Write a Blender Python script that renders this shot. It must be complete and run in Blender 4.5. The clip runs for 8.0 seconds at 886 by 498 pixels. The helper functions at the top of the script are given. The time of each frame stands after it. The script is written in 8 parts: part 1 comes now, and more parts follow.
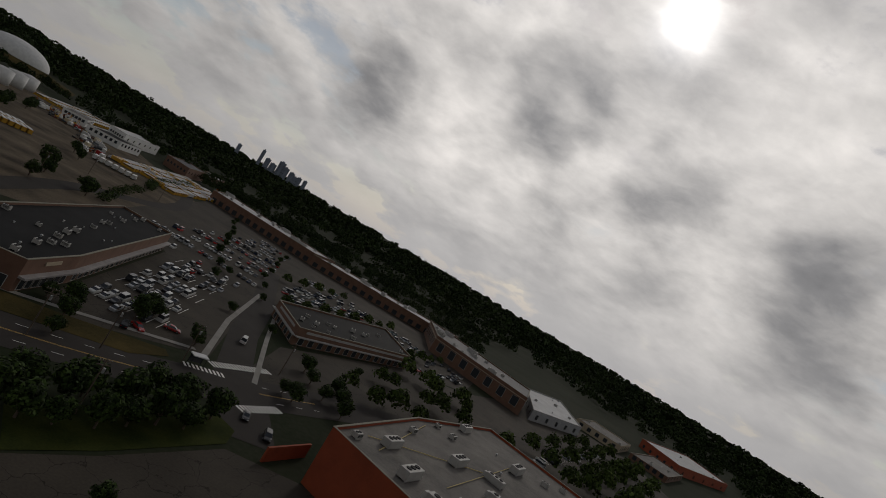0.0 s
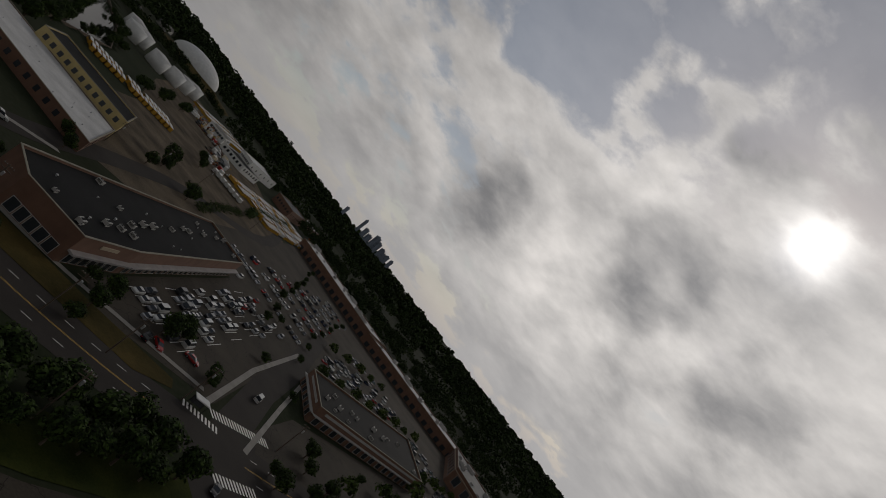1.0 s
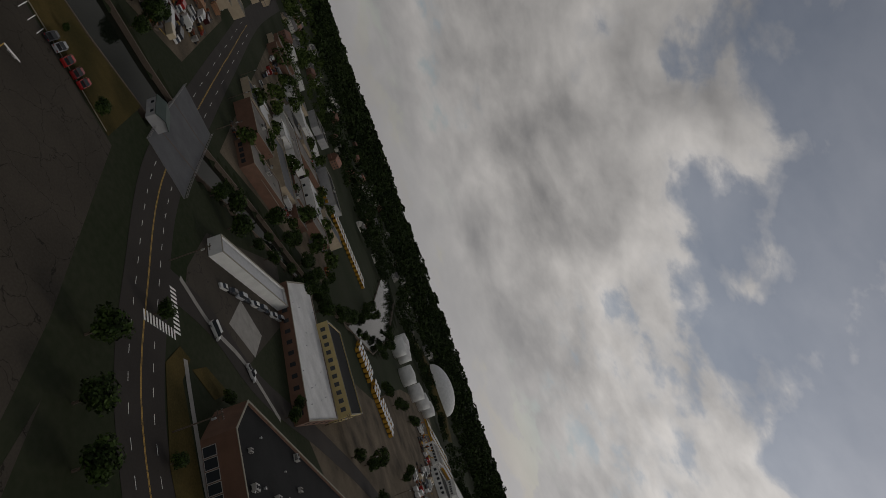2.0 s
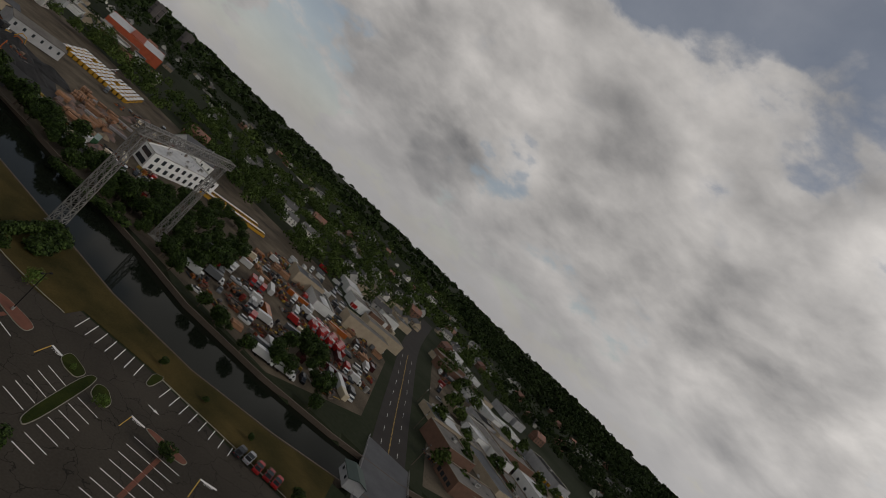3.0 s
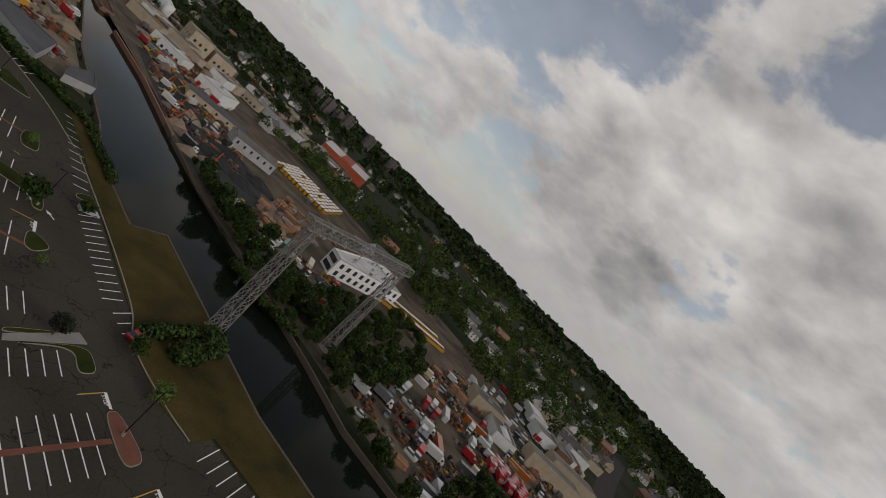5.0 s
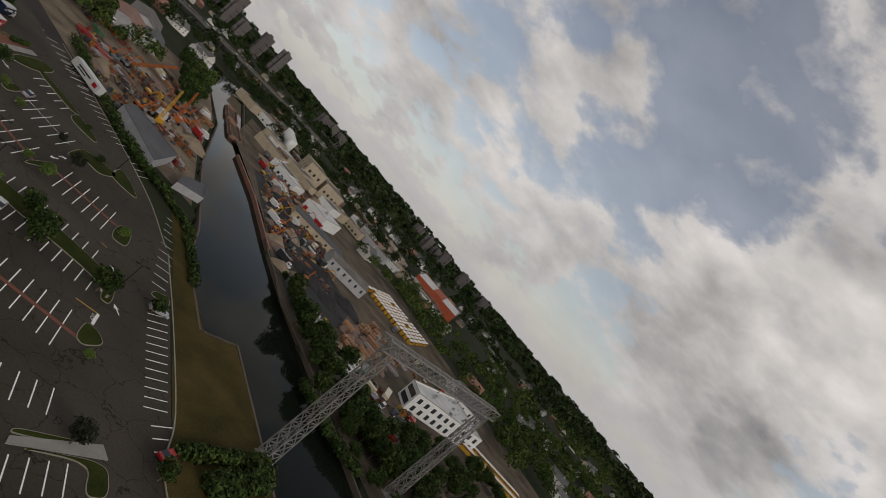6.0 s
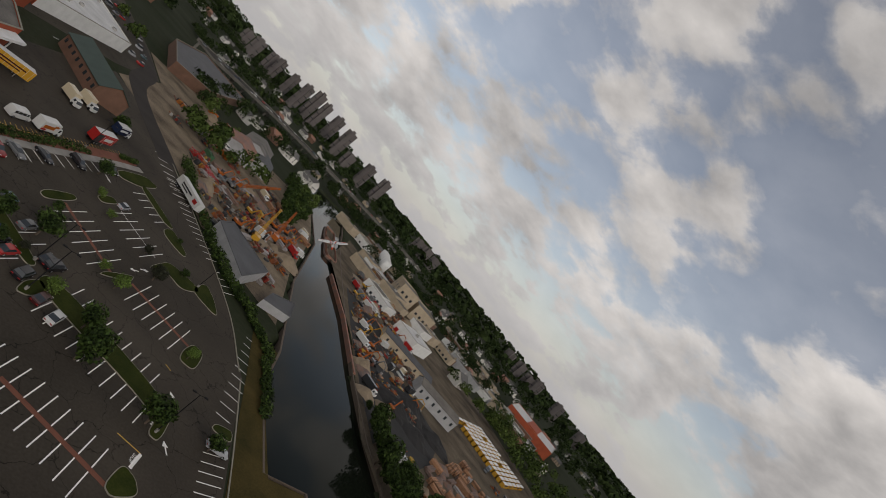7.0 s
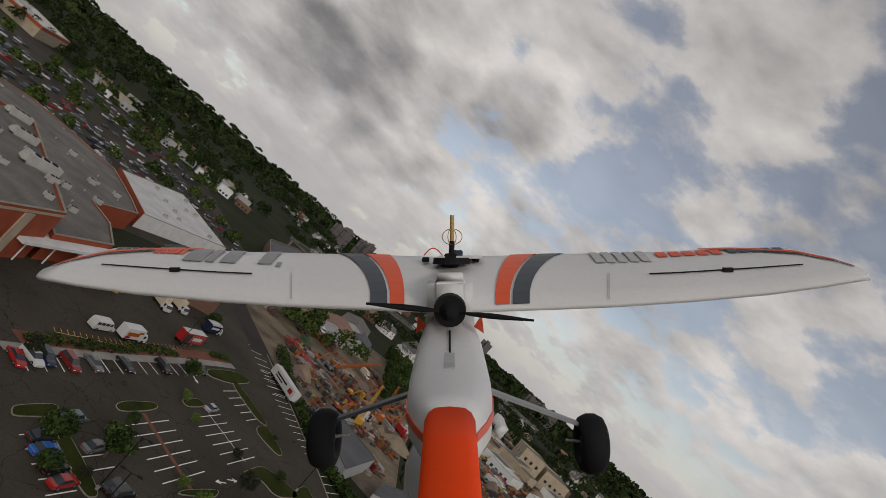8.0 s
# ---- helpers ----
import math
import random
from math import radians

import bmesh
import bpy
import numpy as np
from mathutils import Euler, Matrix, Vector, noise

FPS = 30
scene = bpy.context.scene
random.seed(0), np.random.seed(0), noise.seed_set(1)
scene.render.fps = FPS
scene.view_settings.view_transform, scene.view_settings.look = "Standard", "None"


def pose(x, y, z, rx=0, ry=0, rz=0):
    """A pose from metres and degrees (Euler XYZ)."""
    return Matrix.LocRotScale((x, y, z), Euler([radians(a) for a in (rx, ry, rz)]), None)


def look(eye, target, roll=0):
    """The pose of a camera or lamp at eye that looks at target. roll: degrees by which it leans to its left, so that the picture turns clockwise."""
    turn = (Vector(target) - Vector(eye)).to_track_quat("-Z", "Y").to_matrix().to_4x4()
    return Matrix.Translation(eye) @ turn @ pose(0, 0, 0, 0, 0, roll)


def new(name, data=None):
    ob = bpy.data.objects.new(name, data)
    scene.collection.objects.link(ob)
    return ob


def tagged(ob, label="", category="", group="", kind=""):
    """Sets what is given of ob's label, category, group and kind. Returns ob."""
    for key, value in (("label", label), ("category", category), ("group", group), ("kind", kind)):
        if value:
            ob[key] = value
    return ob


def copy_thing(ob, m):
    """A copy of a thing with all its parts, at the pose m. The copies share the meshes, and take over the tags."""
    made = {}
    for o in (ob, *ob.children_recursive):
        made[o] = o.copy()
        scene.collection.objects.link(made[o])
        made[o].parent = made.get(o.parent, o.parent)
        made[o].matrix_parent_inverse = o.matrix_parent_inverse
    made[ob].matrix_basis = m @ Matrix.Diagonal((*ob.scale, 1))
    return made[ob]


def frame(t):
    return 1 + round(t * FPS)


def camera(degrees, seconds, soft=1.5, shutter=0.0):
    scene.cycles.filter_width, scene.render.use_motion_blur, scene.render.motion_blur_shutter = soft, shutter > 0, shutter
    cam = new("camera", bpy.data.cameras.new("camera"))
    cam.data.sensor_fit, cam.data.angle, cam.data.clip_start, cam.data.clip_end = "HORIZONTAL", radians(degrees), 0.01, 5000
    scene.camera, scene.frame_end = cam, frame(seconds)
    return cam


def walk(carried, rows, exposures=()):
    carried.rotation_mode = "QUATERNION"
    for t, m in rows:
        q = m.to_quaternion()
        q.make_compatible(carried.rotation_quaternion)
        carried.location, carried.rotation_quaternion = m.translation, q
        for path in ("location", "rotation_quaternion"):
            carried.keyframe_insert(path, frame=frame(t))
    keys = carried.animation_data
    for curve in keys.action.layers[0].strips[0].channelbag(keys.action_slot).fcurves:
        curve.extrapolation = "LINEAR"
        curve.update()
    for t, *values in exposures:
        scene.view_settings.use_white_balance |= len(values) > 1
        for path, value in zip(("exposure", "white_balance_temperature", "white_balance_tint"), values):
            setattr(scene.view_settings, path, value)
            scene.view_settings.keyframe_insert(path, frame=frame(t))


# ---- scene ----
cam = camera(73.8, 8.0, soft=0.6)
PATH = [
    (0, 24.66, -28.09, 51.43, 92.11, -30.62, 8.41),
    (0.5, 22.77, -19.66, 51.88, 90.4, -29.78, 14.84),
    (1, 18.92, -12.57, 53.02, 98.57, -52.02, 15.18),
    (1.5, 18.2, -6.09, 54.72, 124.23, -78.46, 5.77),
    (1.7, 17.68, -3.94, 55.57, 106.67, -76.66, 32.32),
    (2, 16.23, -1.28, 56.95, 96.18, -70, 55.47),
    (2.25, 14.35, 0.37, 58.04, 94.28, -63.05, 67.93),
    (2.5, 11.94, 1.52, 58.97, 93.95, -55.83, 78.16),
    (2.8, 8.41, 2.24, 59.75, 93.38, -47.87, 87.37),
    (3, 5.68, 2.32, 60.01, 92.05, -43.74, 89.92),
    (3.5, -2.55, 0.95, 60.16, 89.99, -50.45, 96.53),
    (4, -11.77, -1.09, 59.97, 87.2, -43.79, 104.31),
    (4.5, -21.58, -4.02, 58.25, 86.36, -45.76, 110.12),
    (4.7, -25.37, -5.17, 57.62, 86.1, -44.49, 112.46),
    (5, -30.78, -6.66, 56.68, 85.85, -45.4, 114.62),
    (5.25, -35.04, -7.83, 55.91, 85.95, -47.38, 117.46),
    (5.5, -39.13, -9.15, 55.17, 86.52, -49.45, 121.59),
    (5.8, -43.85, -11.3, 54.35, 88.09, -50.7, 126.67),
    (6, -46.9, -13.29, 53.84, 89.74, -49.79, 127.71),
    (6.5, -54.32, -20.59, 52.77, 88.44, -48.25, 135.19),
    (7, -61.25, -29.23, 51.69, 91.15, -50.9, 141.4),
    (7.5, -67.21, -37.73, 50.36, 92.39, -45.21, 150.08),
    (8, -71.79, -46.89, 49.01, 96.23, -41.51, 155.67),
]
EXPOSURE = [(0, -1.12, 6750, 12), (1, -1.26, 6750, 12), (1.5, -1.32, 6750, 12), (1.8, -1.15, 6750, 12), (2.8, -0.62, 6750, 12), (4.5, -0.34, 6750, 12), (6, -0.14, 6800, 13), (8, -0.12, 6800, 13)]
walk(cam, [(t, pose(*row)) for t, *row in PATH], EXPOSURE)

# ---------------- sky and sun ----------------
SUN_AZ, SUN_EL = radians(0), radians(29.5)
SUN_DIR = Vector((-math.sin(SUN_AZ) * math.cos(SUN_EL), math.cos(SUN_AZ) * math.cos(SUN_EL), math.sin(SUN_EL)))


def build_world():
    w = bpy.data.worlds.new("sky")
    scene.world = w
    w.use_nodes = True
    nt = w.node_tree
    nt.nodes.clear()
    N = nt.nodes.new
    L = nt.links.new

    def math_(op, a, b=None, clamp=False):
        n = N("ShaderNodeMath")
        n.operation, n.use_clamp = op, clamp
        for i, v in enumerate((a, b)):
            if v is None:
                continue
            if isinstance(v, (int, float)):
                n.inputs[i].default_value = v
            else:
                L(v, n.inputs[i])
        return n.outputs[0]

    def ramp(fac, stops):
        n = N("ShaderNodeValToRGB")
        cr = n.color_ramp
        cr.elements[0].position, cr.elements[0].color = stops[0][0], (*stops[0][1], 1)
        cr.elements[1].position, cr.elements[1].color = stops[-1][0], (*stops[-1][1], 1)
        for p, c in stops[1:-1]:
            e = cr.elements.new(p)
            e.color = (*c, 1)
        L(fac, n.inputs[0])
        return n.outputs[0]

    def noise_(vec, scale, detail, rough, dist=0.0):
        n = N("ShaderNodeTexNoise")
        n.inputs["Scale"].default_value, n.inputs["Detail"].default_value = scale, detail
        n.inputs["Roughness"].default_value, n.inputs["Distortion"].default_value = rough, dist
        L(vec, n.inputs["Vector"])
        return n.outputs["Fac"]

    sky = N("ShaderNodeTexSky")
    sky.sky_type = "NISHITA"
    sky.sun_disc = False
    sky.sun_elevation, sky.sun_rotation = SUN_EL, -SUN_AZ
    sky.air_density, sky.dust_density = 1.0, 0.6
    tc = N("ShaderNodeTexCoord")
    way = tc.outputs["Generated"]

    def vec_(op, a, b, scale=None):
        n = N("ShaderNodeVectorMath")
        n.operation = op
        for i, v in enumerate((a, b)):
            if v is None:
                continue
            if isinstance(v, (tuple, Vector)):
                n.inputs[i].default_value = v
            else:
                L(v, n.inputs[i])
        if scale is not None:
            n.inputs["Scale"].default_value = scale
        return n.outputs["Value"] if op == "DOT_PRODUCT" else n.outputs[0]

    sep = N("ShaderNodeSeparateXYZ")
    L(way, sep.inputs[0])
    x, y, z = sep.outputs
    zc = math_("MAXIMUM", z, 0.0)
    # the cloud sheet lies level overhead, so it crowds together towards the horizon
    far = math_("ADD", zc, 0.42)
    comb = N("ShaderNodeCombineXYZ")
    L(math_("DIVIDE", x, far), comb.inputs[0])
    L(math_("DIVIDE", y, far), comb.inputs[1])
    L(math_("MULTIPLY", zc, 1.1), comb.inputs[2])
    p = comb.outputs[0]
    at_sun = Vector((SUN_DIR.x, SUN_DIR.y, 0)) / (SUN_DIR.z + 0.42)
    toward = vec_("SCALE", vec_("NORMALIZE", vec_("SUBTRACT", tuple(at_sun), p), None), None, 0.06)
    shifted = vec_("ADD", p, toward)
    ragged = N("ShaderNodeTexNoise")
    ragged.inputs["Scale"].default_value, ragged.inputs["Detail"].default_value = 3.4, 5
    L(p, ragged.inputs["Vector"])
    wander = vec_("ADD", way, vec_("SCALE", vec_("SUBTRACT", ragged.outputs["Color"], (0.5, 0.5, 0.5)), None, 0.22))

    def spots(rows):
        """A soft sum of round patches of sky: azimuth, elevation and reach in degrees."""
        total = None
        for az, el, reach in rows:
            ca, ce = radians(az), radians(el)
            d = vec_("DOT_PRODUCT", vec_("NORMALIZE", wander, None), (-math.sin(ca) * math.cos(ce), math.cos(ca) * math.cos(ce), math.sin(ce)))
            n = N("ShaderNodeMapRange")
            n.interpolation_type = "SMOOTHSTEP"
            n.inputs["From Min"].default_value, n.inputs["From Max"].default_value = math.cos(radians(reach * 1.45)), math.cos(radians(reach * 0.25))
            L(d, n.inputs["Value"])
            total = n.outputs[0] if total is None else math_("ADD", total, n.outputs[0])
        return math_("MINIMUM", total, 1.25)

    def density(v):
        return math_("ADD", math_("MULTIPLY", noise_(v, 2.5, 3, 0.5, 0.2), 0.44), math_("ADD", math_("MULTIPLY", noise_(v, 6.4, 7, 0.5, 0.2), 0.56), math_("MULTIPLY", noise_(v, 22.0, 4, 0.5, 0.2), 0.08)))
    d0, d1 = density(p), density(shifted)
    gaps = spots([(113, 6, 5), (97, 31, 4), (82, 35, 4), (125, 27, 9), (116, 25, 6), (135, 29, 7), (143, 14, 4), (150, 19, 4), (150, 26, 4), (164, 14, 4), (88, 38, 9), (71, 34, 7), (92, 11, 3), (48, 28, 7), (39, 24, 6), (55, 42, 10), (31, 35, 6), (30, 26, 6), (18, 28.5, 3), (8, 41, 9)])
    banks = spots([(-6, 12, 17), (14, 14, 9), (86, 19, 12), (104, 14, 8), (130, 21, 4), (148, 34, 6), (175, 14, 14), (62, 11, 12)])
    open_top = ramp(zc, [(0.62, (0, 0, 0)), (0.86, (1, 1, 1))])
    thick = spots([(7, 19.5, 4.5), (-7, 17.5, 4), (23, 11, 4), (9, 32, 3), (179, 10, 6), (163, 19, 4), (97, 9, 3), (-22, 12, 5)])
    lace = math_("MULTIPLY", math_("SUBTRACT", noise_(p, 9.0, 12, 0.62, 0.3), 0.5), 0.26)
    dens = math_("ADD", math_("ADD", math_("ADD", d0, lace), 0.045), math_("SUBTRACT", math_("MULTIPLY", banks, 0.12), math_("ADD", math_("MULTIPLY", gaps, 0.125), math_("MULTIPLY", open_top, 0.16))))
    cover = ramp(dens, [(0.47, (0.2, 0.2, 0.2)), (0.515, (0.42, 0.42, 0.42)), (0.565, (0.88, 0.88, 0.88)), (0.62, (1, 1, 1))])
    relief = math_("MULTIPLY", math_("SUBTRACT", d0, d1), 0.62)
    body = noise_(p, 3.0, 5, 0.5, 0.3)
    puff = math_("MULTIPLY", math_("SUBTRACT", noise_(p, 11.0, 8, 0.58, 0.3), 0.5), 0.24)
    shade = math_("MULTIPLY", math_("ADD", math_("ADD", math_("SUBTRACT", math_("MULTIPLY", d0, 0.62), relief), math_("MULTIPLY", body, 0.62)), math_("ADD", math_("ADD", puff, 0.075), math_("MULTIPLY", thick, 0.2))), 0.84)
    colour = ramp(shade, [(0.42, (0.90, 0.885, 0.865)), (0.56, (0.66, 0.655, 0.645)), (0.70, (0.44, 0.44, 0.44)), (0.84, (0.25, 0.255, 0.265)), (1.0, (0.15, 0.155, 0.165))])
    # light through thin cloud round the sun
    dot = N("ShaderNodeVectorMath")
    dot.operation = "DOT_PRODUCT"
    L(way, dot.inputs[0])
    dot.inputs[1].default_value = SUN_DIR
    d = math_("MAXIMUM", dot.outputs["Value"], 0.0)
    glow = math_("ADD", math_("MULTIPLY", math_("POWER", d, 900.0), 4.0), math_("ADD", math_("MULTIPLY", math_("POWER", d, 30.0), 0.2), math_("MULTIPLY", math_("POWER", d, 3.0), 1.45)))
    gain = math_("ADD", glow, 0.92)
    mul = N("ShaderNodeVectorMath")
    mul.operation = "SCALE"
    L(colour, mul.inputs[0])
    L(gain, mul.inputs["Scale"])
    # haze low over the land
    haze = ramp(zc, [(0.0, (0.95, 0.95, 0.95)), (0.08, (0.42, 0.42, 0.42)), (0.20, (0, 0, 0))])
    hz = N("ShaderNodeMix")
    hz.data_type = "RGBA"
    L(haze, hz.inputs["Factor"])
    L(mul.outputs[0], hz.inputs["A"])
    hzs = N("ShaderNodeVectorMath")
    hzs.operation = "SCALE"
    hzs.inputs[0].default_value = (0.47, 0.475, 0.485)
    L(math_("ADD", math_("MULTIPLY", math_("POWER", d, 2.0), 1.2), 1.0), hzs.inputs["Scale"])
    L(hzs.outputs[0], hz.inputs["B"])
    b1, b2, mix, out = N("ShaderNodeBackground"), N("ShaderNodeBackground"), N("ShaderNodeMixShader"), N("ShaderNodeOutputWorld")
    pale = N("ShaderNodeHueSaturation")
    pale.inputs["Saturation"].default_value = 0.76
    L(sky.outputs[0], pale.inputs["Color"])
    L(pale.outputs[0], b1.inputs[0])
    b1.inputs[1].default_value = 0.105
    L(hz.outputs["Result"], b2.inputs[0])
    b2.inputs[1].default_value = 1.0
    m = math_("MAXIMUM", cover, haze, True)
    L(m, mix.inputs[0])
    L(b1.outputs[0], mix.inputs[1])
    L(b2.outputs[0], mix.inputs[2])
    L(mix.outputs[0], out.inputs[0])


build_world()
sun = new("sun", bpy.data.lights.new("sun", "SUN"))
sun.data.energy, sun.data.angle, sun.data.color = 0.85, radians(10), (1.0, 0.95, 0.87)
sun.matrix_world = look((0, 0, 500), Vector((0, 0, 500)) - SUN_DIR)

# ---------------- materials ----------------


def material(name, colour, rough=0.8, vary=0.25, scale=0.6, fine=9.0, bump=0.15, metal=0.0, tint=None, spots=0.0, object_colour=False, island=0.0, randomness=0.0, cracks=0.0, spec=0.4):
    """A surface with broad stains, fine grain and a little relief; sizes in 1/metre."""
    m = bpy.data.materials.new(name)
    m.use_nodes = True
    nt = m.node_tree
    N, L = nt.nodes.new, nt.links.new
    b = nt.nodes["Principled BSDF"]
    b.inputs["Roughness"].default_value, b.inputs["Metallic"].default_value = rough, metal
    b.inputs["Specular IOR Level"].default_value = spec
    tc = N("ShaderNodeTexCoord")
    vec = tc.outputs["Object"]
    broad, grain = N("ShaderNodeTexNoise"), N("ShaderNodeTexNoise")
    for n, s, dt in ((broad, scale, 5), (grain, fine, 4)):
        n.inputs["Scale"].default_value, n.inputs["Detail"].default_value = s, dt
        L(vec, n.inputs["Vector"])
    add = N("ShaderNodeMath")
    add.operation = "MULTIPLY_ADD"
    L(broad.outputs["Fac"], add.inputs[0])
    add.inputs[1].default_value = 0.65
    half = N("ShaderNodeMath")
    half.operation = "MULTIPLY"
    half.inputs[1].default_value = 0.35
    L(grain.outputs["Fac"], half.inputs[0])
    L(half.outputs[0], add.inputs[2])
    ramp = N("ShaderNodeMapRange")
    ramp.inputs["From Min"].default_value, ramp.inputs["From Max"].default_value = 0.32, 0.68
    ramp.inputs["To Min"].default_value, ramp.inputs["To Max"].default_value = 0, 1
    L(add.outputs[0], ramp.inputs["Value"])
    mix = N("ShaderNodeMix")
    mix.data_type = "RGBA"
    second = tint or tuple(c * (1 - vary) for c in colour)
    first = tuple(min(1, c * (1 + vary * 0.6)) for c in colour)
    mix.inputs["A"].default_value, mix.inputs["B"].default_value = (*second, 1), (*first, 1)
    L(ramp.outputs[0], mix.inputs["Factor"])
    col = mix.outputs["Result"]
    if object_colour:
        info = N("ShaderNodeObjectInfo")
        mm = N("ShaderNodeMix")
        mm.data_type, mm.blend_type = "RGBA", "MULTIPLY"
        mm.inputs["Factor"].default_value = 1
        L(col, mm.inputs["A"])
        L(info.outputs["Color"], mm.inputs["B"])
        col = mm.outputs["Result"]
    if island or randomness:
        src = N("ShaderNodeNewGeometry").outputs["Random Per Island"] if island else N("ShaderNodeObjectInfo").outputs["Random"]
        k = island or randomness
        mr = N("ShaderNodeMapRange")
        mr.inputs["To Min"].default_value, mr.inputs["To Max"].default_value = 1 - k, 1 + k
        L(src, mr.inputs["Value"])
        sc = N("ShaderNodeVectorMath")
        sc.operation = "SCALE"
        L(col, sc.inputs[0])
        L(mr.outputs[0], sc.inputs["Scale"])
        col = sc.outputs[0]
    if cracks:
        warp = N("ShaderNodeTexNoise")
        warp.inputs["Scale"].default_value, warp.inputs["Detail"].default_value = 0.35, 4
        L(vec, warp.inputs["Vector"])
        wv = N("ShaderNodeVectorMath")
        wv.operation = "MULTIPLY_ADD"
        L(warp.outputs["Color"], wv.inputs[0])
        wv.inputs[1].default_value = (3.5, 3.5, 3.5)
        L(vec, wv.inputs[2])
        vo = N("ShaderNodeTexVoronoi")
        vo.feature = "DISTANCE_TO_EDGE"
        vo.inputs["Scale"].default_value = cracks
        L(wv.outputs[0], vo.inputs["Vector"])
        cr = N("ShaderNodeMapRange")
        cr.inputs["From Min"].default_value, cr.inputs["From Max"].default_value = 0.003, 0.011
        cr.inputs["To Min"].default_value, cr.inputs["To Max"].default_value = 0.38, 1
        L(vo.outputs["Distance"], cr.inputs["Value"])
        sc = N("ShaderNodeVectorMath")
        sc.operation = "SCALE"
        L(col, sc.inputs[0])
        L(cr.outputs[0], sc.inputs["Scale"])
        col = sc.outputs[0]
    L(col, b.inputs["Base Color"])
    if bump:
        bp = N("ShaderNodeBump")
        bp.inputs["Strength"].default_value, bp.inputs["Distance"].default_value = bump, 0.05
        L(add.outputs[0], bp.inputs["Height"])
        L(bp.outputs[0], b.inputs["Normal"])
    return m


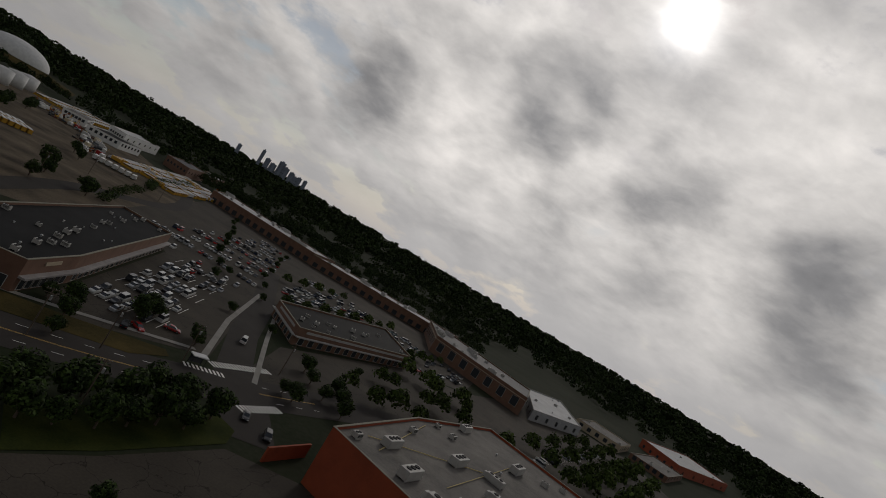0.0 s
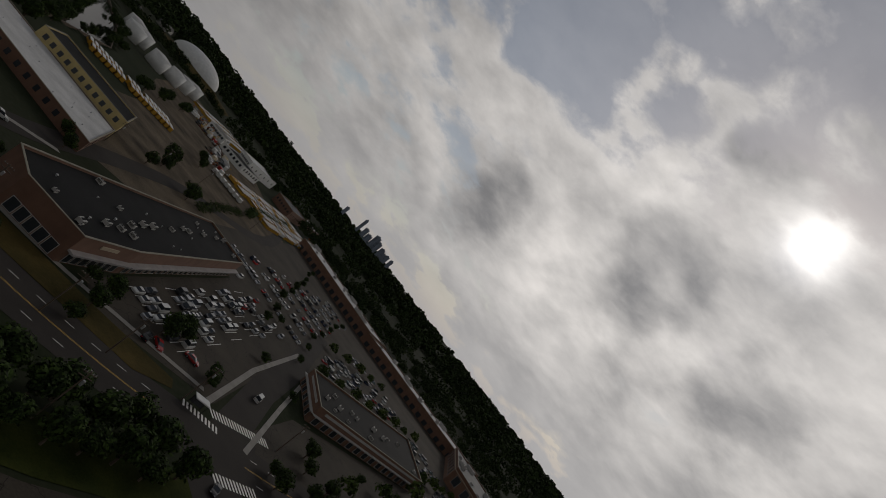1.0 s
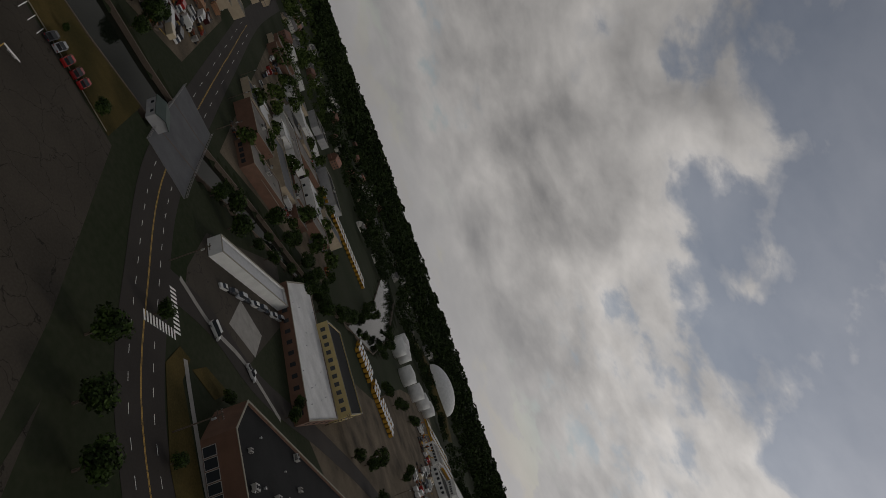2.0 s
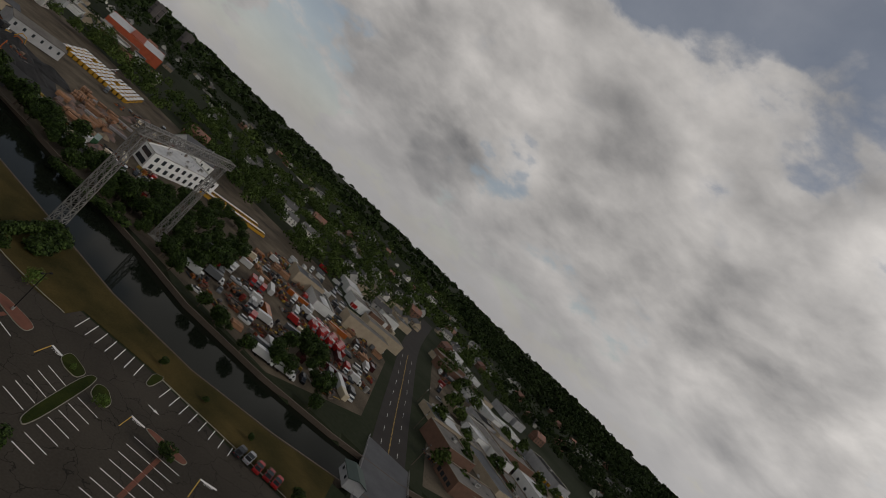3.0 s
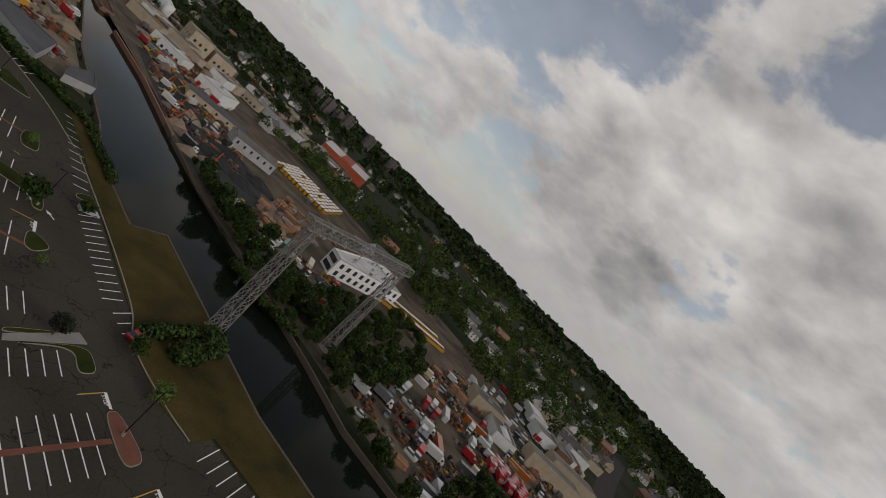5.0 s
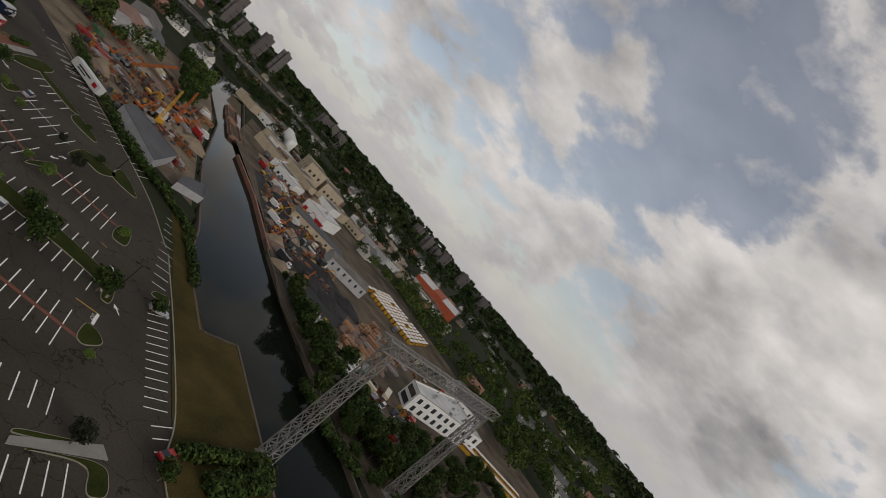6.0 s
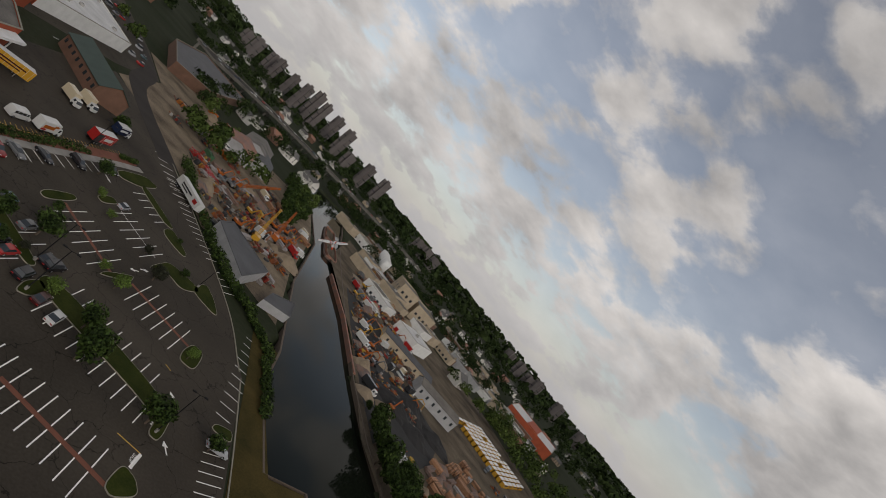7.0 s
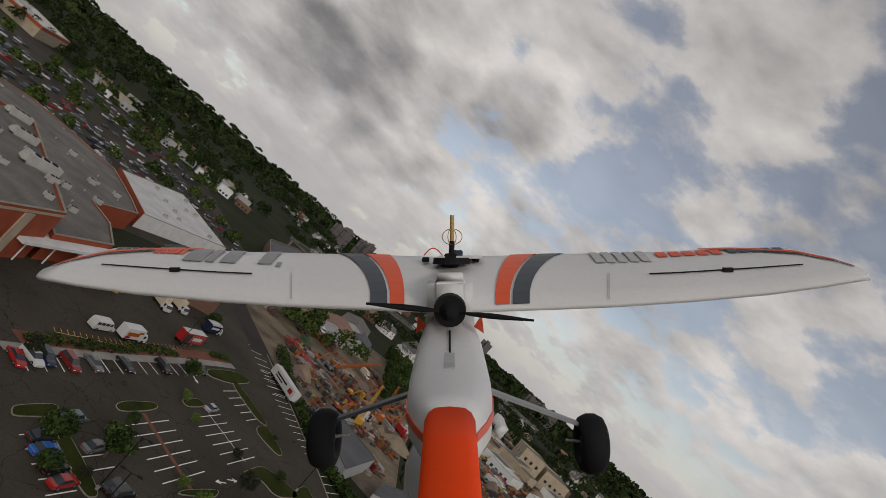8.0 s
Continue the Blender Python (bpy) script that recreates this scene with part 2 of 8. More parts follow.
M = {
    "ground": material("ground_earth", (0.030, 0.032, 0.020), 0.95, 0.4, 0.02, 0.6, 0.2, spec=0.05, tint=(0.014, 0.021, 0.008)),
    "grass": material("grass", (0.036, 0.042, 0.009), 0.95, 0.4, 0.12, 3.0, 0.4, spec=0.05, tint=(0.014, 0.021, 0.005)),
    "drygrass": material("dry_grass", (0.070, 0.050, 0.017), 0.95, 0.4, 0.09, 2.5, 0.4, spec=0.05, tint=(0.022, 0.022, 0.007)),
    "pale_dirt": material("pale_yard_dirt", (0.19, 0.150, 0.105), 0.95, 0.5, 0.08, 1.5, 0.3, spec=0.05, tint=(0.06, 0.048, 0.036)),
    "dirt": material("yard_dirt", (0.125, 0.100, 0.070), 0.95, 0.5, 0.06, 1.5, 0.3, spec=0.05, tint=(0.034, 0.028, 0.022)),
    "asphalt": material("asphalt", (0.052, 0.0435, 0.033), 0.85, 0.42, 0.05, 2.2, 0.2, cracks=0.13, spec=0.12),
    "road": material("road_asphalt", (0.036, 0.031, 0.027), 0.85, 0.25, 0.09, 2.0, 0.2, spec=0.12),
    "concrete": material("concrete", (0.25, 0.235, 0.21), 0.9, 0.25, 0.3, 5, 0.2),
    "kerb": material("kerb_concrete", (0.24, 0.22, 0.17), 0.9, 0.25, 0.5, 6, 0.2),
    "brickpath": material("red_paver", (0.16, 0.058, 0.034), 0.9, 0.25, 0.5, 9, 0.2),
    "white_line": material("white_paint", (0.76, 0.74, 0.70), 0.7, 0.2, 0.8, 12, 0.05),
    "yellow_line": material("yellow_paint", (0.50, 0.30, 0.05), 0.7, 0.2, 0.8, 12, 0.05),
    "orange_wall": material("orange_red_brick_wall", (0.28, 0.055, 0.020), 0.85, 0.25, 0.3, 5, 0.15),
    "brick_wall": material("brown_brick_wall", (0.15, 0.080, 0.052), 0.9, 0.25, 0.3, 7, 0.2),
    "tan_wall": material("tan_wall", (0.38, 0.31, 0.22), 0.9, 0.2, 0.3, 7, 0.15),
    "white_wall": material("white_wall", (0.62, 0.62, 0.60), 0.8, 0.15, 0.3, 6, 0.1),
    "grey_wall": material("grey_wall", (0.33, 0.33, 0.33), 0.85, 0.2, 0.3, 6, 0.1),
    "yellow_wall": material("yellow_wall", (0.48, 0.38, 0.17), 0.85, 0.2, 0.3, 6, 0.1),
    "roof_grey": material("grey_roof_membrane", (0.135, 0.122, 0.106), 0.85, 0.5, 0.12, 2.0, 0.15),
    "roof_white": material("white_roof_membrane", (0.50, 0.495, 0.48), 0.8, 0.25, 0.15, 2.0, 0.15),
    "roof_black": material("black_roof_membrane", (0.013, 0.013, 0.013), 0.8, 0.35, 0.12, 2.0, 0.15, spec=0.08),
    "roof_rust": material("rusty_sheet_roof", (0.27, 0.10, 0.05), 0.75, 0.35, 0.2, 3.0, 0.2, tint=(0.13, 0.10, 0.09)),
    "roof_slate": material("dark_grey_sheet_roof", (0.085, 0.085, 0.088), 0.7, 0.3, 0.15, 3.0, 0.15, spec=0.2),
    "roof_dark": material("dark_shingle_roof", (0.10, 0.095, 0.09), 0.9, 0.25, 0.3, 4.0, 0.2, randomness=0.35),
    "glass": material("dark_window_glass", (0.03, 0.035, 0.04), 0.12, 0.1, 0.5, 4, 0.0, spec=0.6),
    "metal": material("galvanised_metal", (0.42, 0.42, 0.42), 0.45, 0.15, 0.8, 12, 0.05, metal=0.6),
    "steel": material("weathered_steel", (0.30, 0.28, 0.27), 0.6, 0.25, 0.4, 9, 0.1, metal=0.3),
    "unit": material("painted_sheet_metal", (0.36, 0.35, 0.325), 0.6, 0.2, 0.5, 8, 0.08),
    "dark": material("black_rubber_plastic", (0.010, 0.010, 0.0105), 0.75, 0.2, 2.0, 30, 0.1, spec=0.15),
    "carpaint": material("car_paint", (0.9, 0.9, 0.9), 0.25, 0.05, 0.6, 8, 0.0, object_colour=True, spec=0.5),
    "bark": material("bark", (0.10, 0.075, 0.055), 0.95, 0.3, 3, 20, 0.5),
    "leaf": material("green_leaves", (0.042, 0.066, 0.014), 0.75, 0.35, 0.35, 3, 0.1, tint=(0.009, 0.019, 0.005), island=0.8, spec=0.1),
    "leaf_light": material("light_green_leaves", (0.10, 0.145, 0.03), 0.75, 0.35, 0.35, 3, 0.1, tint=(0.055, 0.09, 0.018), island=0.5, spec=0.1),
    "leaf_dark": material("dark_purple_leaves", (0.028, 0.03, 0.018), 0.75, 0.35, 0.35, 3, 0.1, island=0.5, spec=0.1),
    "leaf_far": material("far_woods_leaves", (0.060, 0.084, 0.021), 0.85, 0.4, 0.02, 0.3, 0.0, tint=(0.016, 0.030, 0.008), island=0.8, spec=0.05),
    # darker copy of the far leaves: cloud shade and backlight put into the colour
    "leaf_shaded": material("shaded_forest_leaves", (0.027, 0.039, 0.013), 0.85, 0.4, 0.02, 0.3, 0.0, tint=(0.009, 0.017, 0.006), island=0.7, spec=0.04),
}


def water_material():
    m = bpy.data.materials.new("river_water")
    m.use_nodes = True
    nt = m.node_tree
    b = nt.nodes["Principled BSDF"]
    b.inputs["Base Color"].default_value = (0.007, 0.009, 0.006, 1)
    b.inputs["Specular IOR Level"].default_value = 0.05
    b.inputs["Roughness"].default_value = 0.06
    b.inputs["IOR"].default_value = 1.33
    tc, n, bp = nt.nodes.new("ShaderNodeTexCoord"), nt.nodes.new("ShaderNodeTexNoise"), nt.nodes.new("ShaderNodeBump")
    n.inputs["Scale"].default_value, n.inputs["Detail"].default_value = 0.5, 4
    bp.inputs["Strength"].default_value, bp.inputs["Distance"].default_value = 0.05, 0.05
    nt.links.new(tc.outputs["Object"], n.inputs["Vector"])
    nt.links.new(n.outputs["Fac"], bp.inputs["Height"])
    nt.links.new(bp.outputs[0], b.inputs["Normal"])
    return m


M["water"] = water_material()

# ---------------- building blocks ----------------


def link_mesh(name, bm, mat):
    me = bpy.data.meshes.new(name)
    bm.to_mesh(me)
    bm.free()
    me.materials.append(mat)
    return me


def part(name, bm, mat, parent, label=""):
    ob = new(name, link_mesh(name, bm, mat))
    ob.parent = parent
    return tagged(ob, label)


def solid(name, bm, mat, label="", category="", kind="", group=""):
    return tagged(new(name, link_mesh(name, bm, mat)), label, category, group, kind)


def thing(name, label, category, m=None, group="", kind=""):
    ob = new(name)
    ob.empty_display_size = 0.5
    if m is not None:
        ob.matrix_basis = m
    return tagged(ob, label, category, group, kind)


def box(bm, c, s, rz=0.0, taper=1.0):
    """Box of size s with its base centre at c, turned by rz degrees; taper scales its top."""
    r = Matrix.Rotation(radians(rz), 3, "Z")
    vs = []
    for z, k in ((0, 1), (s[2], taper)):
        for sx, sy in ((-1, -1), (1, -1), (1, 1), (-1, 1)):
            vs.append(bm.verts.new(Vector(c) + r @ Vector((sx * s[0] / 2 * k, sy * s[1] / 2 * k, z))))
    for f in ((3, 2, 1, 0), (4, 5, 6, 7), (0, 1, 5, 4), (1, 2, 6, 5), (2, 3, 7, 6), (3, 0, 4, 7)):
        bm.faces.new([vs[i] for i in f])
    return vs


def joined(name, pieces, label="", category="", kind="", group=""):
    """One mesh of several materials, for a thing far off."""
    out = bmesh.new()
    mats = []
    for bm, mat in pieces:
        tmp = bpy.data.meshes.new("tmp")
        bm.to_mesh(tmp)
        bm.free()
        n = len(out.faces)
        out.from_mesh(tmp)
        bpy.data.meshes.remove(tmp)
        out.faces.ensure_lookup_table()
        for f in out.faces[n:]:
            f.material_index = len(mats)
        mats.append(mat)
    me = bpy.data.meshes.new(name)
    out.to_mesh(me)
    out.free()
    for mat in mats:
        me.materials.append(mat)
    return tagged(new(name, me), label, category, group, kind)


def island_paint(name, colours, rough=0.5, spec=0.3):
    """One surface in many colours, one for each loose piece."""
    m = bpy.data.materials.new(name)
    m.use_nodes = True
    nt = m.node_tree
    b = nt.nodes["Principled BSDF"]
    b.inputs["Roughness"].default_value, b.inputs["Specular IOR Level"].default_value = rough, spec
    geo, cr = nt.nodes.new("ShaderNodeNewGeometry"), nt.nodes.new("ShaderNodeValToRGB")
    cr.color_ramp.interpolation = "CONSTANT"
    el = cr.color_ramp.elements
    el[1].position = 0.999
    for k, c in enumerate(colours):
        e = el[0] if k == 0 else el.new(k / len(colours))
        e.color = (*c, 1)
    el[-1].color = (*colours[-1], 1)
    tc, nz, mx = nt.nodes.new("ShaderNodeTexCoord"), nt.nodes.new("ShaderNodeTexNoise"), nt.nodes.new("ShaderNodeVectorMath")
    nz.inputs["Scale"].default_value, nz.inputs["Detail"].default_value = 0.9, 5
    mr = nt.nodes.new("ShaderNodeMapRange")
    mr.inputs["From Min"].default_value, mr.inputs["From Max"].default_value = 0.3, 0.7
    mr.inputs["To Min"].default_value, mr.inputs["To Max"].default_value = 0.6, 1.2
    mx.operation = "SCALE"
    nt.links.new(tc.outputs["Object"], nz.inputs["Vector"])
    nt.links.new(nz.outputs["Fac"], mr.inputs["Value"])
    nt.links.new(geo.outputs["Random Per Island"], cr.inputs[0])
    nt.links.new(cr.outputs[0], mx.inputs[0])
    nt.links.new(mr.outputs[0], mx.inputs["Scale"])
    nt.links.new(mx.outputs[0], b.inputs["Base Color"])
    return m


def scattered(name, kinds, places, label, category):
    """Many far things as one object: kinds are lists of (mesh, material), places are (kind, matrix)."""
    mats, base = [], []
    for pieces in kinds:
        vs, fs = [], []
        for bm, mat in pieces:
            if mat not in mats:
                mats.append(mat)
            bm.verts.index_update()
            fs += [([v.index + len(vs) for v in f.verts], mats.index(mat)) for f in bm.faces]
            vs += [v.co.copy() for v in bm.verts]
            bm.free()
        base.append((vs, fs))
    verts, faces, ids = [], [], []
    for k, m in places:
        n = len(verts)
        vs, fs = base[k]
        verts += [tuple(m @ v) for v in vs]
        for f, i in fs:
            faces.append([j + n for j in f])
            ids.append(i)
    me = bpy.data.meshes.new(name)
    me.from_pydata(verts, [], faces)
    for mat in mats:
        me.materials.append(mat)
    me.polygons.foreach_set("material_index", ids)
    return tagged(new(name, me), label, category, kind="stuff")


def area2(pts):
    return sum(a[0] * b[1] - b[0] * a[1] for a, b in zip(pts, pts[1:] + pts[:1]))


def ccw(pts):
    pts = [tuple(p[:2]) for p in pts]
    return pts if area2(pts) > 0 else pts[::-1]


def prism(bm, pts, z0, z1):
    pts = ccw(pts)
    lo = [bm.verts.new((x, y, z0)) for x, y in pts]
    hi = [bm.verts.new((x, y, z1)) for x, y in pts]
    n = len(pts)
    for f in (lo[::-1], hi):
        bm.faces.new(f).normal_update()
    for i in range(n):
        j = (i + 1) % n
        bm.faces.new((lo[i], lo[j], hi[j], hi[i]))


def inset(pts, d):
    """The polygon moved inwards by d."""
    pts = ccw(pts)
    out = []
    n = len(pts)
    for i in range(n):
        a, b, c = (Vector(pts[k % n]) for k in (i - 1, i, i + 1))
        u, v = (b - a).normalized(), (c - b).normalized()
        nu, nv = Vector((-u.y, u.x)), Vector((-v.y, v.x))
        m = nu + nv
        k = d / max(0.35, 1 + nu.dot(nv))
        out.append(tuple(b + m * k))
    return out


def ring(bm, pts, d, z0, z1):
    """A wall of thickness d along the inside of the polygon."""
    o, i = ccw(pts), inset(pts, d)
    n = len(o)
    v = [[bm.verts.new((*p, z)) for p in q] for q, z in ((o, z0), (o, z1), (i, z1), (i, z0))]
    for k in range(n):
        j = (k + 1) % n
        for a, b in ((0, 1), (1, 2), (2, 3), (3, 0)):
            bm.faces.new((v[a][k], v[a][j], v[b][j], v[b][k]))


def tube(bm, a, b, r0, r1=None, n=6):
    a, b = Vector(a), Vector(b)
    r1 = r0 if r1 is None else r1
    w = (b - a).normalized()
    u = w.orthogonal().normalized()
    v = w.cross(u)
    rings = []
    for p, r in ((a, r0), (b, r1)):
        rings.append([bm.verts.new(p + (u * math.cos(2 * math.pi * i / n) + v * math.sin(2 * math.pi * i / n)) * r) for i in range(n)])
    for i in range(n):
        j = (i + 1) % n
        bm.faces.new((rings[0][i], rings[0][j], rings[1][j], rings[1][i]))
    bm.faces.new(rings[0][::-1])
    bm.faces.new(rings[1])


def loft(bm, secs):
    """Skin closed rings of equal length; caps at both ends."""
    rings = [[bm.verts.new(p) for p in s] for s in secs]
    n = len(rings[0])
    for a, b2 in zip(rings, rings[1:]):
        for i in range(n):
            j = (i + 1) % n
            bm.faces.new((a[i], a[j], b2[j], b2[i]))
    bm.faces.new(rings[0][::-1])
    bm.faces.new(rings[-1])
    bmesh.ops.recalc_face_normals(bm, faces=bm.faces[:])


def sheet(name, pts, mat, z, kind="structure", label="", category="", thick=0.02):
    bm = bmesh.new()
    prism(bm, pts, z - thick, z)
    bmesh.ops.triangulate(bm, faces=[f for f in bm.faces if len(f.verts) > 4], ngon_method="EAR_CLIP")
    return solid(name, bm, mat, label, category, kind)


def ribbon_pts(line, width):
    """The outline of a strip of the given width (one number or one a point) along a line."""
    left, right = [], []
    n = len(line)
    for i, p in enumerate(line):
        a, b = Vector(line[max(0, i - 1)][:2]), Vector(line[min(n - 1, i + 1)][:2])
        t = (b - a).normalized()
        nrm = Vector((-t.y, t.x))
        w = width[i] if isinstance(width, (list, tuple)) else width
        left.append(tuple(Vector(p[:2]) + nrm * w / 2))
        right.append(tuple(Vector(p[:2]) - nrm * w / 2))
    return left, right


def strip(name, line, width, mat, z, kind="structure", label="", category="", thick=0.02):
    left, right = ribbon_pts(line, width)
    bm = bmesh.new()
    rows = [[bm.verts.new((*p, zz)) for p in (l, r) for zz in (z - thick, z)] for l, r in zip(left, right)]
    for a, b in zip(rows, rows[1:]):
        bm.faces.new((a[1], a[3], b[3], b[1]))
        bm.faces.new((a[0], a[1], b[1], b[0]))
        bm.faces.new((a[3], a[2], b[2], b[3]))
    bmesh.ops.recalc_face_normals(bm, faces=bm.faces[:])
    return solid(name, bm, mat, label, category, kind)


def smooth(line, steps=6):
    """A Catmull-Rom line through the points."""
    pts = [Vector(p) for p in line]
    pts = [2 * pts[0] - pts[1]] + pts + [2 * pts[-1] - pts[-2]]
    out = []
    for i in range(1, len(pts) - 2):
        a, b, c, d = pts[i - 1: i + 3]
        for k in range(steps):
            t = k / steps
            out.append(tuple(0.5 * (2 * b + (c - a) * t + (2 * a - 5 * b + 4 * c - d) * t * t + (3 * b - a - 3 * c + d) * t ** 3)))
    out.append(tuple(pts[-2]))
    return out


def inside(p, poly):
    x, y = p
    r = False
    for (x0, y0), (x1, y1) in zip(poly, poly[1:] + poly[:1]):
        if (y0 > y) != (y1 > y) and x < (x1 - x0) * (y - y0) / (y1 - y0) + x0:
            r = not r
    return r


# ---------------- land, river and roads ----------------
EAST_BANK = [(-315, -590), (-232, -330), (-185, -235), (-158, -165), (-146, -142), (-139, -111), (-152, -112), (-146, -84), (-139, -52), (-139, -25), (-146, 0), (-155, 22), (-168, 45), (-200, 85), (-240, 140), (-300, 200), (-420, 270), (-700, 390)]
WEST_BANK = [(-375, -590), (-272, -367), (-225, -246), (-203, -185), (-193, -150), (-187, -115), (-178, -70), (-171, -46), (-172, -15), (-178, 12), (-188, 40), (-212, 75), (-262, 160), (-330, 250), (-440, 320), (-700, 440)]
RIVER = EAST_BANK + WEST_BANK[::-1]


def hill(x, y):
    """Height of the far land: flat round the river, rolling further out and rising to the horizon."""
    r = math.hypot(x, y)
    if r < 900:
        return 0.0
    k = min(1, max(0, (r - 1700) / 2600))
    return 14 * (noise.noise((x / 900, y / 900, 0)) + 0.25) * min(1, (r - 900) / 900) + 30 * k * k * (3 - 2 * k)


def build_land():
    def axis(lo, hi, step):
        mid = list(np.arange(lo, hi + 0.1, step))
        out, s = [], step
        p = hi
        while p < 4600:
            s *= 1.35
            p += s
            out.append(p)
        low, s, p = [], step, lo
        while p > -4600:
            s *= 1.35
            p -= s
            low.append(p)
        return low[::-1] + mid + out
    xs, ys = axis(-460, 100, 5), axis(-620, 460, 5)
    verts, faces = [], []
    for yy in ys:
        for xx in xs:
            z = 0.0
            if inside((xx, yy), RIVER):
                z = -4.0
            else:
                z = hill(xx, yy)
            verts.append((xx, yy, z))
    w = len(xs)
    for j in range(len(ys) - 1):
        for i in range(w - 1):
            faces.append((j * w + i, j * w + i + 1, (j + 1) * w + i + 1, (j + 1) * w + i))
    me = bpy.data.meshes.new("ground")
    me.from_pydata(verts, [], faces)
    me.materials.append(M["ground"])
    tagged(new("ground", me), "broad flat land of earth and scrub", "ground", kind="structure")
    # river
    bm = bmesh.new()
    prism(bm, RIVER, -2.0, -1.5)
    bmesh.ops.triangulate(bm, faces=[f for f in bm.faces if len(f.verts) > 4], ngon_method="EAR_CLIP")
    solid("water", bm, M["water"], "still dark river water between walled banks", "river", "structure")
    # bank walls hide the cut edge of the land
    for pts, nm in ((EAST_BANK, "timber and stone bank wall of the river"), (WEST_BANK, "rough stone bank wall of the river")):
        strip("bank_wall", pts, 0.7, M["bark"], 0.12, "structure", nm, "bank wall", thick=3.2)


build_land()
# ---------------- lots and roads ----------------
LOT = [(40, 40), (-8, 46), (-24, 40), (-70, 34), (-124, 22), (-124, -27), (-121, -48), (-121, -80), (-138, -138), (-138, -168), (-129, -215), (-122, -243), (-113, -270), (-96, -290), (-60, -215), (-30, -150), (40, -100)]
lot = sheet("parking_lot", LOT, M["asphalt"], 0.03, label="cracked grey asphalt parking lot with painted stalls", category="parking lot")
sheet("parking_lot", [(40, 41), (32, 92), (4, 90), (-11, 84), (-19.5, 58), (-26, 44.5), (-58, 40), (-24, 40), (-8, 46)], M["asphalt"], 0.028, label="asphalt drive beside the store", category="parking lot")
FAR_LOT = [(-70, 95), (-60, 92), (-40, 122), (-77, 218), (-150, 440), (-255, 450), (-160, 226), (-112, 197), (-76, 108)]
sheet("parking_lot", FAR_LOT, M["asphalt"], 0.03, label="large asphalt parking lot full of parked cars", category="parking lot")
REAR_LOT = [(40, -190), (-20, -206), (-95, -302), (-118, -345), (-112, -395), (-70, -560), (60, -600), (170, -560), (190, -330)]
sheet("parking_lot", REAR_LOT, M["asphalt"], 0.025, label="asphalt lot behind the stores", category="parking lot")
ROAD = smooth([(40, 205), (0, 158), (-22, 120), (-44, 86), (-72, 60), (-104, 47), (-140, 37), (-190, 34), (-300, 30), (-480, 26), (-720, 35)])
strip("road", ROAD, 16, M["road"], 0.06, label="two-way asphalt street with painted lines", category="road")
strip("road", [(-30, 118), (-50, 160), (-67, 205), (-110, 300)], 10, M["road"], 0.065, label="asphalt side street between the shops", category="road")
strip("road", smooth([(-10, 92), (-20, 108), (-33, 128)]), 13, M["road"], 0.07, label="asphalt entrance drive at the street corner", category="road")
strip("road", smooth([(-107, 44), (-120, 70), (-126, 100), (-150, 150), (-175, 215), (-200, 330), (-330, 520)]), 9, M["road"], 0.068, label="narrow asphalt street behind the shops", category="road")
sheet("pavement", [(-125, 56), (-118, 58), (-124, 90), (-180, 112), (-205, 100), (-150, 58)], M["asphalt"], 0.045, label="asphalt forecourt of the small shop", category="pavement")
sheet("pavement", [(-147, 81), (-148, 96), (-134, 94), (-130, 78)], M["concrete"], 0.06, label="pale concrete pad on the forecourt", category="pavement")
sheet("yard_ground", [(-140, 130), (-120, 185), (-165, 260), (-230, 390), (-300, 440), (-420, 520), (-520, 480), (-380, 330), (-260, 230), (-215, 165)], M["dirt"], 0.02, label="bare dusty yard ground with tyre marks", category="yard")
sheet("yard_ground", [(-190, -150), (-182, -60), (-176, -15), (-215, 18), (-330, 15), (-420, -60), (-440, -330), (-330, -470), (-250, -340), (-222, -230)], M["dirt"], 0.02, label="bare industrial yard ground along the river", category="yard")
sheet("yard_ground", [(-132, -208), (-160, -180), (-183, -238), (-228, -330), (-260, -420), (-180, -420), (-135, -330), (-116, -275)], M["pale_dirt"], 0.022, label="bare muddy scrap yard ground", category="yard")
sheet("yard_ground", [(-205, 50), (-228, 80), (-278, 160), (-480, 170), (-500, 48)], M["dirt"], 0.021, label="worn yard ground between low workshops", category="yard")
sheet("turf", [(-121, -79.5), (-145.2, -80.5), (-151, -111), (-140, -110), (-146, -142), (-157, -163), (-147, -165), (-139, -138)], M["drygrass"], 0.106, label="dry grass bank beside the river", category="grass")
sheet("yard_ground", [(-124, -240), (-97, -292), (-119, -346), (-113, -396), (-124, -400), (-165, -425), (-150, -330), (-134, -262)], M["pale_dirt"], 0.019, label="bare gravel ground beside the lane", category="yard")
strip("road", smooth([(-120, -238), (-106, -300), (-112, -350), (-100, -410), (-70, -470), (-40, -580)]), 9, M["road"], 0.058, label="narrow asphalt lane behind the stores", category="road")
sheet("turf", [(-125, 20), (-154, 20), (-145, 0), (-139.5, -25), (-139.5, -52), (-146, -84), (-122, -80), (-115.5, -69), (-114, -55), (-115.5, -47.3), (-122, -47.5), (-125, -27)], M["drygrass"], 0.10, label="dry grass verge beside the river", category="grass")
sheet("turf", [(-38, 57), (-33, 63), (-19.5, 95), (-14, 93), (-12, 86), (-20, 60), (-26, 46)], M["grass"], 0.12, label="dark mown grass median under the trees", category="grass")
sheet("turf", [(-90.5, 60), (-99.3, 62.5), (-100, 67), (-92, 66.5), (-75, 81), (-61, 93), (-45, 109), (-42, 106.5), (-45, 95), (-71, 70)], M["drygrass"], 0.12, label="dry grass verge along the street", category="grass")
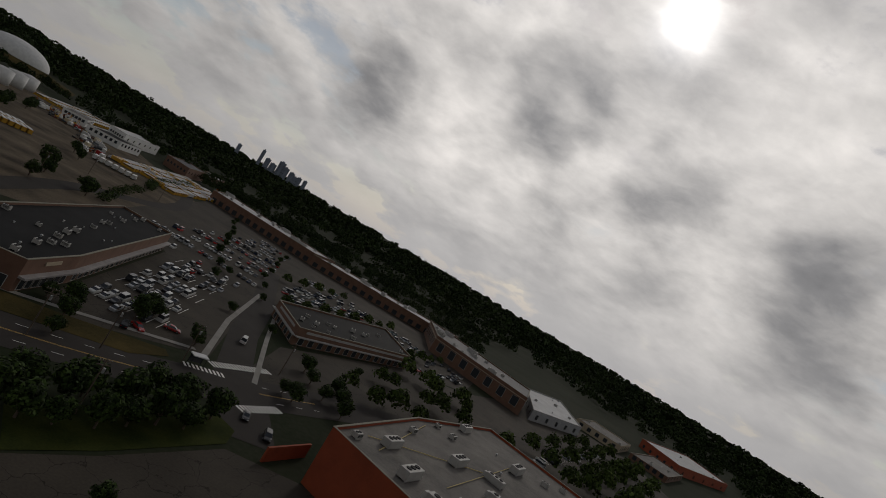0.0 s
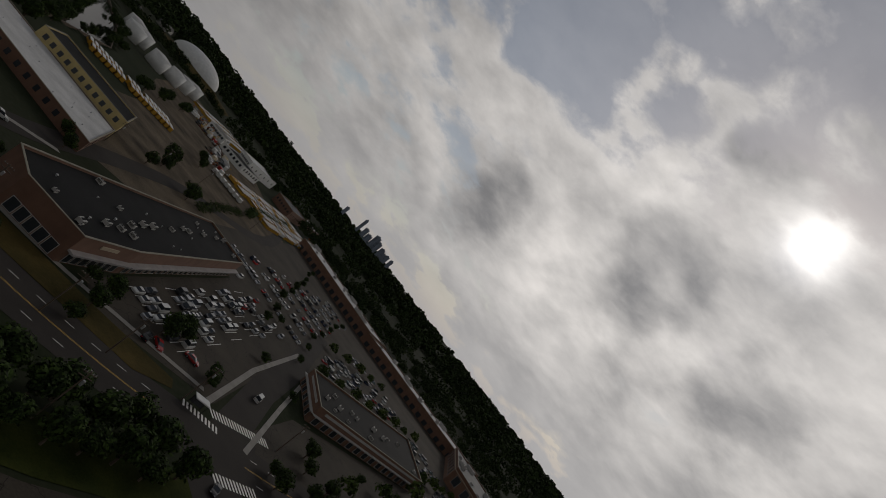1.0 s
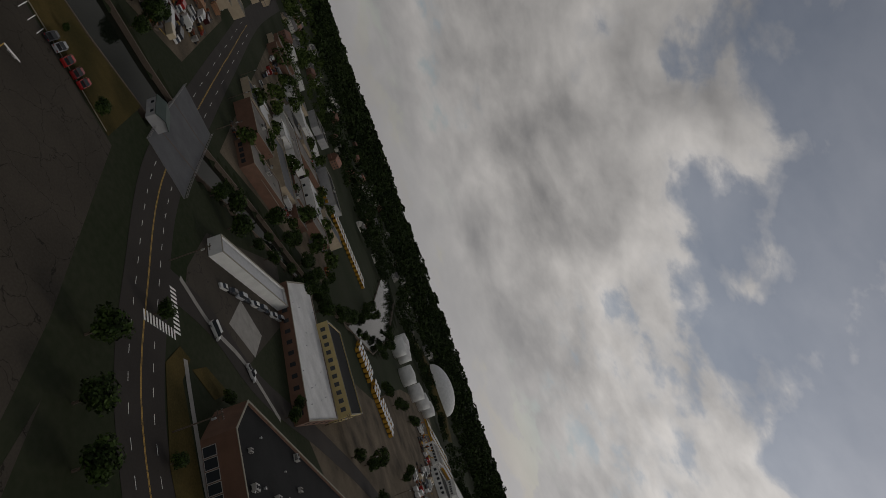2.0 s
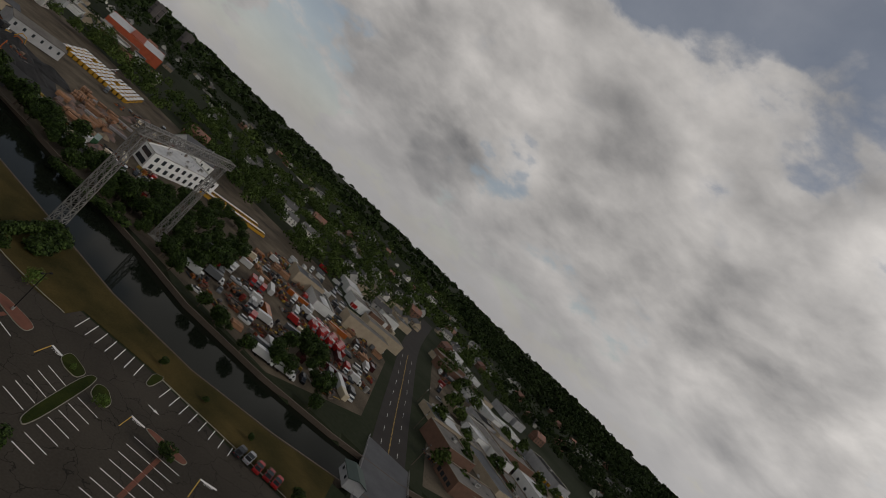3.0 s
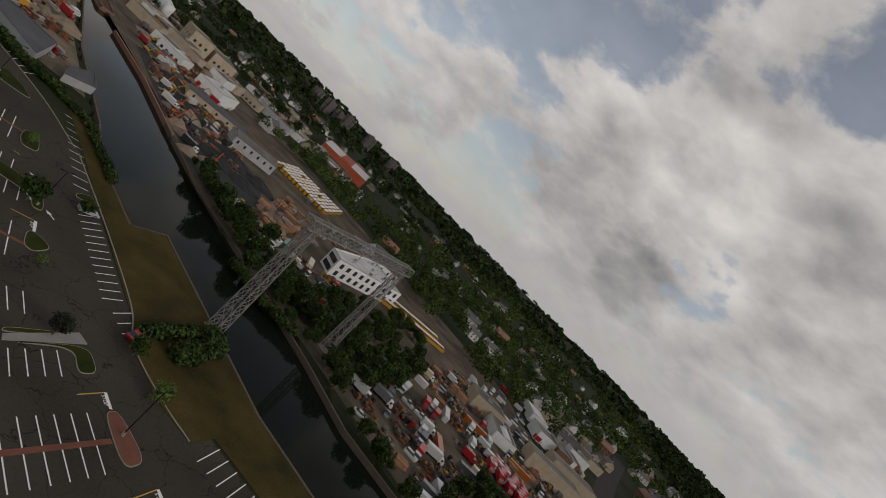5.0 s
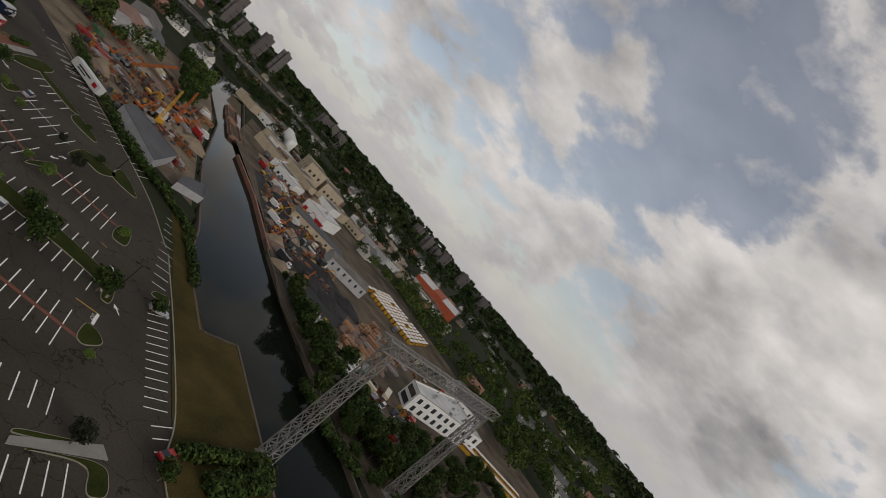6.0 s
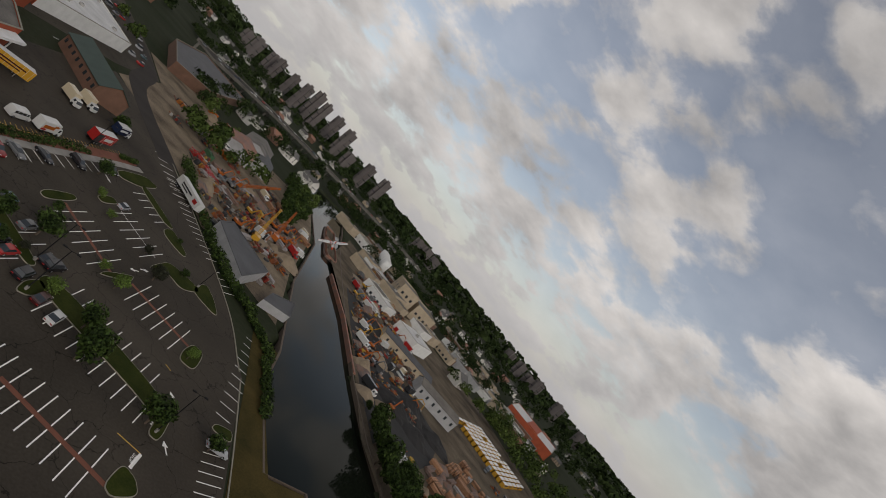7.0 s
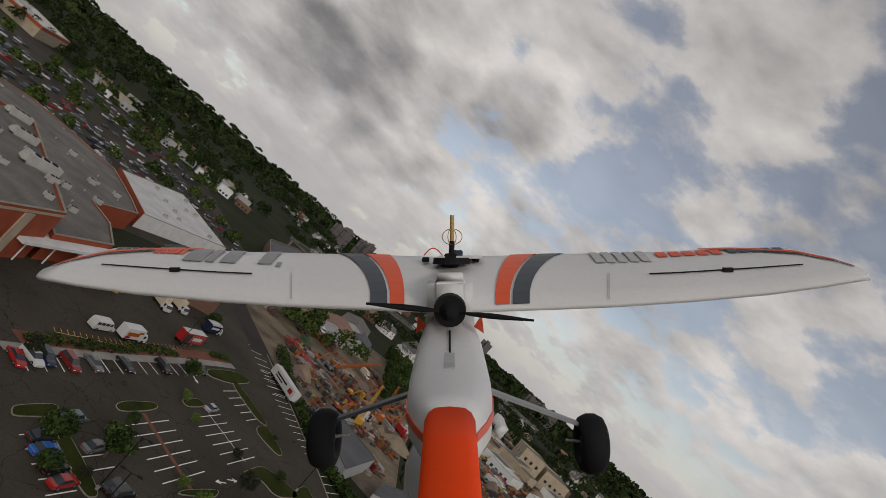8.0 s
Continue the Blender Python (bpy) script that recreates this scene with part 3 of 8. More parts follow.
sheet("turf", [(-98, 68.5), (-104.4, 73), (-107, 84), (-99, 79)], M["drygrass"], 0.12, label="dry grass corner beside the shop", category="grass")
strip("pavement", smooth([(-98, 65.4), (-89.4, 71.6), (-73, 85), (-58.2, 102.7), (-44, 121)]), 1.8, M["concrete"], 0.13, label="pale concrete footway along the street", category="pavement")
strip("pavement", smooth([(-118, 55), (-119, 71), (-125, 89), (-126, 113)]), 1.8, M["concrete"], 0.13, label="pale concrete footway beside the forecourt", category="pavement")
strip("pavement", [(-40.5, 120), (-58, 162), (-79, 226)], 1.8, M["concrete"], 0.13, label="pale concrete footway beside the side street", category="pavement")
strip("pavement", [(-26, 124), (-44, 166), (-58, 200)], 1.6, M["concrete"], 0.13, label="pale concrete footway beside the shop", category="pavement")
strip("pavement", smooth([(-66, -150.5), (-80.1, -169.5), (-99.8, -198.4), (-109, -210.5)]), 2.2, M["concrete"], 0.14, label="pale concrete footway beside the hedge", category="pavement")
strip("mulch_bed", smooth([(-66.5, -156), (-79.4, -172.6), (-91.7, -191.3), (-106, -212)]), 3.6, M["brickpath"], 0.10, label="brown mulch bed under the clipped hedge", category="planting bed")

UNIT_LINE = bmesh.new()
box(UNIT_LINE, (0, 0, 0), (1, 1, 0.008))
UNIT_WHITE = link_mesh("stall_line", UNIT_LINE, M["white_line"])
UNIT_LINE = bmesh.new()
box(UNIT_LINE, (0, 0, 0), (1, 1, 0.008))
UNIT_YELLOW = link_mesh("yellow_line", UNIT_LINE, M["yellow_line"])


def painted(a, b, width=0.14, z=0.032, me=None, name="stall_line", parent=None):
    a, b = Vector(a), Vector(b)
    ob = new(name, me or UNIT_WHITE)
    ob.parent = parent or lot
    m = (a + b) / 2
    ob.matrix_basis = pose(m.x, m.y, z, 0, 0, math.degrees(math.atan2((b - a).y, (b - a).x))) @ Matrix.Diagonal(((b - a).length, width, 1, 1))
    return ob


def stall_row(a, b, c, d, n, width=0.2):
    """n painted lines from the line a-b to the line c-d."""
    a, b, c, d = map(Vector, (a, b, c, d))
    for i in range(n):
        t = i / (n - 1)
        painted(a.lerp(c, t), b.lerp(d, t), width)


def island(pts, turf="grass", label="kerbed grass island in the parking lot"):
    rnd = [Vector(p) for p in inset(pts, -0.12)]
    for _ in range(3):
        rnd = [v for p, q in zip(rnd, rnd[1:] + rnd[:1]) for v in (p.lerp(q, 0.2), p.lerp(q, 0.8))]
    rnd = [tuple(p) for p in rnd]
    ob = thing("traffic_island", label, "island", kind="structure")
    bm = bmesh.new()
    prism(bm, rnd, 0.0, 0.17)
    part("kerb", bm, M["kerb"], ob)
    bm = bmesh.new()
    prism(bm, inset(rnd, 0.15), 0.1, 0.2)
    bmesh.ops.triangulate(bm, faces=[f for f in bm.faces if len(f.verts) > 4], ngon_method="EAR_CLIP")
    part("turf", bm, M[turf], ob)
    return ob


def red_island(pts):
    island(pts, "brickpath", "kerbed island paved in red brick")


def walkway(pts):
    sheet("pavement", pts, M["concrete"], 0.21, label="pale concrete footway across the lot", category="pavement", thick=0.2)


def red_path(pts):
    strip("pavement", pts, 0.95, M["brickpath"], 0.045, label="red brick paver band between the stalls", category="pavement")


def line_mark(pts):
    painted(*pts)


def stop_mark(pts):
    painted(*pts, width=0.2, me=UNIT_YELLOW, name="yellow_line")


def stop_bar(pts):
    painted(*pts, width=0.55, name="stop_line")
    a, b = Vector(pts[0]), Vector(pts[1])
    m, d = (a + b) / 2, (b - a).normalized()
    cu = bpy.data.curves.new("stop_word", "FONT")
    cu.body, cu.size, cu.extrude, cu.align_x = "STOP", 0.9, 0.004, "CENTER"
    cu.materials.append(M["white_line"])
    ob = new("stop_word", cu)
    ob.parent = lot
    side = Vector((-d.y, d.x))
    if side.x < 0:
        side = -side
    p = m + side * 0.9
    ob.matrix_basis = pose(p.x, p.y, 0.04, 0, 0, math.degrees(math.atan2(d.y, d.x)))


def arrow_mark(x, y, ang):
    bm = bmesh.new()
    box(bm, (-0.6, 0, 0), (1.6, 0.28, 0.008))
    v = [bm.verts.new(p) for p in ((0.2, -0.6, 0.004), (1.5, 0, 0.004), (0.2, 0.6, 0.004))]
    bm.faces.new(v)
    ob = part("arrow", bm, M["white_line"], lot)
    ob.matrix_basis = pose(x, y, 0.036, 0, 0, ang)


LAMP = {}


def pole(x, y, ang=0):
    if not LAMP:
        p = thing("street_lamp", "tall dark parking lot lamp with two heads", "street lamp", pose(x, y, 0.03, 0, 0, ang), "lamps of the lot")
        bm = bmesh.new()
        tube(bm, (0, 0, 0), (0, 0, 0.8), 0.28, 0.26, 10)
        part("footing", bm, M["concrete"], p)
        bm = bmesh.new()
        tube(bm, (0, 0, 0.8), (0, 0, 9.2), 0.11, 0.08, 8)
        part("post", bm, M["dark"], p)
        for s in (-1, 1):
            bm = bmesh.new()
            tube(bm, (0, 0, 9.1), (s * 0.9, 0, 9.25), 0.05, 0.04)
            part("arm", bm, M["dark"], p)
            bm = bmesh.new()
            box(bm, (s * 1.2, 0, 9.15), (0.75, 0.4, 0.18), 0, 0.8)
            part("lamp_head", bm, M["dark"], p)
        LAMP[0] = p
    else:
        copy_thing(LAMP[0], pose(x, y, 0.03, 0, 0, ang))


stall_row((-114.8, -43.6), (-121.7, -45.3), (-117.3, -28.7), (-123.8, -30.4), 7)
stall_row((-118.2, -21.9), (-125.2, -22.7), (-120.8, -3.3), (-127.9, -4.2), 8)
stall_row((-86.3, -34.3), (-85.7, -29.3), (-98.6, -36.0), (-97.9, -30.9), 5)
stall_row((-79.2, -25.1), (-79.1, -20.5), (-98.0, -28.2), (-97.8, -23.2), 7)
stall_row((-82.2, -14.2), (-83.1, -5.7), (-101.5, -16.9), (-102.6, -6.3), 7)
stall_row((-86.1, -53.9), (-83.5, -43.1), (-99.2, -54.2), (-97.0, -43.7), 6)
stall_row((-92.1, -66.0), (-90.4, -60.7), (-99.8, -66.3), (-98.3, -61.0), 4)
stall_row((-85.2, -75.6), (-87.2, -81.8), (-97.6, -73.6), (-99.4, -78.9), 6)
stall_row((-115.9, -77.0), (-121.5, -78.0), (-115.1, -71.7), (-120.5, -72.6), 3)
stall_row((-94.4, -104.4), (-90.0, -95.4), (-104.9, -98.2), (-99.6, -87.5), 6)
stall_row((-90.1, -117.4), (-92.9, -123.0), (-108.7, -105.6), (-111.5, -111.0), 10)
stall_row((-94.9, -126.3), (-97.7, -132.0), (-111.0, -115.4), (-114.2, -121.4), 9)
stall_row((-105.9, -137.1), (-112.4, -149.4), (-116.3, -130.6), (-122.9, -142.8), 6)
stall_row((-143.2, -158.7), (-148.2, -157.5), (-127.8, -120.5), (-131.5, -119.6), 10)
stall_row((-123.2, -107.7), (-128.9, -109.1), (-115.4, -80.8), (-120.6, -81.2), 12)
stall_row((-69.4, -151.2), (-71.6, -148.5), (-97.5, -194.5), (-101.1, -191.6), 15)
stall_row((-88.4, -150.0), (-95.5, -160.7), (-97.3, -140.5), (-104.5, -151.3), 6)
stall_row((-100.0, -167.4), (-106.5, -177.0), (-109.1, -158.4), (-115.9, -168.3), 6)
stall_row((-76.2, -132.7), (-77.2, -134.1), (-82.9, -124.4), (-86.0, -128.4), 5)
stall_row((-84.2, -135.1), (-87.7, -139.8), (-88.0, -131.3), (-91.1, -135.7), 3)
stall_row((-106.6, -190.2), (-110.4, -195.6), (-113.6, -182.8), (-117.1, -188.0), 5)
stall_row((-114.3, -239.0), (-120.1, -243.2), (-120.9, -214.3), (-125.1, -218.0), 7)
stall_row((-135.1, -182.7), (-140.4, -187.2), (-136.6, -173.5), (-142.2, -177.6), 4)
stall_row((-73.2, -259.7), (-75.1, -262.7), (-91.1, -240.3), (-93.8, -244.3), 8)
stall_row((-84.0, -109.5), (-79.6, -100.5), (-92.2, -105.6), (-87.8, -96.6), 5)
stall_row((-122.6, -210.8), (-127.6, -214.6), (-132.0, -186.7), (-136.8, -190.4), 10)
stall_row((-118.0, -227.0), (-122.6, -230.6), (-123.6, -212.6), (-128.2, -216.4), 6)
island([(-103.1, -37.2), (-101.6, -35.0), (-101.6, -32.0), (-105.4, -32.2), (-106.9, -37.6)])
island([(-83.9, -28.6), (-105.6, -32.2), (-107.0, -30.1), (-82.8, -26.3)])
island([(-101.0, -28.0), (-101.1, -24.3), (-103.9, -24.6), (-106.6, -27.8), (-105.3, -29.6)])
red_island([(-105.8, -17.4), (-107.2, -16.4), (-108.0, -7.3), (-105.8, -7.4), (-105.0, -10.6)])
island([(-118.1, -26.0), (-118.6, -24.8), (-126.3, -25.4), (-124.3, -27.6)])
red_island([(-102.2, -54.2), (-104.8, -54.1), (-104.5, -44.7), (-100.2, -44.2)])
island([(-92.9, -70.1), (-100.2, -70.2), (-105.6, -70.3), (-104.9, -69.7), (-92.5, -69.1)])
walkway([(-92.3, -68.7), (-105.7, -70.6), (-106.0, -68.1), (-91.7, -67.4)])
island([(-91.6, -67.2), (-103.2, -67.1), (-101.3, -61.7), (-104.8, -61.8), (-105.9, -67.7)])
island([(-88.7, -124.9), (-113.6, -110.0), (-111.4, -105.0), (-113.6, -104.3), (-117.2, -113.8), (-91.9, -130.3)])
island([(-119.0, -129.6), (-122.7, -128.7), (-126.2, -137.1), (-123.4, -138.1), (-120.5, -133.9)])
island([(-104.5, -91.7), (-107.3, -96.7), (-109.5, -94.9), (-109.8, -92.1), (-105.6, -90.2)])
island([(-87.0, -119.9), (-87.9, -123.7), (-90.4, -126.6), (-91.6, -124.0), (-89.2, -120.5)])
island([(-124.2, -161.5), (-132.7, -156.6), (-132.5, -164.5), (-130.4, -170.8)])
island([(-125.9, -114.9), (-127.2, -116.9), (-131.6, -117.5), (-130.6, -113.6)])
island([(-85.5, -154.1), (-86.4, -157.0), (-91.6, -163.5), (-92.8, -162.7), (-91.1, -159.1), (-86.7, -153.2)])
island([(-97.0, -171.5), (-98.1, -174.1), (-100.9, -177.5), (-102.5, -175.9), (-98.5, -170.4)])
island([(-73.6, -136.4), (-73.3, -138.1), (-77.8, -144.5), (-78.7, -141.9), (-77.6, -139.8), (-74.2, -135.8)])
island([(-77.5, -139.6), (-78.7, -141.9), (-89.3, -130.0), (-87.2, -127.6)])
island([(-102.1, -192.7), (-101.1, -196.3), (-110.1, -208.2), (-114.5, -208.2), (-114.1, -206.0), (-108.9, -197.8)])
island([(-108.9, -197.8), (-110.2, -201.9), (-120.0, -188.7), (-119.4, -186.9), (-116.6, -187.1)])
island([(-116.5, -182.9), (-119.9, -187.4), (-124.3, -178.1), (-122.6, -175.6), (-116.9, -179.5)])
island([(-111.7, -156.6), (-113.5, -160.1), (-118.3, -167.3), (-128.6, -164.1), (-121.1, -157.5), (-117.0, -161.1)])
island([(-99.8, -139.7), (-101.2, -142.3), (-107.9, -148.4), (-107.1, -145.1)])
red_path([(-86.6, -9.4), (-102.1, -11.0)])
red_path([(-83.3, -48.6), (-100.8, -49.0)])
red_path([(-88.7, -101.2), (-104.8, -91.8)])
red_path([(-107.5, -144.9), (-122.0, -136.2)])
red_path([(-90.6, -157.5), (-102.5, -143.5)])
line_mark([(-103.6, -173.7), (-113.5, -163.6)])
stop_mark([(-98.4, -39.4), (-103.9, -40.1)])
stop_mark([(-100.6, -20.1), (-106.0, -20.7)])
stop_mark([(-99.8, -2.4), (-106.8, -3.3)])
stop_mark([(-99.2, -57.6), (-104.4, -58.0)])
stop_mark([(-106.2, -102.0), (-110.4, -100.2)])
stop_mark([(-115.7, -125.4), (-116.8, -124.4)])
stop_bar([(-104.1, -40.1), (-103.8, -36.9)])
stop_bar([(-105.8, -20.8), (-106.1, -17.5)])
stop_bar([(-106.8, -3.3), (-108.1, 0.3)])
stop_bar([(-104.4, -58.0), (-103.7, -54.7)])
stop_bar([(-110.4, -100.2), (-108.5, -96.6)])
pole(-91.5, -193.0)
pole(-102.9, -49.7)
pole(-112.9, -106.1)
pole(-88.3, -121.5)
pole(-126.8, -165.1)
pole(-88.2, -130.5)
arrow_mark(-112.5, -108, 100)
arrow_mark(-115, -104, -80)
arrow_mark(-113, -20, 92)
arrow_mark(-117, -117, -70)
arrow_mark(-108, -151, 35)
arrow_mark(-110.5, -154, 215)
arrow_mark(-99, -186, 125)
for k in range(5):
    for side in (0, 1):
        a0 = Vector((-55 - k * 7.2, 118 + k * 20)) + Vector((-0.3, 1.0)) * 5.2 * side
        stall_row(a0, a0 + Vector((-1.4, 4.9)), a0 + Vector((-19, -6.5)), a0 + Vector((-20.4, -1.6)), 8)
EAST_LOT = [(34, 186), (80, 166), (120, 250), (170, 360), (150, 440), (75, 440), (22, 300)]
sheet("parking_lot", EAST_LOT, M["asphalt"], 0.027, label="asphalt lot with trees beside the orange store", category="parking lot")
for k in range(5):
    a0 = Vector((50 + k * 13, 215 + k * 34))
    stall_row(a0, a0 + Vector((4.6, -2.2)), a0 + Vector((14, 30)), a0 + Vector((18.6, 27.8)), 11)
LOT_EAST_SHOPS = [(-66, 210), (-104, 300), (-150, 436), (-20, 448), (25, 438), (20, 300), (-8, 266), (-35, 304)]
sheet("parking_lot", LOT_EAST_SHOPS, M["asphalt"], 0.026, label="asphalt lot with car rows behind the low shop", category="parking lot")
sheet("pavement", [(-30, 120), (-40, 170), (-10, 262), (24, 300), (34, 184), (0, 150)], M["asphalt"], 0.022, label="asphalt lane between the shop and the store", category="pavement")


UPOLE = {}


def utility_pole(x, y, ang):
    if UPOLE:
        return copy_thing(UPOLE[0], pose(x, y, 0, 0, 0, ang))
    o = thing("utility_pole", "weathered wooden utility pole with a crossarm", "pole", pose(x, y, 0, 0, 0, ang), "poles along the street")
    bm = bmesh.new()
    tube(bm, (0, 0, -0.1), (0, 0, 10.5), 0.17, 0.12, 8)
    part("post", bm, M["bark"], o)
    for z in (9.2, 10.0):
        bm = bmesh.new()
        box(bm, (0, 0.16, z), (2.4, 0.12, 0.14))
        part("crossarm", bm, M["bark"], o)
    for k in (-1.0, -0.5, 0.5, 1.0):
        bm = bmesh.new()
        tube(bm, (k, 0.16, 10.14), (k, 0.16, 10.4), 0.06, 0.04, 6)
        part("insulator", bm, M["unit"], o)
    bm = bmesh.new()
    tube(bm, (0.35, -0.1, 8.0), (0.35, -0.1, 8.9), 0.24, 0.24, 10)
    part("transformer", bm, M["metal"], o)
    UPOLE[0] = o
    return o


for x, y, a_ in ((-54, 75.3, 50), (-47.7, 88.8, 60), (-29.7, 63.4, 60), (-39.2, 107.9, 60), (-27.2, 143, 60), (-78, 68, 40), (-118, 50, 20), (-215, 44, 5), (-260, 42, 5), (-310, 41, 5), (-160, 150, 60), (-176, 190, 60), (-196, 300, 60), (-205, 250, 60)):
    utility_pole(x, y, a_)
sh = thing("bus_shelter", "small shelter with a pale flat roof at the corner", "shelter", pose(-37.4, 111.3, 0.12, 0, 0, 55))
bm = bmesh.new()
box(bm, (0, 0, 2.5), (4.2, 2.4, 0.25))
part("roof", bm, M["white_wall"], sh)
for sx in (-1.8, 1.8):
    for sy in (-0.9, 0.9):
        bm = bmesh.new()
        box(bm, (sx, sy, -0.1), (0.12, 0.12, 2.6))
        part("post", bm, M["dark"], sh)
bm = bmesh.new()
box(bm, (0, 1.0, 0.3), (3.6, 0.06, 2.0))
part("pane", bm, M["glass"], sh)
# kerb along the lane and the river turf
for line in ([(-115.6, -47.5), (-115.0, -56), (-116.2, -69), (-122.2, -81), (-130.4, -109.5), (-137.4, -137.5)], [(-125.4, 19), (-125.6, -3), (-124.6, -27)], [(-137.4, -140), (-137.6, -168), (-129, -214), (-122, -242)]):
    lk, rk_ = ribbon_pts(smooth(line), 0.3)
    bm = bmesh.new()
    loft(bm, [[(*a, 0), (*a, 0.18), (*c, 0.18), (*c, 0)] for a, c in zip(lk, rk_)])
    solid("kerb", bm, M["kerb"], "pale concrete kerb along the lane", "kerb", "structure")
# street lines
for k in range(0, len(ROAD) - 1):
    a, b = Vector(ROAD[k][:2]), Vector(ROAD[k + 1][:2])
    if 8 < k < 52 and not 11 < k < 16:
        t = (b - a).normalized()
        s = Vector((-t.y, t.x))
        for o in (-0.15, 0.15):
            painted(a + s * o, b + s * o, 0.12, 0.064, UNIT_YELLOW, "centre_line")
        for o in (-4, 4):
            painted(a.lerp(b, 0.2) + s * o, a.lerp(b, 0.55) + s * o, 0.14, 0.064, None, "lane_line")


def crosswalk(a, b, width=3.2, pitch=1.15):
    a, b = Vector(a), Vector(b)
    d = (b - a).normalized()
    s = Vector((-d.y, d.x)) * width / 2
    for k in range(int((b - a).length / pitch)):
        p = a + d * (k + 0.5) * pitch
        painted(p - s, p + s, 0.6, 0.074, None, "crossing_stripe")


crosswalk((-19.5, 104), (-14.5, 119))
crosswalk((-37, 118), (-29, 140))
crosswalk((-112, 54), (-101, 61), 2.6)
crosswalk((-94, 49.5), (-101, 61), 2.6)
crosswalk((-39, 108), (-31, 117), 2.6)
# hatched edge of the service road
for a, b in (((-70.3, -165.8), (-78.7, -175.1)), ((-78.7, -175.1), (-91.4, -193.9)), ((-91.4, -193.9), (-102.8, -210.4))):
    a, b = Vector(a), Vector(b)
    painted(a, b, 0.16, 0.034, UNIT_YELLOW, "yellow_line")
    d = (b - a).normalized()
    s = Vector((-d.y, d.x))
    for k in range(int((b - a).length / 1.5)):
        p = a + d * k * 1.5
        painted(p, p + s * 1.6 + d * 0.6, 0.14, 0.033, UNIT_YELLOW, "yellow_line")

# ---------------- trees and hedges ----------------
rng = random.Random(5)


def leaf_cloud(bm, lobes, n, size, r=rng):
    """n leaf clumps, each a bent pair of triangles, over the shells of ellipsoid lobes (centre, radii)."""
    vol = [b[0] * b[1] * b[2] for _, b in lobes]
    for _ in range(n):
        c, rad = r.choices(lobes, vol)[0]
        while True:
            d = Vector((r.gauss(0, 1), r.gauss(0, 1), r.gauss(0, 1)))
            if d.length > 0.2:
                break
        d.normalize()
        k = r.random() ** 0.35
        p = Vector(c) + Vector((d.x * rad[0], d.y * rad[1], d.z * rad[2])) * k
        nrm = (d + Vector((r.uniform(-1, 1), r.uniform(-1, 1), r.uniform(-0.4, 1.2))) * 0.8).normalized()
        u = nrm.orthogonal().normalized()
        u = Matrix.Rotation(r.uniform(0, 6.28), 3, nrm) @ u
        v = nrm.cross(u)
        s = size * r.uniform(0.6, 1.4)
        a = [bm.verts.new(p + q) for q in (-u * s, -v * s * 0.55 + nrm * s * 0.15, u * s, v * s * 0.6 - nrm * s * 0.2)]
        bm.faces.new(a)


TREES = {}
FAR_TREES = []
TREE_LABEL = ("leafy green tree with a rounded crown", "young light green tree with an airy crown", "small dark purple-leaved tree")


def tree(x, y, r=3.5, kind=0, z=0.0):
    """A tree with a crown of radius r."""
    var = (kind, rng.randrange(3 if kind == 0 else 2))
    m = pose(x, y, z, 0, 0, rng.uniform(0, 360)) @ Matrix.Diagonal((r / 3, r / 3, r / 3 * rng.uniform(0.9, 1.15), 1))
    if var in TREES:
        t = copy_thing(TREES[var], m)
    else:
        t = thing("tree", TREE_LABEL[kind], "tree", m, "trees of the lots")
        h = 1.15 if kind != 1 else 1.0
        bm = bmesh.new()
        tube(bm, (0, 0, -0.1), (0.05, 0, h), 0.2, 0.14, 7)
        tips = []
        for k in range(5):
            a = k * 1.256 + rng.uniform(-0.3, 0.3)
            e = Vector((math.cos(a) * 1.3, math.sin(a) * 1.3, h + rng.uniform(1.2, 2.2)))
            tube(bm, (0.05, 0, h - 0.1), e, 0.09, 0.03, 5)
            tips.append(e)
        tube(bm, (0.05, 0, h - 0.1), (0, 0.1, h + 2.8), 0.11, 0.03, 5)
        part("trunk", bm, M["bark"], t)
        lobes = [((0, 0, h + 2.1), (2.0, 2.0, 2.1))]
        for k in range(9):
            a = k * 0.72 + rng.uniform(-0.3, 0.3)
            q = rng.uniform(1.1, 2.0)
            rr = rng.uniform(0.7, 1.3)
            lobes.append(((math.cos(a) * q, math.sin(a) * q, h + rng.uniform(0.7, 3.2)), (rr, rr, rr * 0.85)))
        bm = bmesh.new()
        leaf_cloud(bm, lobes, 1150 if kind != 1 else 650, 0.27)
        part("crown", bm, M[("leaf", "leaf_light", "leaf_dark")[kind]], t)
        TREES[var] = t
    return t


tree(-73.7, -25.6, 2.8)
tree(-99.4, -25.0, 1.8, 1)
tree(-101.8, -11.1, 2.4)
tree(-129.0, -28.9, 1.6)
tree(-131.3, -16.3, 1.4)
tree(-133.0, -2.9, 1.3)
tree(-125.5, 13.8, 3.2)
tree(-100.3, -69.5, 2.4, 2)
tree(-113.2, -55.9, 2.4, 1)
tree(-114.3, -66.4, 2.4)
tree(-102.6, -34.1, 1.3, 1)
tree(-87.3, -138.6, 4.2)
tree(-97.9, -112.3, 3.8)
tree(-111.1, -107.0, 4.4)
tree(-121.0, -131.2, 2.1, 1)
tree(-124.3, -108.6, 3.0)
tree(-105.4, -87.3, 2.1, 1)
tree(-69.5, -152.7, 2.6, 2)
tree(-79.5, -134.6, 3.7)
tree(-89.1, -151.8, 1.9)
tree(-100.3, -165.5, 2.4, 1)
tree(-112.6, -152.2, 2.4, 2)
tree(-103.3, -138.3, 2.6, 1)
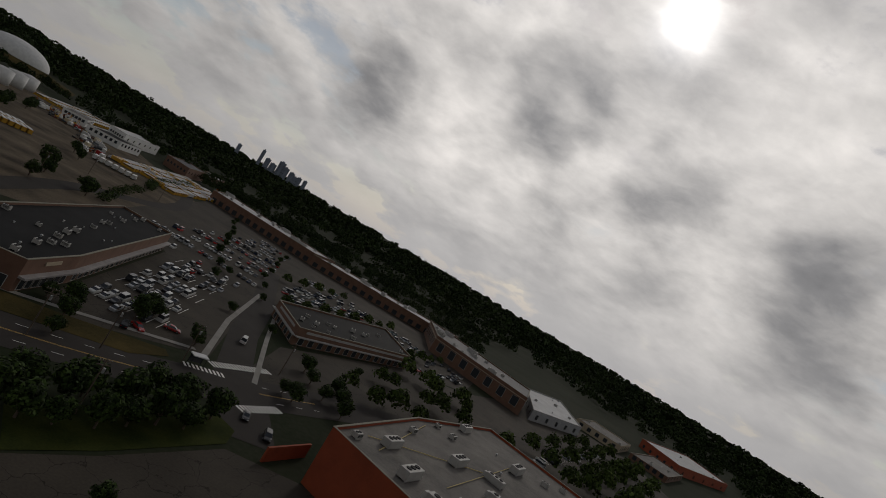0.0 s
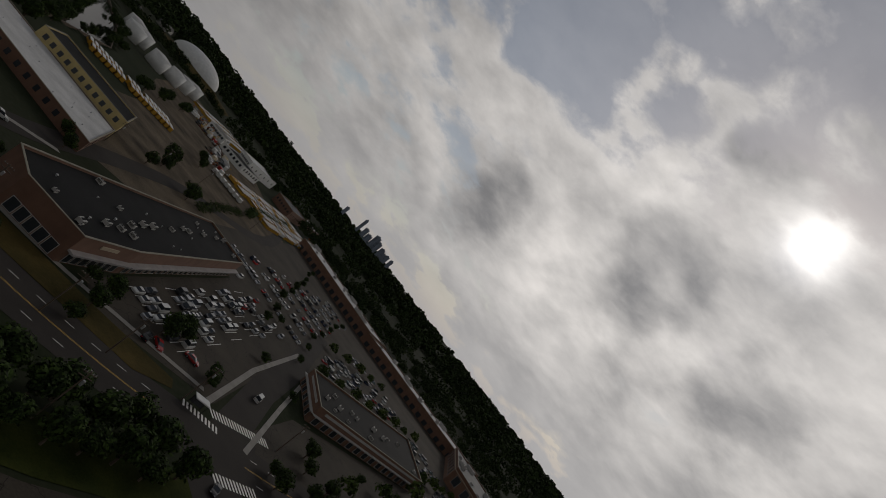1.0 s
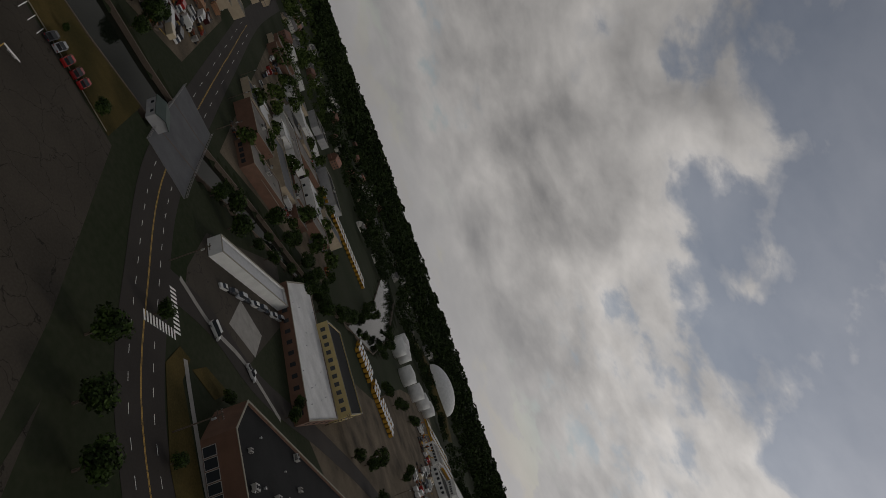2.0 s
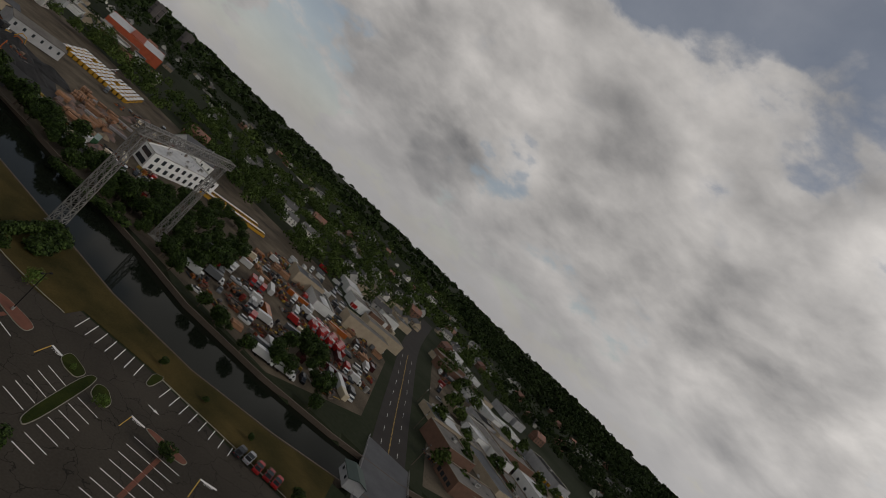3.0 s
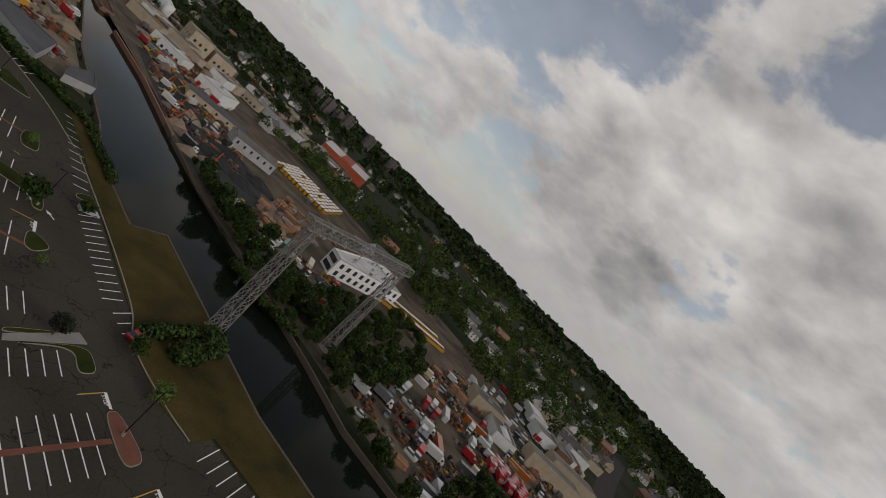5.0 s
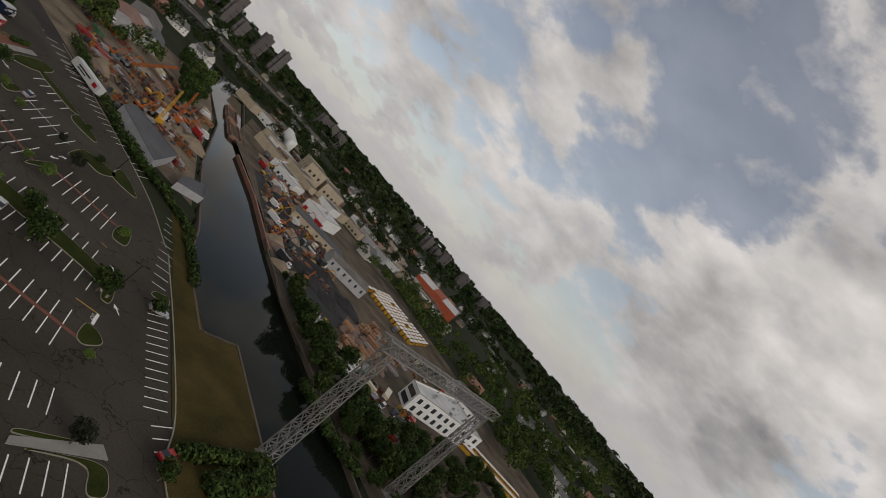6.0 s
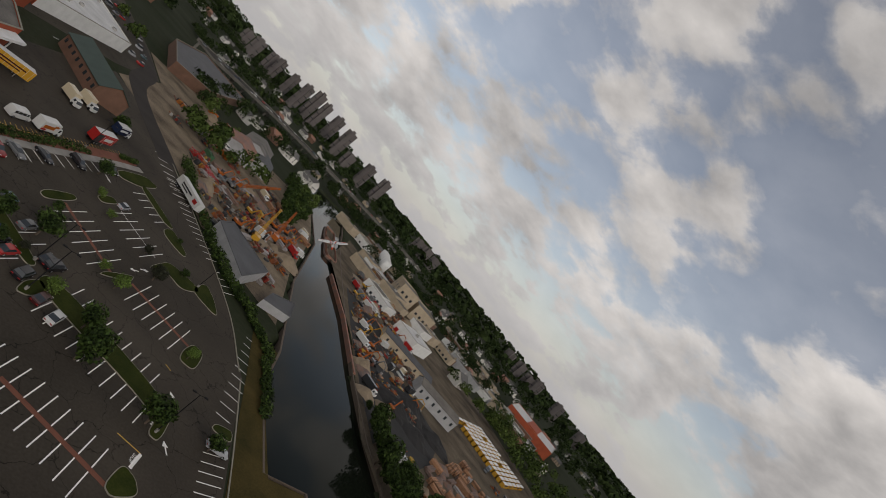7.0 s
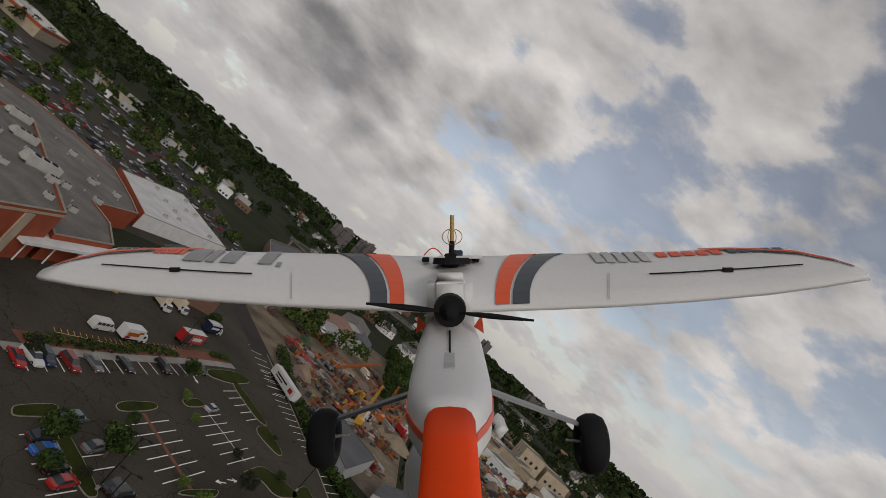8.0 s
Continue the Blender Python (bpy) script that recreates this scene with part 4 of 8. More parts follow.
tree(-96.2, -183.8, 3.5)
tree(-99.0, -226.8, 3.5)
tree(-81.0, -127.9, 2.6)
tree(-85.8, -131.3, 1.4, 2)
tree(-121.2, -181.1, 1.2)
tree(-97.0, -171.8, 2.4, 1)
tree(-100.1, -142.0, 2.4, 1)
tree(-91.6, -124.2, 2.4, 1)
tree(-98.1, -120.4, 3.6)
tree(-121.6, -164.1, 1.8)
tree(-110.4, -161.6, 1.9, 2)
tree(-36.5, 52.9, 4.7)
tree(-31.7, 53.3, 5.1)
tree(-28.5, 57.3, 3.9)
tree(-25.3, 63.2, 4.7)
tree(-23.8, 69.4, 4.7)
tree(-22.2, 75.7, 4.7)
tree(-19.1, 80.6, 4.7)
tree(-19.3, 90.8, 4.3)
tree(-16.0, 128.4, 4.7)
tree(-19.9, 129.8, 3.1)
tree(-12.4, 144.4, 3.9)
tree(-16.2, 194.4, 2.7)
tree(-45.6, 122.8, 3.5)
tree(-60.1, 122.5, 3.9)
tree(-61.7, 118.8, 3.5)
tree(-48.6, 177.3, 3.1)
tree(-60.2, 90.2, 3.5)
tree(-54.5, 82.1, 3.1)
tree(-10.4, 47.5, 3.1)
tree(-97.2, 52.1, 3.1)
tree(-74.6, 40.7, 5.2)
tree(-62.0, 44.9, 5.2)
tree(-53.3, 50.2, 5.2)
tree(-39.1, 60.7, 5.2)
tree(-33.8, 68.9, 5.2)
tree(-33.3, 63.2, 5.2)
tree(-29.1, 74.0, 5.2)
tree(-30.1, 82.3, 5.2)
tree(-25.1, 86.0, 5.2)
tree(-71.6, 70.0, 2.7)
tree(-69.6, 94.7, 3.1)
tree(-66.4, 99.0, 3.9)
tree(-59.3, 114.0, 3.9)
tree(-48.4, 126.7, 3.1)
tree(-64.5, 126.3, 3.9)
tree(-64.2, 173.1, 3.1)
tree(-97.6, 225.8, 3.1)
tree(-169.1, 179.2, 5.2)
tree(-101.7, 81.8, 3.1)
tree(-139.5, 119.7, 3.9)
tree(-130.0, 116.1, 3.9)



def far_tree(x, y, r):
    FAR_TREES.append((x, y, 0, r, r * 2.1))


def hedge(line, w, h, label, leaf="leaf"):
    pts = smooth(line, 4)
    bm = bmesh.new()
    lobes = []
    for a, b in zip(pts, pts[1:]):
        for k in (0.25, 0.75):
            p = Vector(a).lerp(Vector(b), k)
            lobes.append(((p.x + rng.uniform(-0.3, 0.3) * w, p.y, h * 0.5), (max(w * 0.6, (Vector(a) - Vector(b)).length * 0.35), w * 0.6, h * rng.uniform(0.42, 0.62))))
    leaf_cloud(bm, lobes, min(5200, len(lobes) * int(70 + w * 30)), 0.2 + w * 0.05)
    solid("hedge", bm, M[leaf], label, "hedge")


hedge([(-67, -156), (-79.4, -172.6), (-91.7, -191.3)], 1.6, 1.5, "clipped dark green hedge in a mulch bed")
hedge([(-101, -206), (-107, -212)], 1.6, 1.4, "short clipped hedge beside the drive")
hedge([(-128, -258), (-129, -230), (-134, -200), (-140, -182), (-147, -172)], 4, 3.2, "overgrown green hedge along the lane")
hedge([(-146, -170), (-150, -160), (-147, -146), (-142, -128)], 3, 2.2, "scrubby bushes at the river bank")
hedge([(-124, -66), (-131, -68), (-138, -70), (-141, -74)], 5, 2.8, "dense low bushes by the gantry foot")
hedge([(-120, -72), (-128, -73), (-136, -74)], 3, 2.6, "dense bushes beside the river bank")
hedge([(-176, -108), (-176, -92), (-180, -80)], 4, 3, "bushes overhanging the river")
# ---------------- buildings ----------------


def building(name, label, pts, h, wall, roof, category="building", parapet=0.7, coping="kerb"):
    """A flat-roofed building in place: walls with a parapet, a roof slab and a coping."""
    pts = ccw(pts)
    cx, cy = sum(p[0] for p in pts) / len(pts), sum(p[1] for p in pts) / len(pts)
    b = thing(name, label, category, pose(cx, cy, 0))
    q = [(x - cx, y - cy) for x, y in pts]
    bm = bmesh.new()
    ring(bm, q, 0.4, -0.1, h)
    bmesh.ops.recalc_face_normals(bm, faces=bm.faces[:])
    part("wall", bm, M[wall], b)
    bm = bmesh.new()
    prism(bm, inset(q, 0.4), h - parapet - 0.4, h - parapet)
    part("roof", bm, M[roof], b)
    bm = bmesh.new()
    ring(bm, inset(q, -0.08), 0.56, h, h + 0.12)
    bmesh.ops.recalc_face_normals(bm, faces=bm.faces[:])
    part("coping", bm, M[coping], b)
    b["top"] = h - parapet
    return b, q


def facade(b, q, edge, n, w, h, z, mat="glass", name="window", frame="unit", margin=1.5, framed=False):
    """n framed openings of w x h at height z along one edge of the building."""
    a, c = Vector(q[edge]), Vector(q[(edge + 1) % len(q)])
    d = (c - a).normalized()
    out = Vector((d.y, -d.x))
    L = (c - a).length - 2 * margin
    ang = math.degrees(math.atan2(d.y, d.x))
    bm = bmesh.new()
    box(bm, (0, 0, 0), (w, 0.14, h))
    pane = link_mesh(name, bm, M[mat])
    bm = bmesh.new()
    for s in (-1, 1):
        box(bm, (s * w / 2, 0, -0.08), (0.14, 0.2, h + 0.16))
        box(bm, (0, 0, -0.1 if s < 0 else h), (w, 0.2, 0.12))
    rim = link_mesh("frame", bm, M[frame])
    for k in range(n):
        p = a + d * (margin + L * (k + 0.5) / n) + out * 0.04
        o = new(name, pane)
        o.parent = b
        o.matrix_basis = pose(p.x, p.y, z, 0, 0, ang)
        if framed:
            f = new("frame", rim)
            f.parent = o


def band(b, q, edge, z, h, depth, mat, name="canopy", inner=0.0):
    """A strip along one edge: a fascia, an awning or a canopy."""
    a, c = Vector(q[edge]), Vector(q[(edge + 1) % len(q)])
    d = (c - a).normalized()
    out = Vector((d.y, -d.x))
    m = (a + c) / 2 + out * (depth / 2 + 0.003)
    bm = bmesh.new()
    box(bm, (m.x, m.y, z), ((c - a).length - 2 * inner, depth, h), math.degrees(math.atan2(d.y, d.x)))
    part(name, bm, M[mat], b)


UNITS = {}


def rooftop_unit(x, y, z, s=1.0, ang=0.0, kind=0):
    """A packaged air unit on skids."""
    m = pose(x, y, z, 0, 0, ang) @ Matrix.Scale(s, 4)
    if kind in UNITS:
        return copy_thing(UNITS[kind], m)
    u = thing("rooftop_unit", ("boxy pale rooftop air unit on the flat roof", "small round roof vent with a cap", "long pale rooftop air handler with a hood")[kind], "air unit", m, "rooftop air units")
    if kind == 0:
        bm = bmesh.new()
        for s_ in (-0.7, 0.7):
            box(bm, (0, s_, 0), (2.2, 0.12, 0.25))
        vs = box(bm, (0, 0, 0.25), (2.2, 1.6, 1.1))
        part("casing", bm, M["unit"], u)
        for k in (-0.5, 0.5):
            bm = bmesh.new()
            tube(bm, (k, 0, 1.35), (k, 0, 1.45), 0.42, 0.42, 12)
            part("fan", bm, M["dark"], u)
        bm = bmesh.new()
        for k in range(5):
            box(bm, (0, -0.82, 0.45 + k * 0.16), (1.7, 0.05, 0.07))
        part("grille", bm, M["dark"], u)
    elif kind == 1:
        bm = bmesh.new()
        tube(bm, (0, 0, 0), (0, 0, 0.7), 0.3, 0.3, 10)
        part("pipe", bm, M["metal"], u)
        bm = bmesh.new()
        tube(bm, (0, 0, 0.75), (0, 0, 0.95), 0.5, 0.2, 10)
        part("cap", bm, M["metal"], u)
    else:
        bm = bmesh.new()
        box(bm, (0, 0, 0.2), (5.5, 2.2, 1.7))
        bmesh.ops.bevel(bm, geom=bm.edges[:], offset=0.06, segments=1, affect="EDGES")
        part("casing", bm, M["unit"], u)
        bm = bmesh.new()
        box(bm, (3.1, 0, 0.5), (1.0, 1.8, 1.1), 0, 0.7)
        part("hood", bm, M["unit"], u)
        for k in (-1.5, 0, 1.5):
            bm = bmesh.new()
            tube(bm, (k, 0, 1.9), (k, 0, 2.05), 0.55, 0.55, 12)
            part("fan", bm, M["dark"], u)
        bm = bmesh.new()
        for k in (-0.9, 0.9):
            box(bm, (0, k, 0), (5.5, 0.15, 0.2))
        part("skid", bm, M["steel"], u)
    UNITS[kind] = u
    return u


def scatter_units(pts, z, n, kinds=(0, 0, 1), ang=0.0, s=1.0, gap=4.0, seed=1):
    r = random.Random(seed)
    inner = inset(pts, 2.5)
    xs, ys = [p[0] for p in inner], [p[1] for p in inner]
    got = []
    for _ in range(n * 40):
        p = (r.uniform(min(xs), max(xs)), r.uniform(min(ys), max(ys)))
        if len(got) < n and inside(p, inner) and all(math.dist(p, q) > gap for q in got):
            got.append(p)
            rooftop_unit(*p, z, s * r.uniform(0.8, 1.2), ang + r.choice((0, 90)), r.choice(kinds))


# shops across the street
P = [(-96, 80), (-84, 77), (-71, 86), (-77, 108), (-113, 196), (-134, 190)]
b, q = building("shop_building", "long brick shop with a black flat roof crowded with air units", P, 8, "brick_wall", "roof_black")
facade(b, q, 1, 5, 2.2, 2.8, 0.4, framed=True)
facade(b, q, 2, 7, 2.2, 2.8, 0.4, framed=True)
facade(b, q, 3, 22, 2.6, 2.8, 0.4, framed=True)
band(b, q, 2, 3.6, 0.5, 1.6, "steel", "awning")
band(b, q, 3, 3.6, 0.5, 1.8, "steel", "awning")
band(b, q, 2, 6.0, 0.9, 0.2, "tan_wall", "sign_band", 8)
for x, y in ((-77, 88), (-82.5, 99), (-89, 112), (-93, 119), (-95.5, 125), (-84, 105), (-102, 139), (-109, 153.6), (-115, 168), (-120, 181), (-122, 188)):
    rooftop_unit(x, y, 7.3, rng.uniform(0.85, 1.2), rng.choice((25, 115)))
scatter_units(P, 7.3, 20, (1, 1, 0), 25, 0.8, 3.2, 4)
P = [(-41, 181), (-10, 262), (-35, 300), (-62, 205)]
b, q = building("shop_building", "low brown brick shop with a black flat roof", P, 7, "brick_wall", "roof_black")
for e in (0, 1, 2, 3):
    if e in (0, 3):
        facade(b, q, e, 14 if e == 0 else 5, 3.0, 2.6, 0.4, framed=True)
        band(b, q, e, 3.4, 0.35, 1.4, "unit", "awning")
        band(b, q, e, 5.2, 0.9, 0.2, "unit", "sign_band", 5)
for x, y in ((-47, 197), (-43, 204), (-40, 220), (-36, 236), (-32, 243), (-31, 222)):
    rooftop_unit(x, y, 6.3, rng.uniform(0.9, 1.3), rng.choice((20, 110)))
scatter_units(P, 6.3, 8, (1, 0), 20, 0.8, 5, 5)
P = [(4, 91), (15, 137), (36, 181), (80, 160), (44, 72)]
b, q = building("store_building", "large orange-red walled store with a grey flat roof", P, 13, "orange_wall", "roof_grey")
for x, y, k in ((8.5, 95, 0), (15, 103, 2), (16.5, 123, 0), (22, 92, 2), (30, 120, 2), (26, 140, 0), (40, 110, 0)):
    rooftop_unit(x, y, 12.3, 1.1, 70, k)
scatter_units(P, 12.3, 20, (0, 1, 1, 2), 70, 1.0, 5, 6)
for k, (a, c) in enumerate((((10, 100), (40, 130)), ((14, 96), (18, 136)), ((30, 100), (45, 150)))):
    bm = bmesh.new()
    tube(bm, (*a, 12.55), (*c, 12.55), 0.12, 0.12, 6)
    solid("roof_pipe", bm, M["yellow_wall"], "yellow gas pipe laid across the flat roof", "pipe")
bm = bmesh.new()
box(bm, (-2.5, 95.5, -0.1), (15, 0.5, 3.4), 73)
solid("retaining_wall", bm, M["orange_wall"], "low orange-red walled loading dock screen", "wall")
# brick row with the white roof beyond the far lot
P = [(-258, 452), (-143, 438), (-135, 470), (-270, 500)]
b, q = building("warehouse", "long red-brown brick store row with a white flat roof", P, 10, "brick_wall", "roof_white")
for e in range(4):
    facade(b, q, e, 3 if e in (1, 3) else 14, 4.5, 4.2, 0.4)
band(b, q, 3, 2, 8, 0.3, "white_wall", "sign_panel", 12)
scatter_units(P, 9.3, 20, (0, 0, 2), 5, 1.3, 6, 7)
P = [(-143, 436), (-20, 452), (-10, 485), (-134, 468)]
b, q = building("warehouse", "long brick store row with a pale flat roof", P, 9, "brick_wall", "roof_white")
facade(b, q, 0, 16, 4, 3.6, 0.4)
scatter_units(P, 8.3, 18, (0, 1, 2), 5, 1.3, 7, 8)
# pale-roofed building and the tan one behind it
P = [(-187, 100), (-219, 121), (-162, 151), (-133, 123)]
b, q = building("warehouse", "long low building with a pale rounded flat roof", P, 5, "brick_wall", "roof_white", parapet=0.25)
for e in range(4):
    facade(b, q, e, 12 if e in (1, 3) else 4, 1.6, 2.0, 1.6)
scatter_units(P, 4.75, 14, (1, 1), 30, 0.7, 5, 9)
P = [(-199, 130), (-213, 147), (-182, 170), (-165, 154)]
b, q = building("warehouse", "tan yellow industrial building with rows of windows", P, 9.6, "yellow_wall", "roof_black", parapet=0.4)
for e in range(4):
    for z in (1.0, 6.0):
        facade(b, q, e, 11 if e in (1, 3) else 3, 1.7, 2.0, z)
# small canopied shop by the bridge
P = [(-142, 62), (-148, 59), (-182, 100), (-176, 105)]
b, q = building("shop_building", "narrow shop with a pale slatted roof canopy", P, 4.2, "white_wall", "metal")
facade(b, q, 3 if q[3][0] < q[0][0] else 1, 9, 3, 2.4, 0.3)
# superstore and its neighbour
P2 = [(-27.8, -156), (-49, -166.6), (-55.8, -187.7), (-26.7, -247), (14.4, -209)]
P = [(-56.6, -189.5), (-65.8, -211), (-60.6, -227.7), (-53.2, -236), (-62.7, -261.2), (-57.4, -275), (-43.8, -302), (-7, -312.6), (34.9, -268.6), (-26.5, -247.6)]
P_MAIN = P
b, q = building("store_building", "orange-red superstore with a grey flat roof and tan columns", P, 7, "orange_wall", "roof_grey", parapet=0.3)
for x, y, k, s in ((-43, -199, 2, 1.3), (-33, -214, 2, 1.0), (-47, -196, 0, 1.3), (-46, -221, 0, 1.2), (-47, -245, 0, 1.2), (-53.5, -229, 0, 1.2), (-53, -206, 0, 1.1), (-54, -252, 0, 1.1), (-30, -240, 0, 1.2), (-25, -230, 2, 1.0), (-35, -262, 0, 1.1)):
    rooftop_unit(x, y * 1.049 + 2, 11.8 if inside((x, y * 1.049 + 2), P2) else 6.7, s, 40, k)
scatter_units(P2, 11.8, 20, (0, 1, 1), 40, 0.8, 4.5, 12)
scatter_units(P, 6.7, 16, (0, 1, 1, 1), 40, 0.75, 6, 10)
b, q = building("store_building", "orange-red brick store wing with a tan column and white canopy", P2, 12.5, "orange_wall", "roof_grey")
for e in range(len(q)):
    band(b, q, e, 11.4, 0.5, 0.16, "tan_wall", "cornice")
band(b, q, 1, 0, 11.2, 0.35, "tan_wall", "column", 9.6)
bm = bmesh.new()
box(bm, (-59, -195, 5.0), (6, 32, 0.7), -25)
cpy = thing("loading_canopy", "long white canopy over the loading dock", "canopy")
part("roof", bm, M["white_wall"], cpy)
for y in (-183, -191, -199, -207):
    bm = bmesh.new()
    tube(bm, (-60.5 + (y + 195) * 0.466, y, 0), (-60.5 + (y + 195) * 0.466, y, 5.1), 0.18, 0.18, 8)
    part("post", bm, M["white_wall"], cpy)
P = P_WHITE = [(-43.7, -318), (-63.5, -273), (-96.5, -328), (-66.8, -378.6)]
b, q = building("store_building", "white walled store with an orange-red end and white roof", P, 5.8, "white_wall", "roof_white", parapet=0.3)
for e in range(4):
    a, c = Vector(q[e]), Vector(q[(e + 1) % 4])
    if (a + c).normalized().dot(Vector((0.8, 0.5))) > 0.7:
        band(b, q, e, 0, 6.4, 0.3, "orange_wall", "end_wall")
for x, y in ((-59, -311), (-65, -299), (-70, -293), (-69, -272), (-73, -284), (-73, -314), (-77, -320), (-70, -335), (-86, -297)):
    rooftop_unit(x * 1.1 + 7, y * 1.1 + 4.2, 5.5, 0.85, 35)
# brick hall with a green gable roof
def gable_house(name, label, m, size, wall, roof, category="house", group="", rise=None, windows=3, chimney=False):
    """A gabled building with eaves, windows on both long sides and a door."""
    L_, W_, h = size
    rise = rise or W_ * 0.33
    o = thing(name, label, category, m, group)
    bm = bmesh.new()
    pr = [(-W_ / 2, 0), (W_ / 2, 0), (W_ / 2, h), (0, h + rise), (-W_ / 2, h)]
    f = [[bm.verts.new((x, y, z - 0.05)) for y, z in pr] for x in (-L_ / 2, L_ / 2)]
    bm.faces.new(f[0][::-1])
    bm.faces.new(f[1])
    for i in range(5):
        j = (i + 1) % 5
        bm.faces.new((f[0][i], f[0][j], f[1][j], f[1][i]))
    bmesh.ops.recalc_face_normals(bm, faces=bm.faces[:])
    part("wall", bm, wall, o)
    bm = bmesh.new()
    ov = 0.4
    for s in (-1, 1):
        ez = h - rise / (W_ / 2) * ov
        vs = [(x, s * yy, zz + dz) for dz in (0.02, 0.22) for x, yy, zz in ((-L_ / 2 - ov, W_ / 2 + ov, ez), (L_ / 2 + ov, W_ / 2 + ov, ez), (L_ / 2 + ov, 0, h + rise), (-L_ / 2 - ov, 0, h + rise))]
        vs = [bm.verts.new(v) for v in vs]
        for g in ((0, 1, 2, 3), (4, 5, 6, 7), (0, 1, 5, 4), (1, 2, 6, 5), (2, 3, 7, 6), (3, 0, 4, 7)):
            bm.faces.new([vs[i] for i in g])
    bmesh.ops.recalc_face_normals(bm, faces=bm.faces[:])
    part("roof", bm, roof, o)
    for s in (-1, 1):
        for k in range(windows):
            bm = bmesh.new()
            box(bm, (-L_ / 2 + L_ * (k + 0.5) / windows, s * W_ / 2, h * 0.45), (min(1.2, L_ / windows * 0.5), 0.12, h * 0.3))
            part("window", bm, M["glass"], o)
    if chimney:
        bm = bmesh.new()
        box(bm, (L_ * 0.25, W_ * 0.15, h + rise * 0.5), (0.6, 0.6, rise * 0.5 + 1.0))
        part("chimney", bm, M["brick_wall"], o)
    return o


M["roof_green"] = material("dark_green_sheet_roof", (0.035, 0.055, 0.045), 0.6, 0.2, 0.3, 4, 0.1)
M["pale_wall"] = material("pale_siding", (0.55, 0.53, 0.49), 0.85, 0.15, 0.3, 6, 0.1, randomness=0.45)
gable_house("hall", "long brick hall with a dark green gable roof", pose(-87, -248, 0, 0, 0, 118), (28, 12, 5), M["brick_wall"], M["roof_green"], "building", rise=3.2, windows=8)

# ---------------- vehicles ----------------
COLOURS = {"red": (0.33, 0.02, 0.018), "darkred": (0.2, 0.015, 0.015), "maroon": (0.05, 0.012, 0.012), "white": (0.54, 0.54, 0.52), "black": (0.012, 0.012, 0.014), "dark": (0.03, 0.032, 0.035), "navy": (0.012, 0.02, 0.05), "grey": (0.14, 0.145, 0.15), "silver": (0.35, 0.36, 0.37), "blue": (0.03, 0.13, 0.42), "teal": (0.08, 0.13, 0.14), "yellow": (0.48, 0.26, 0.03), "orange": (0.34, 0.09, 0.016), "cream": (0.55, 0.47, 0.33), "green": (0.05, 0.12, 0.06)}
M["lamp_red"] = material("red_lens", (0.25, 0.01, 0.01), 0.3, 0.1, 2, 9, 0)
M["lamp_clear"] = material("clear_lens", (0.6, 0.6, 0.58), 0.15, 0.1, 2, 9, 0)
M["rim"] = material("alloy_rim", (0.35, 0.35, 0.36), 0.35, 0.1, 3, 9, 0, metal=0.7)


def wheel(o, x, y, r=0.33, w=0.22):
    bm = bmesh.new()
    tube(bm, (x, y - w / 2, r), (x, y + w / 2, r), r, r, 12)
    t = part("wheel", bm, M["dark"], o)
    bm = bmesh.new()
    s = 1 if y > 0 else -1
    tube(bm, (x, y + s * w * 0.3, r), (x, y + s * (w / 2 + 0.01), r), r * 0.6, r * 0.55, 10)
    part("rim", bm, M["rim"], t)


SHAPES = {  # length, width, bonnet height, roof height, glass from-to at the belt, roof from-to
    "sedan": (4.7, 1.8, 0.88, 1.42, (-1.75, 1.15), (-0.95, 0.35)),
    "suv": (4.8, 1.9, 1.05, 1.72, (-2.2, 1.2), (-2.0, 0.55)),
    "van": (5.4, 2.0, 1.15, 2.15, (-2.6, 1.9), (-2.55, 1.1)),
    "pickup": (5.6, 1.95, 1.05, 1.8, (-0.7, 1.35), (-0.45, 0.75)),
}
CARS = {}


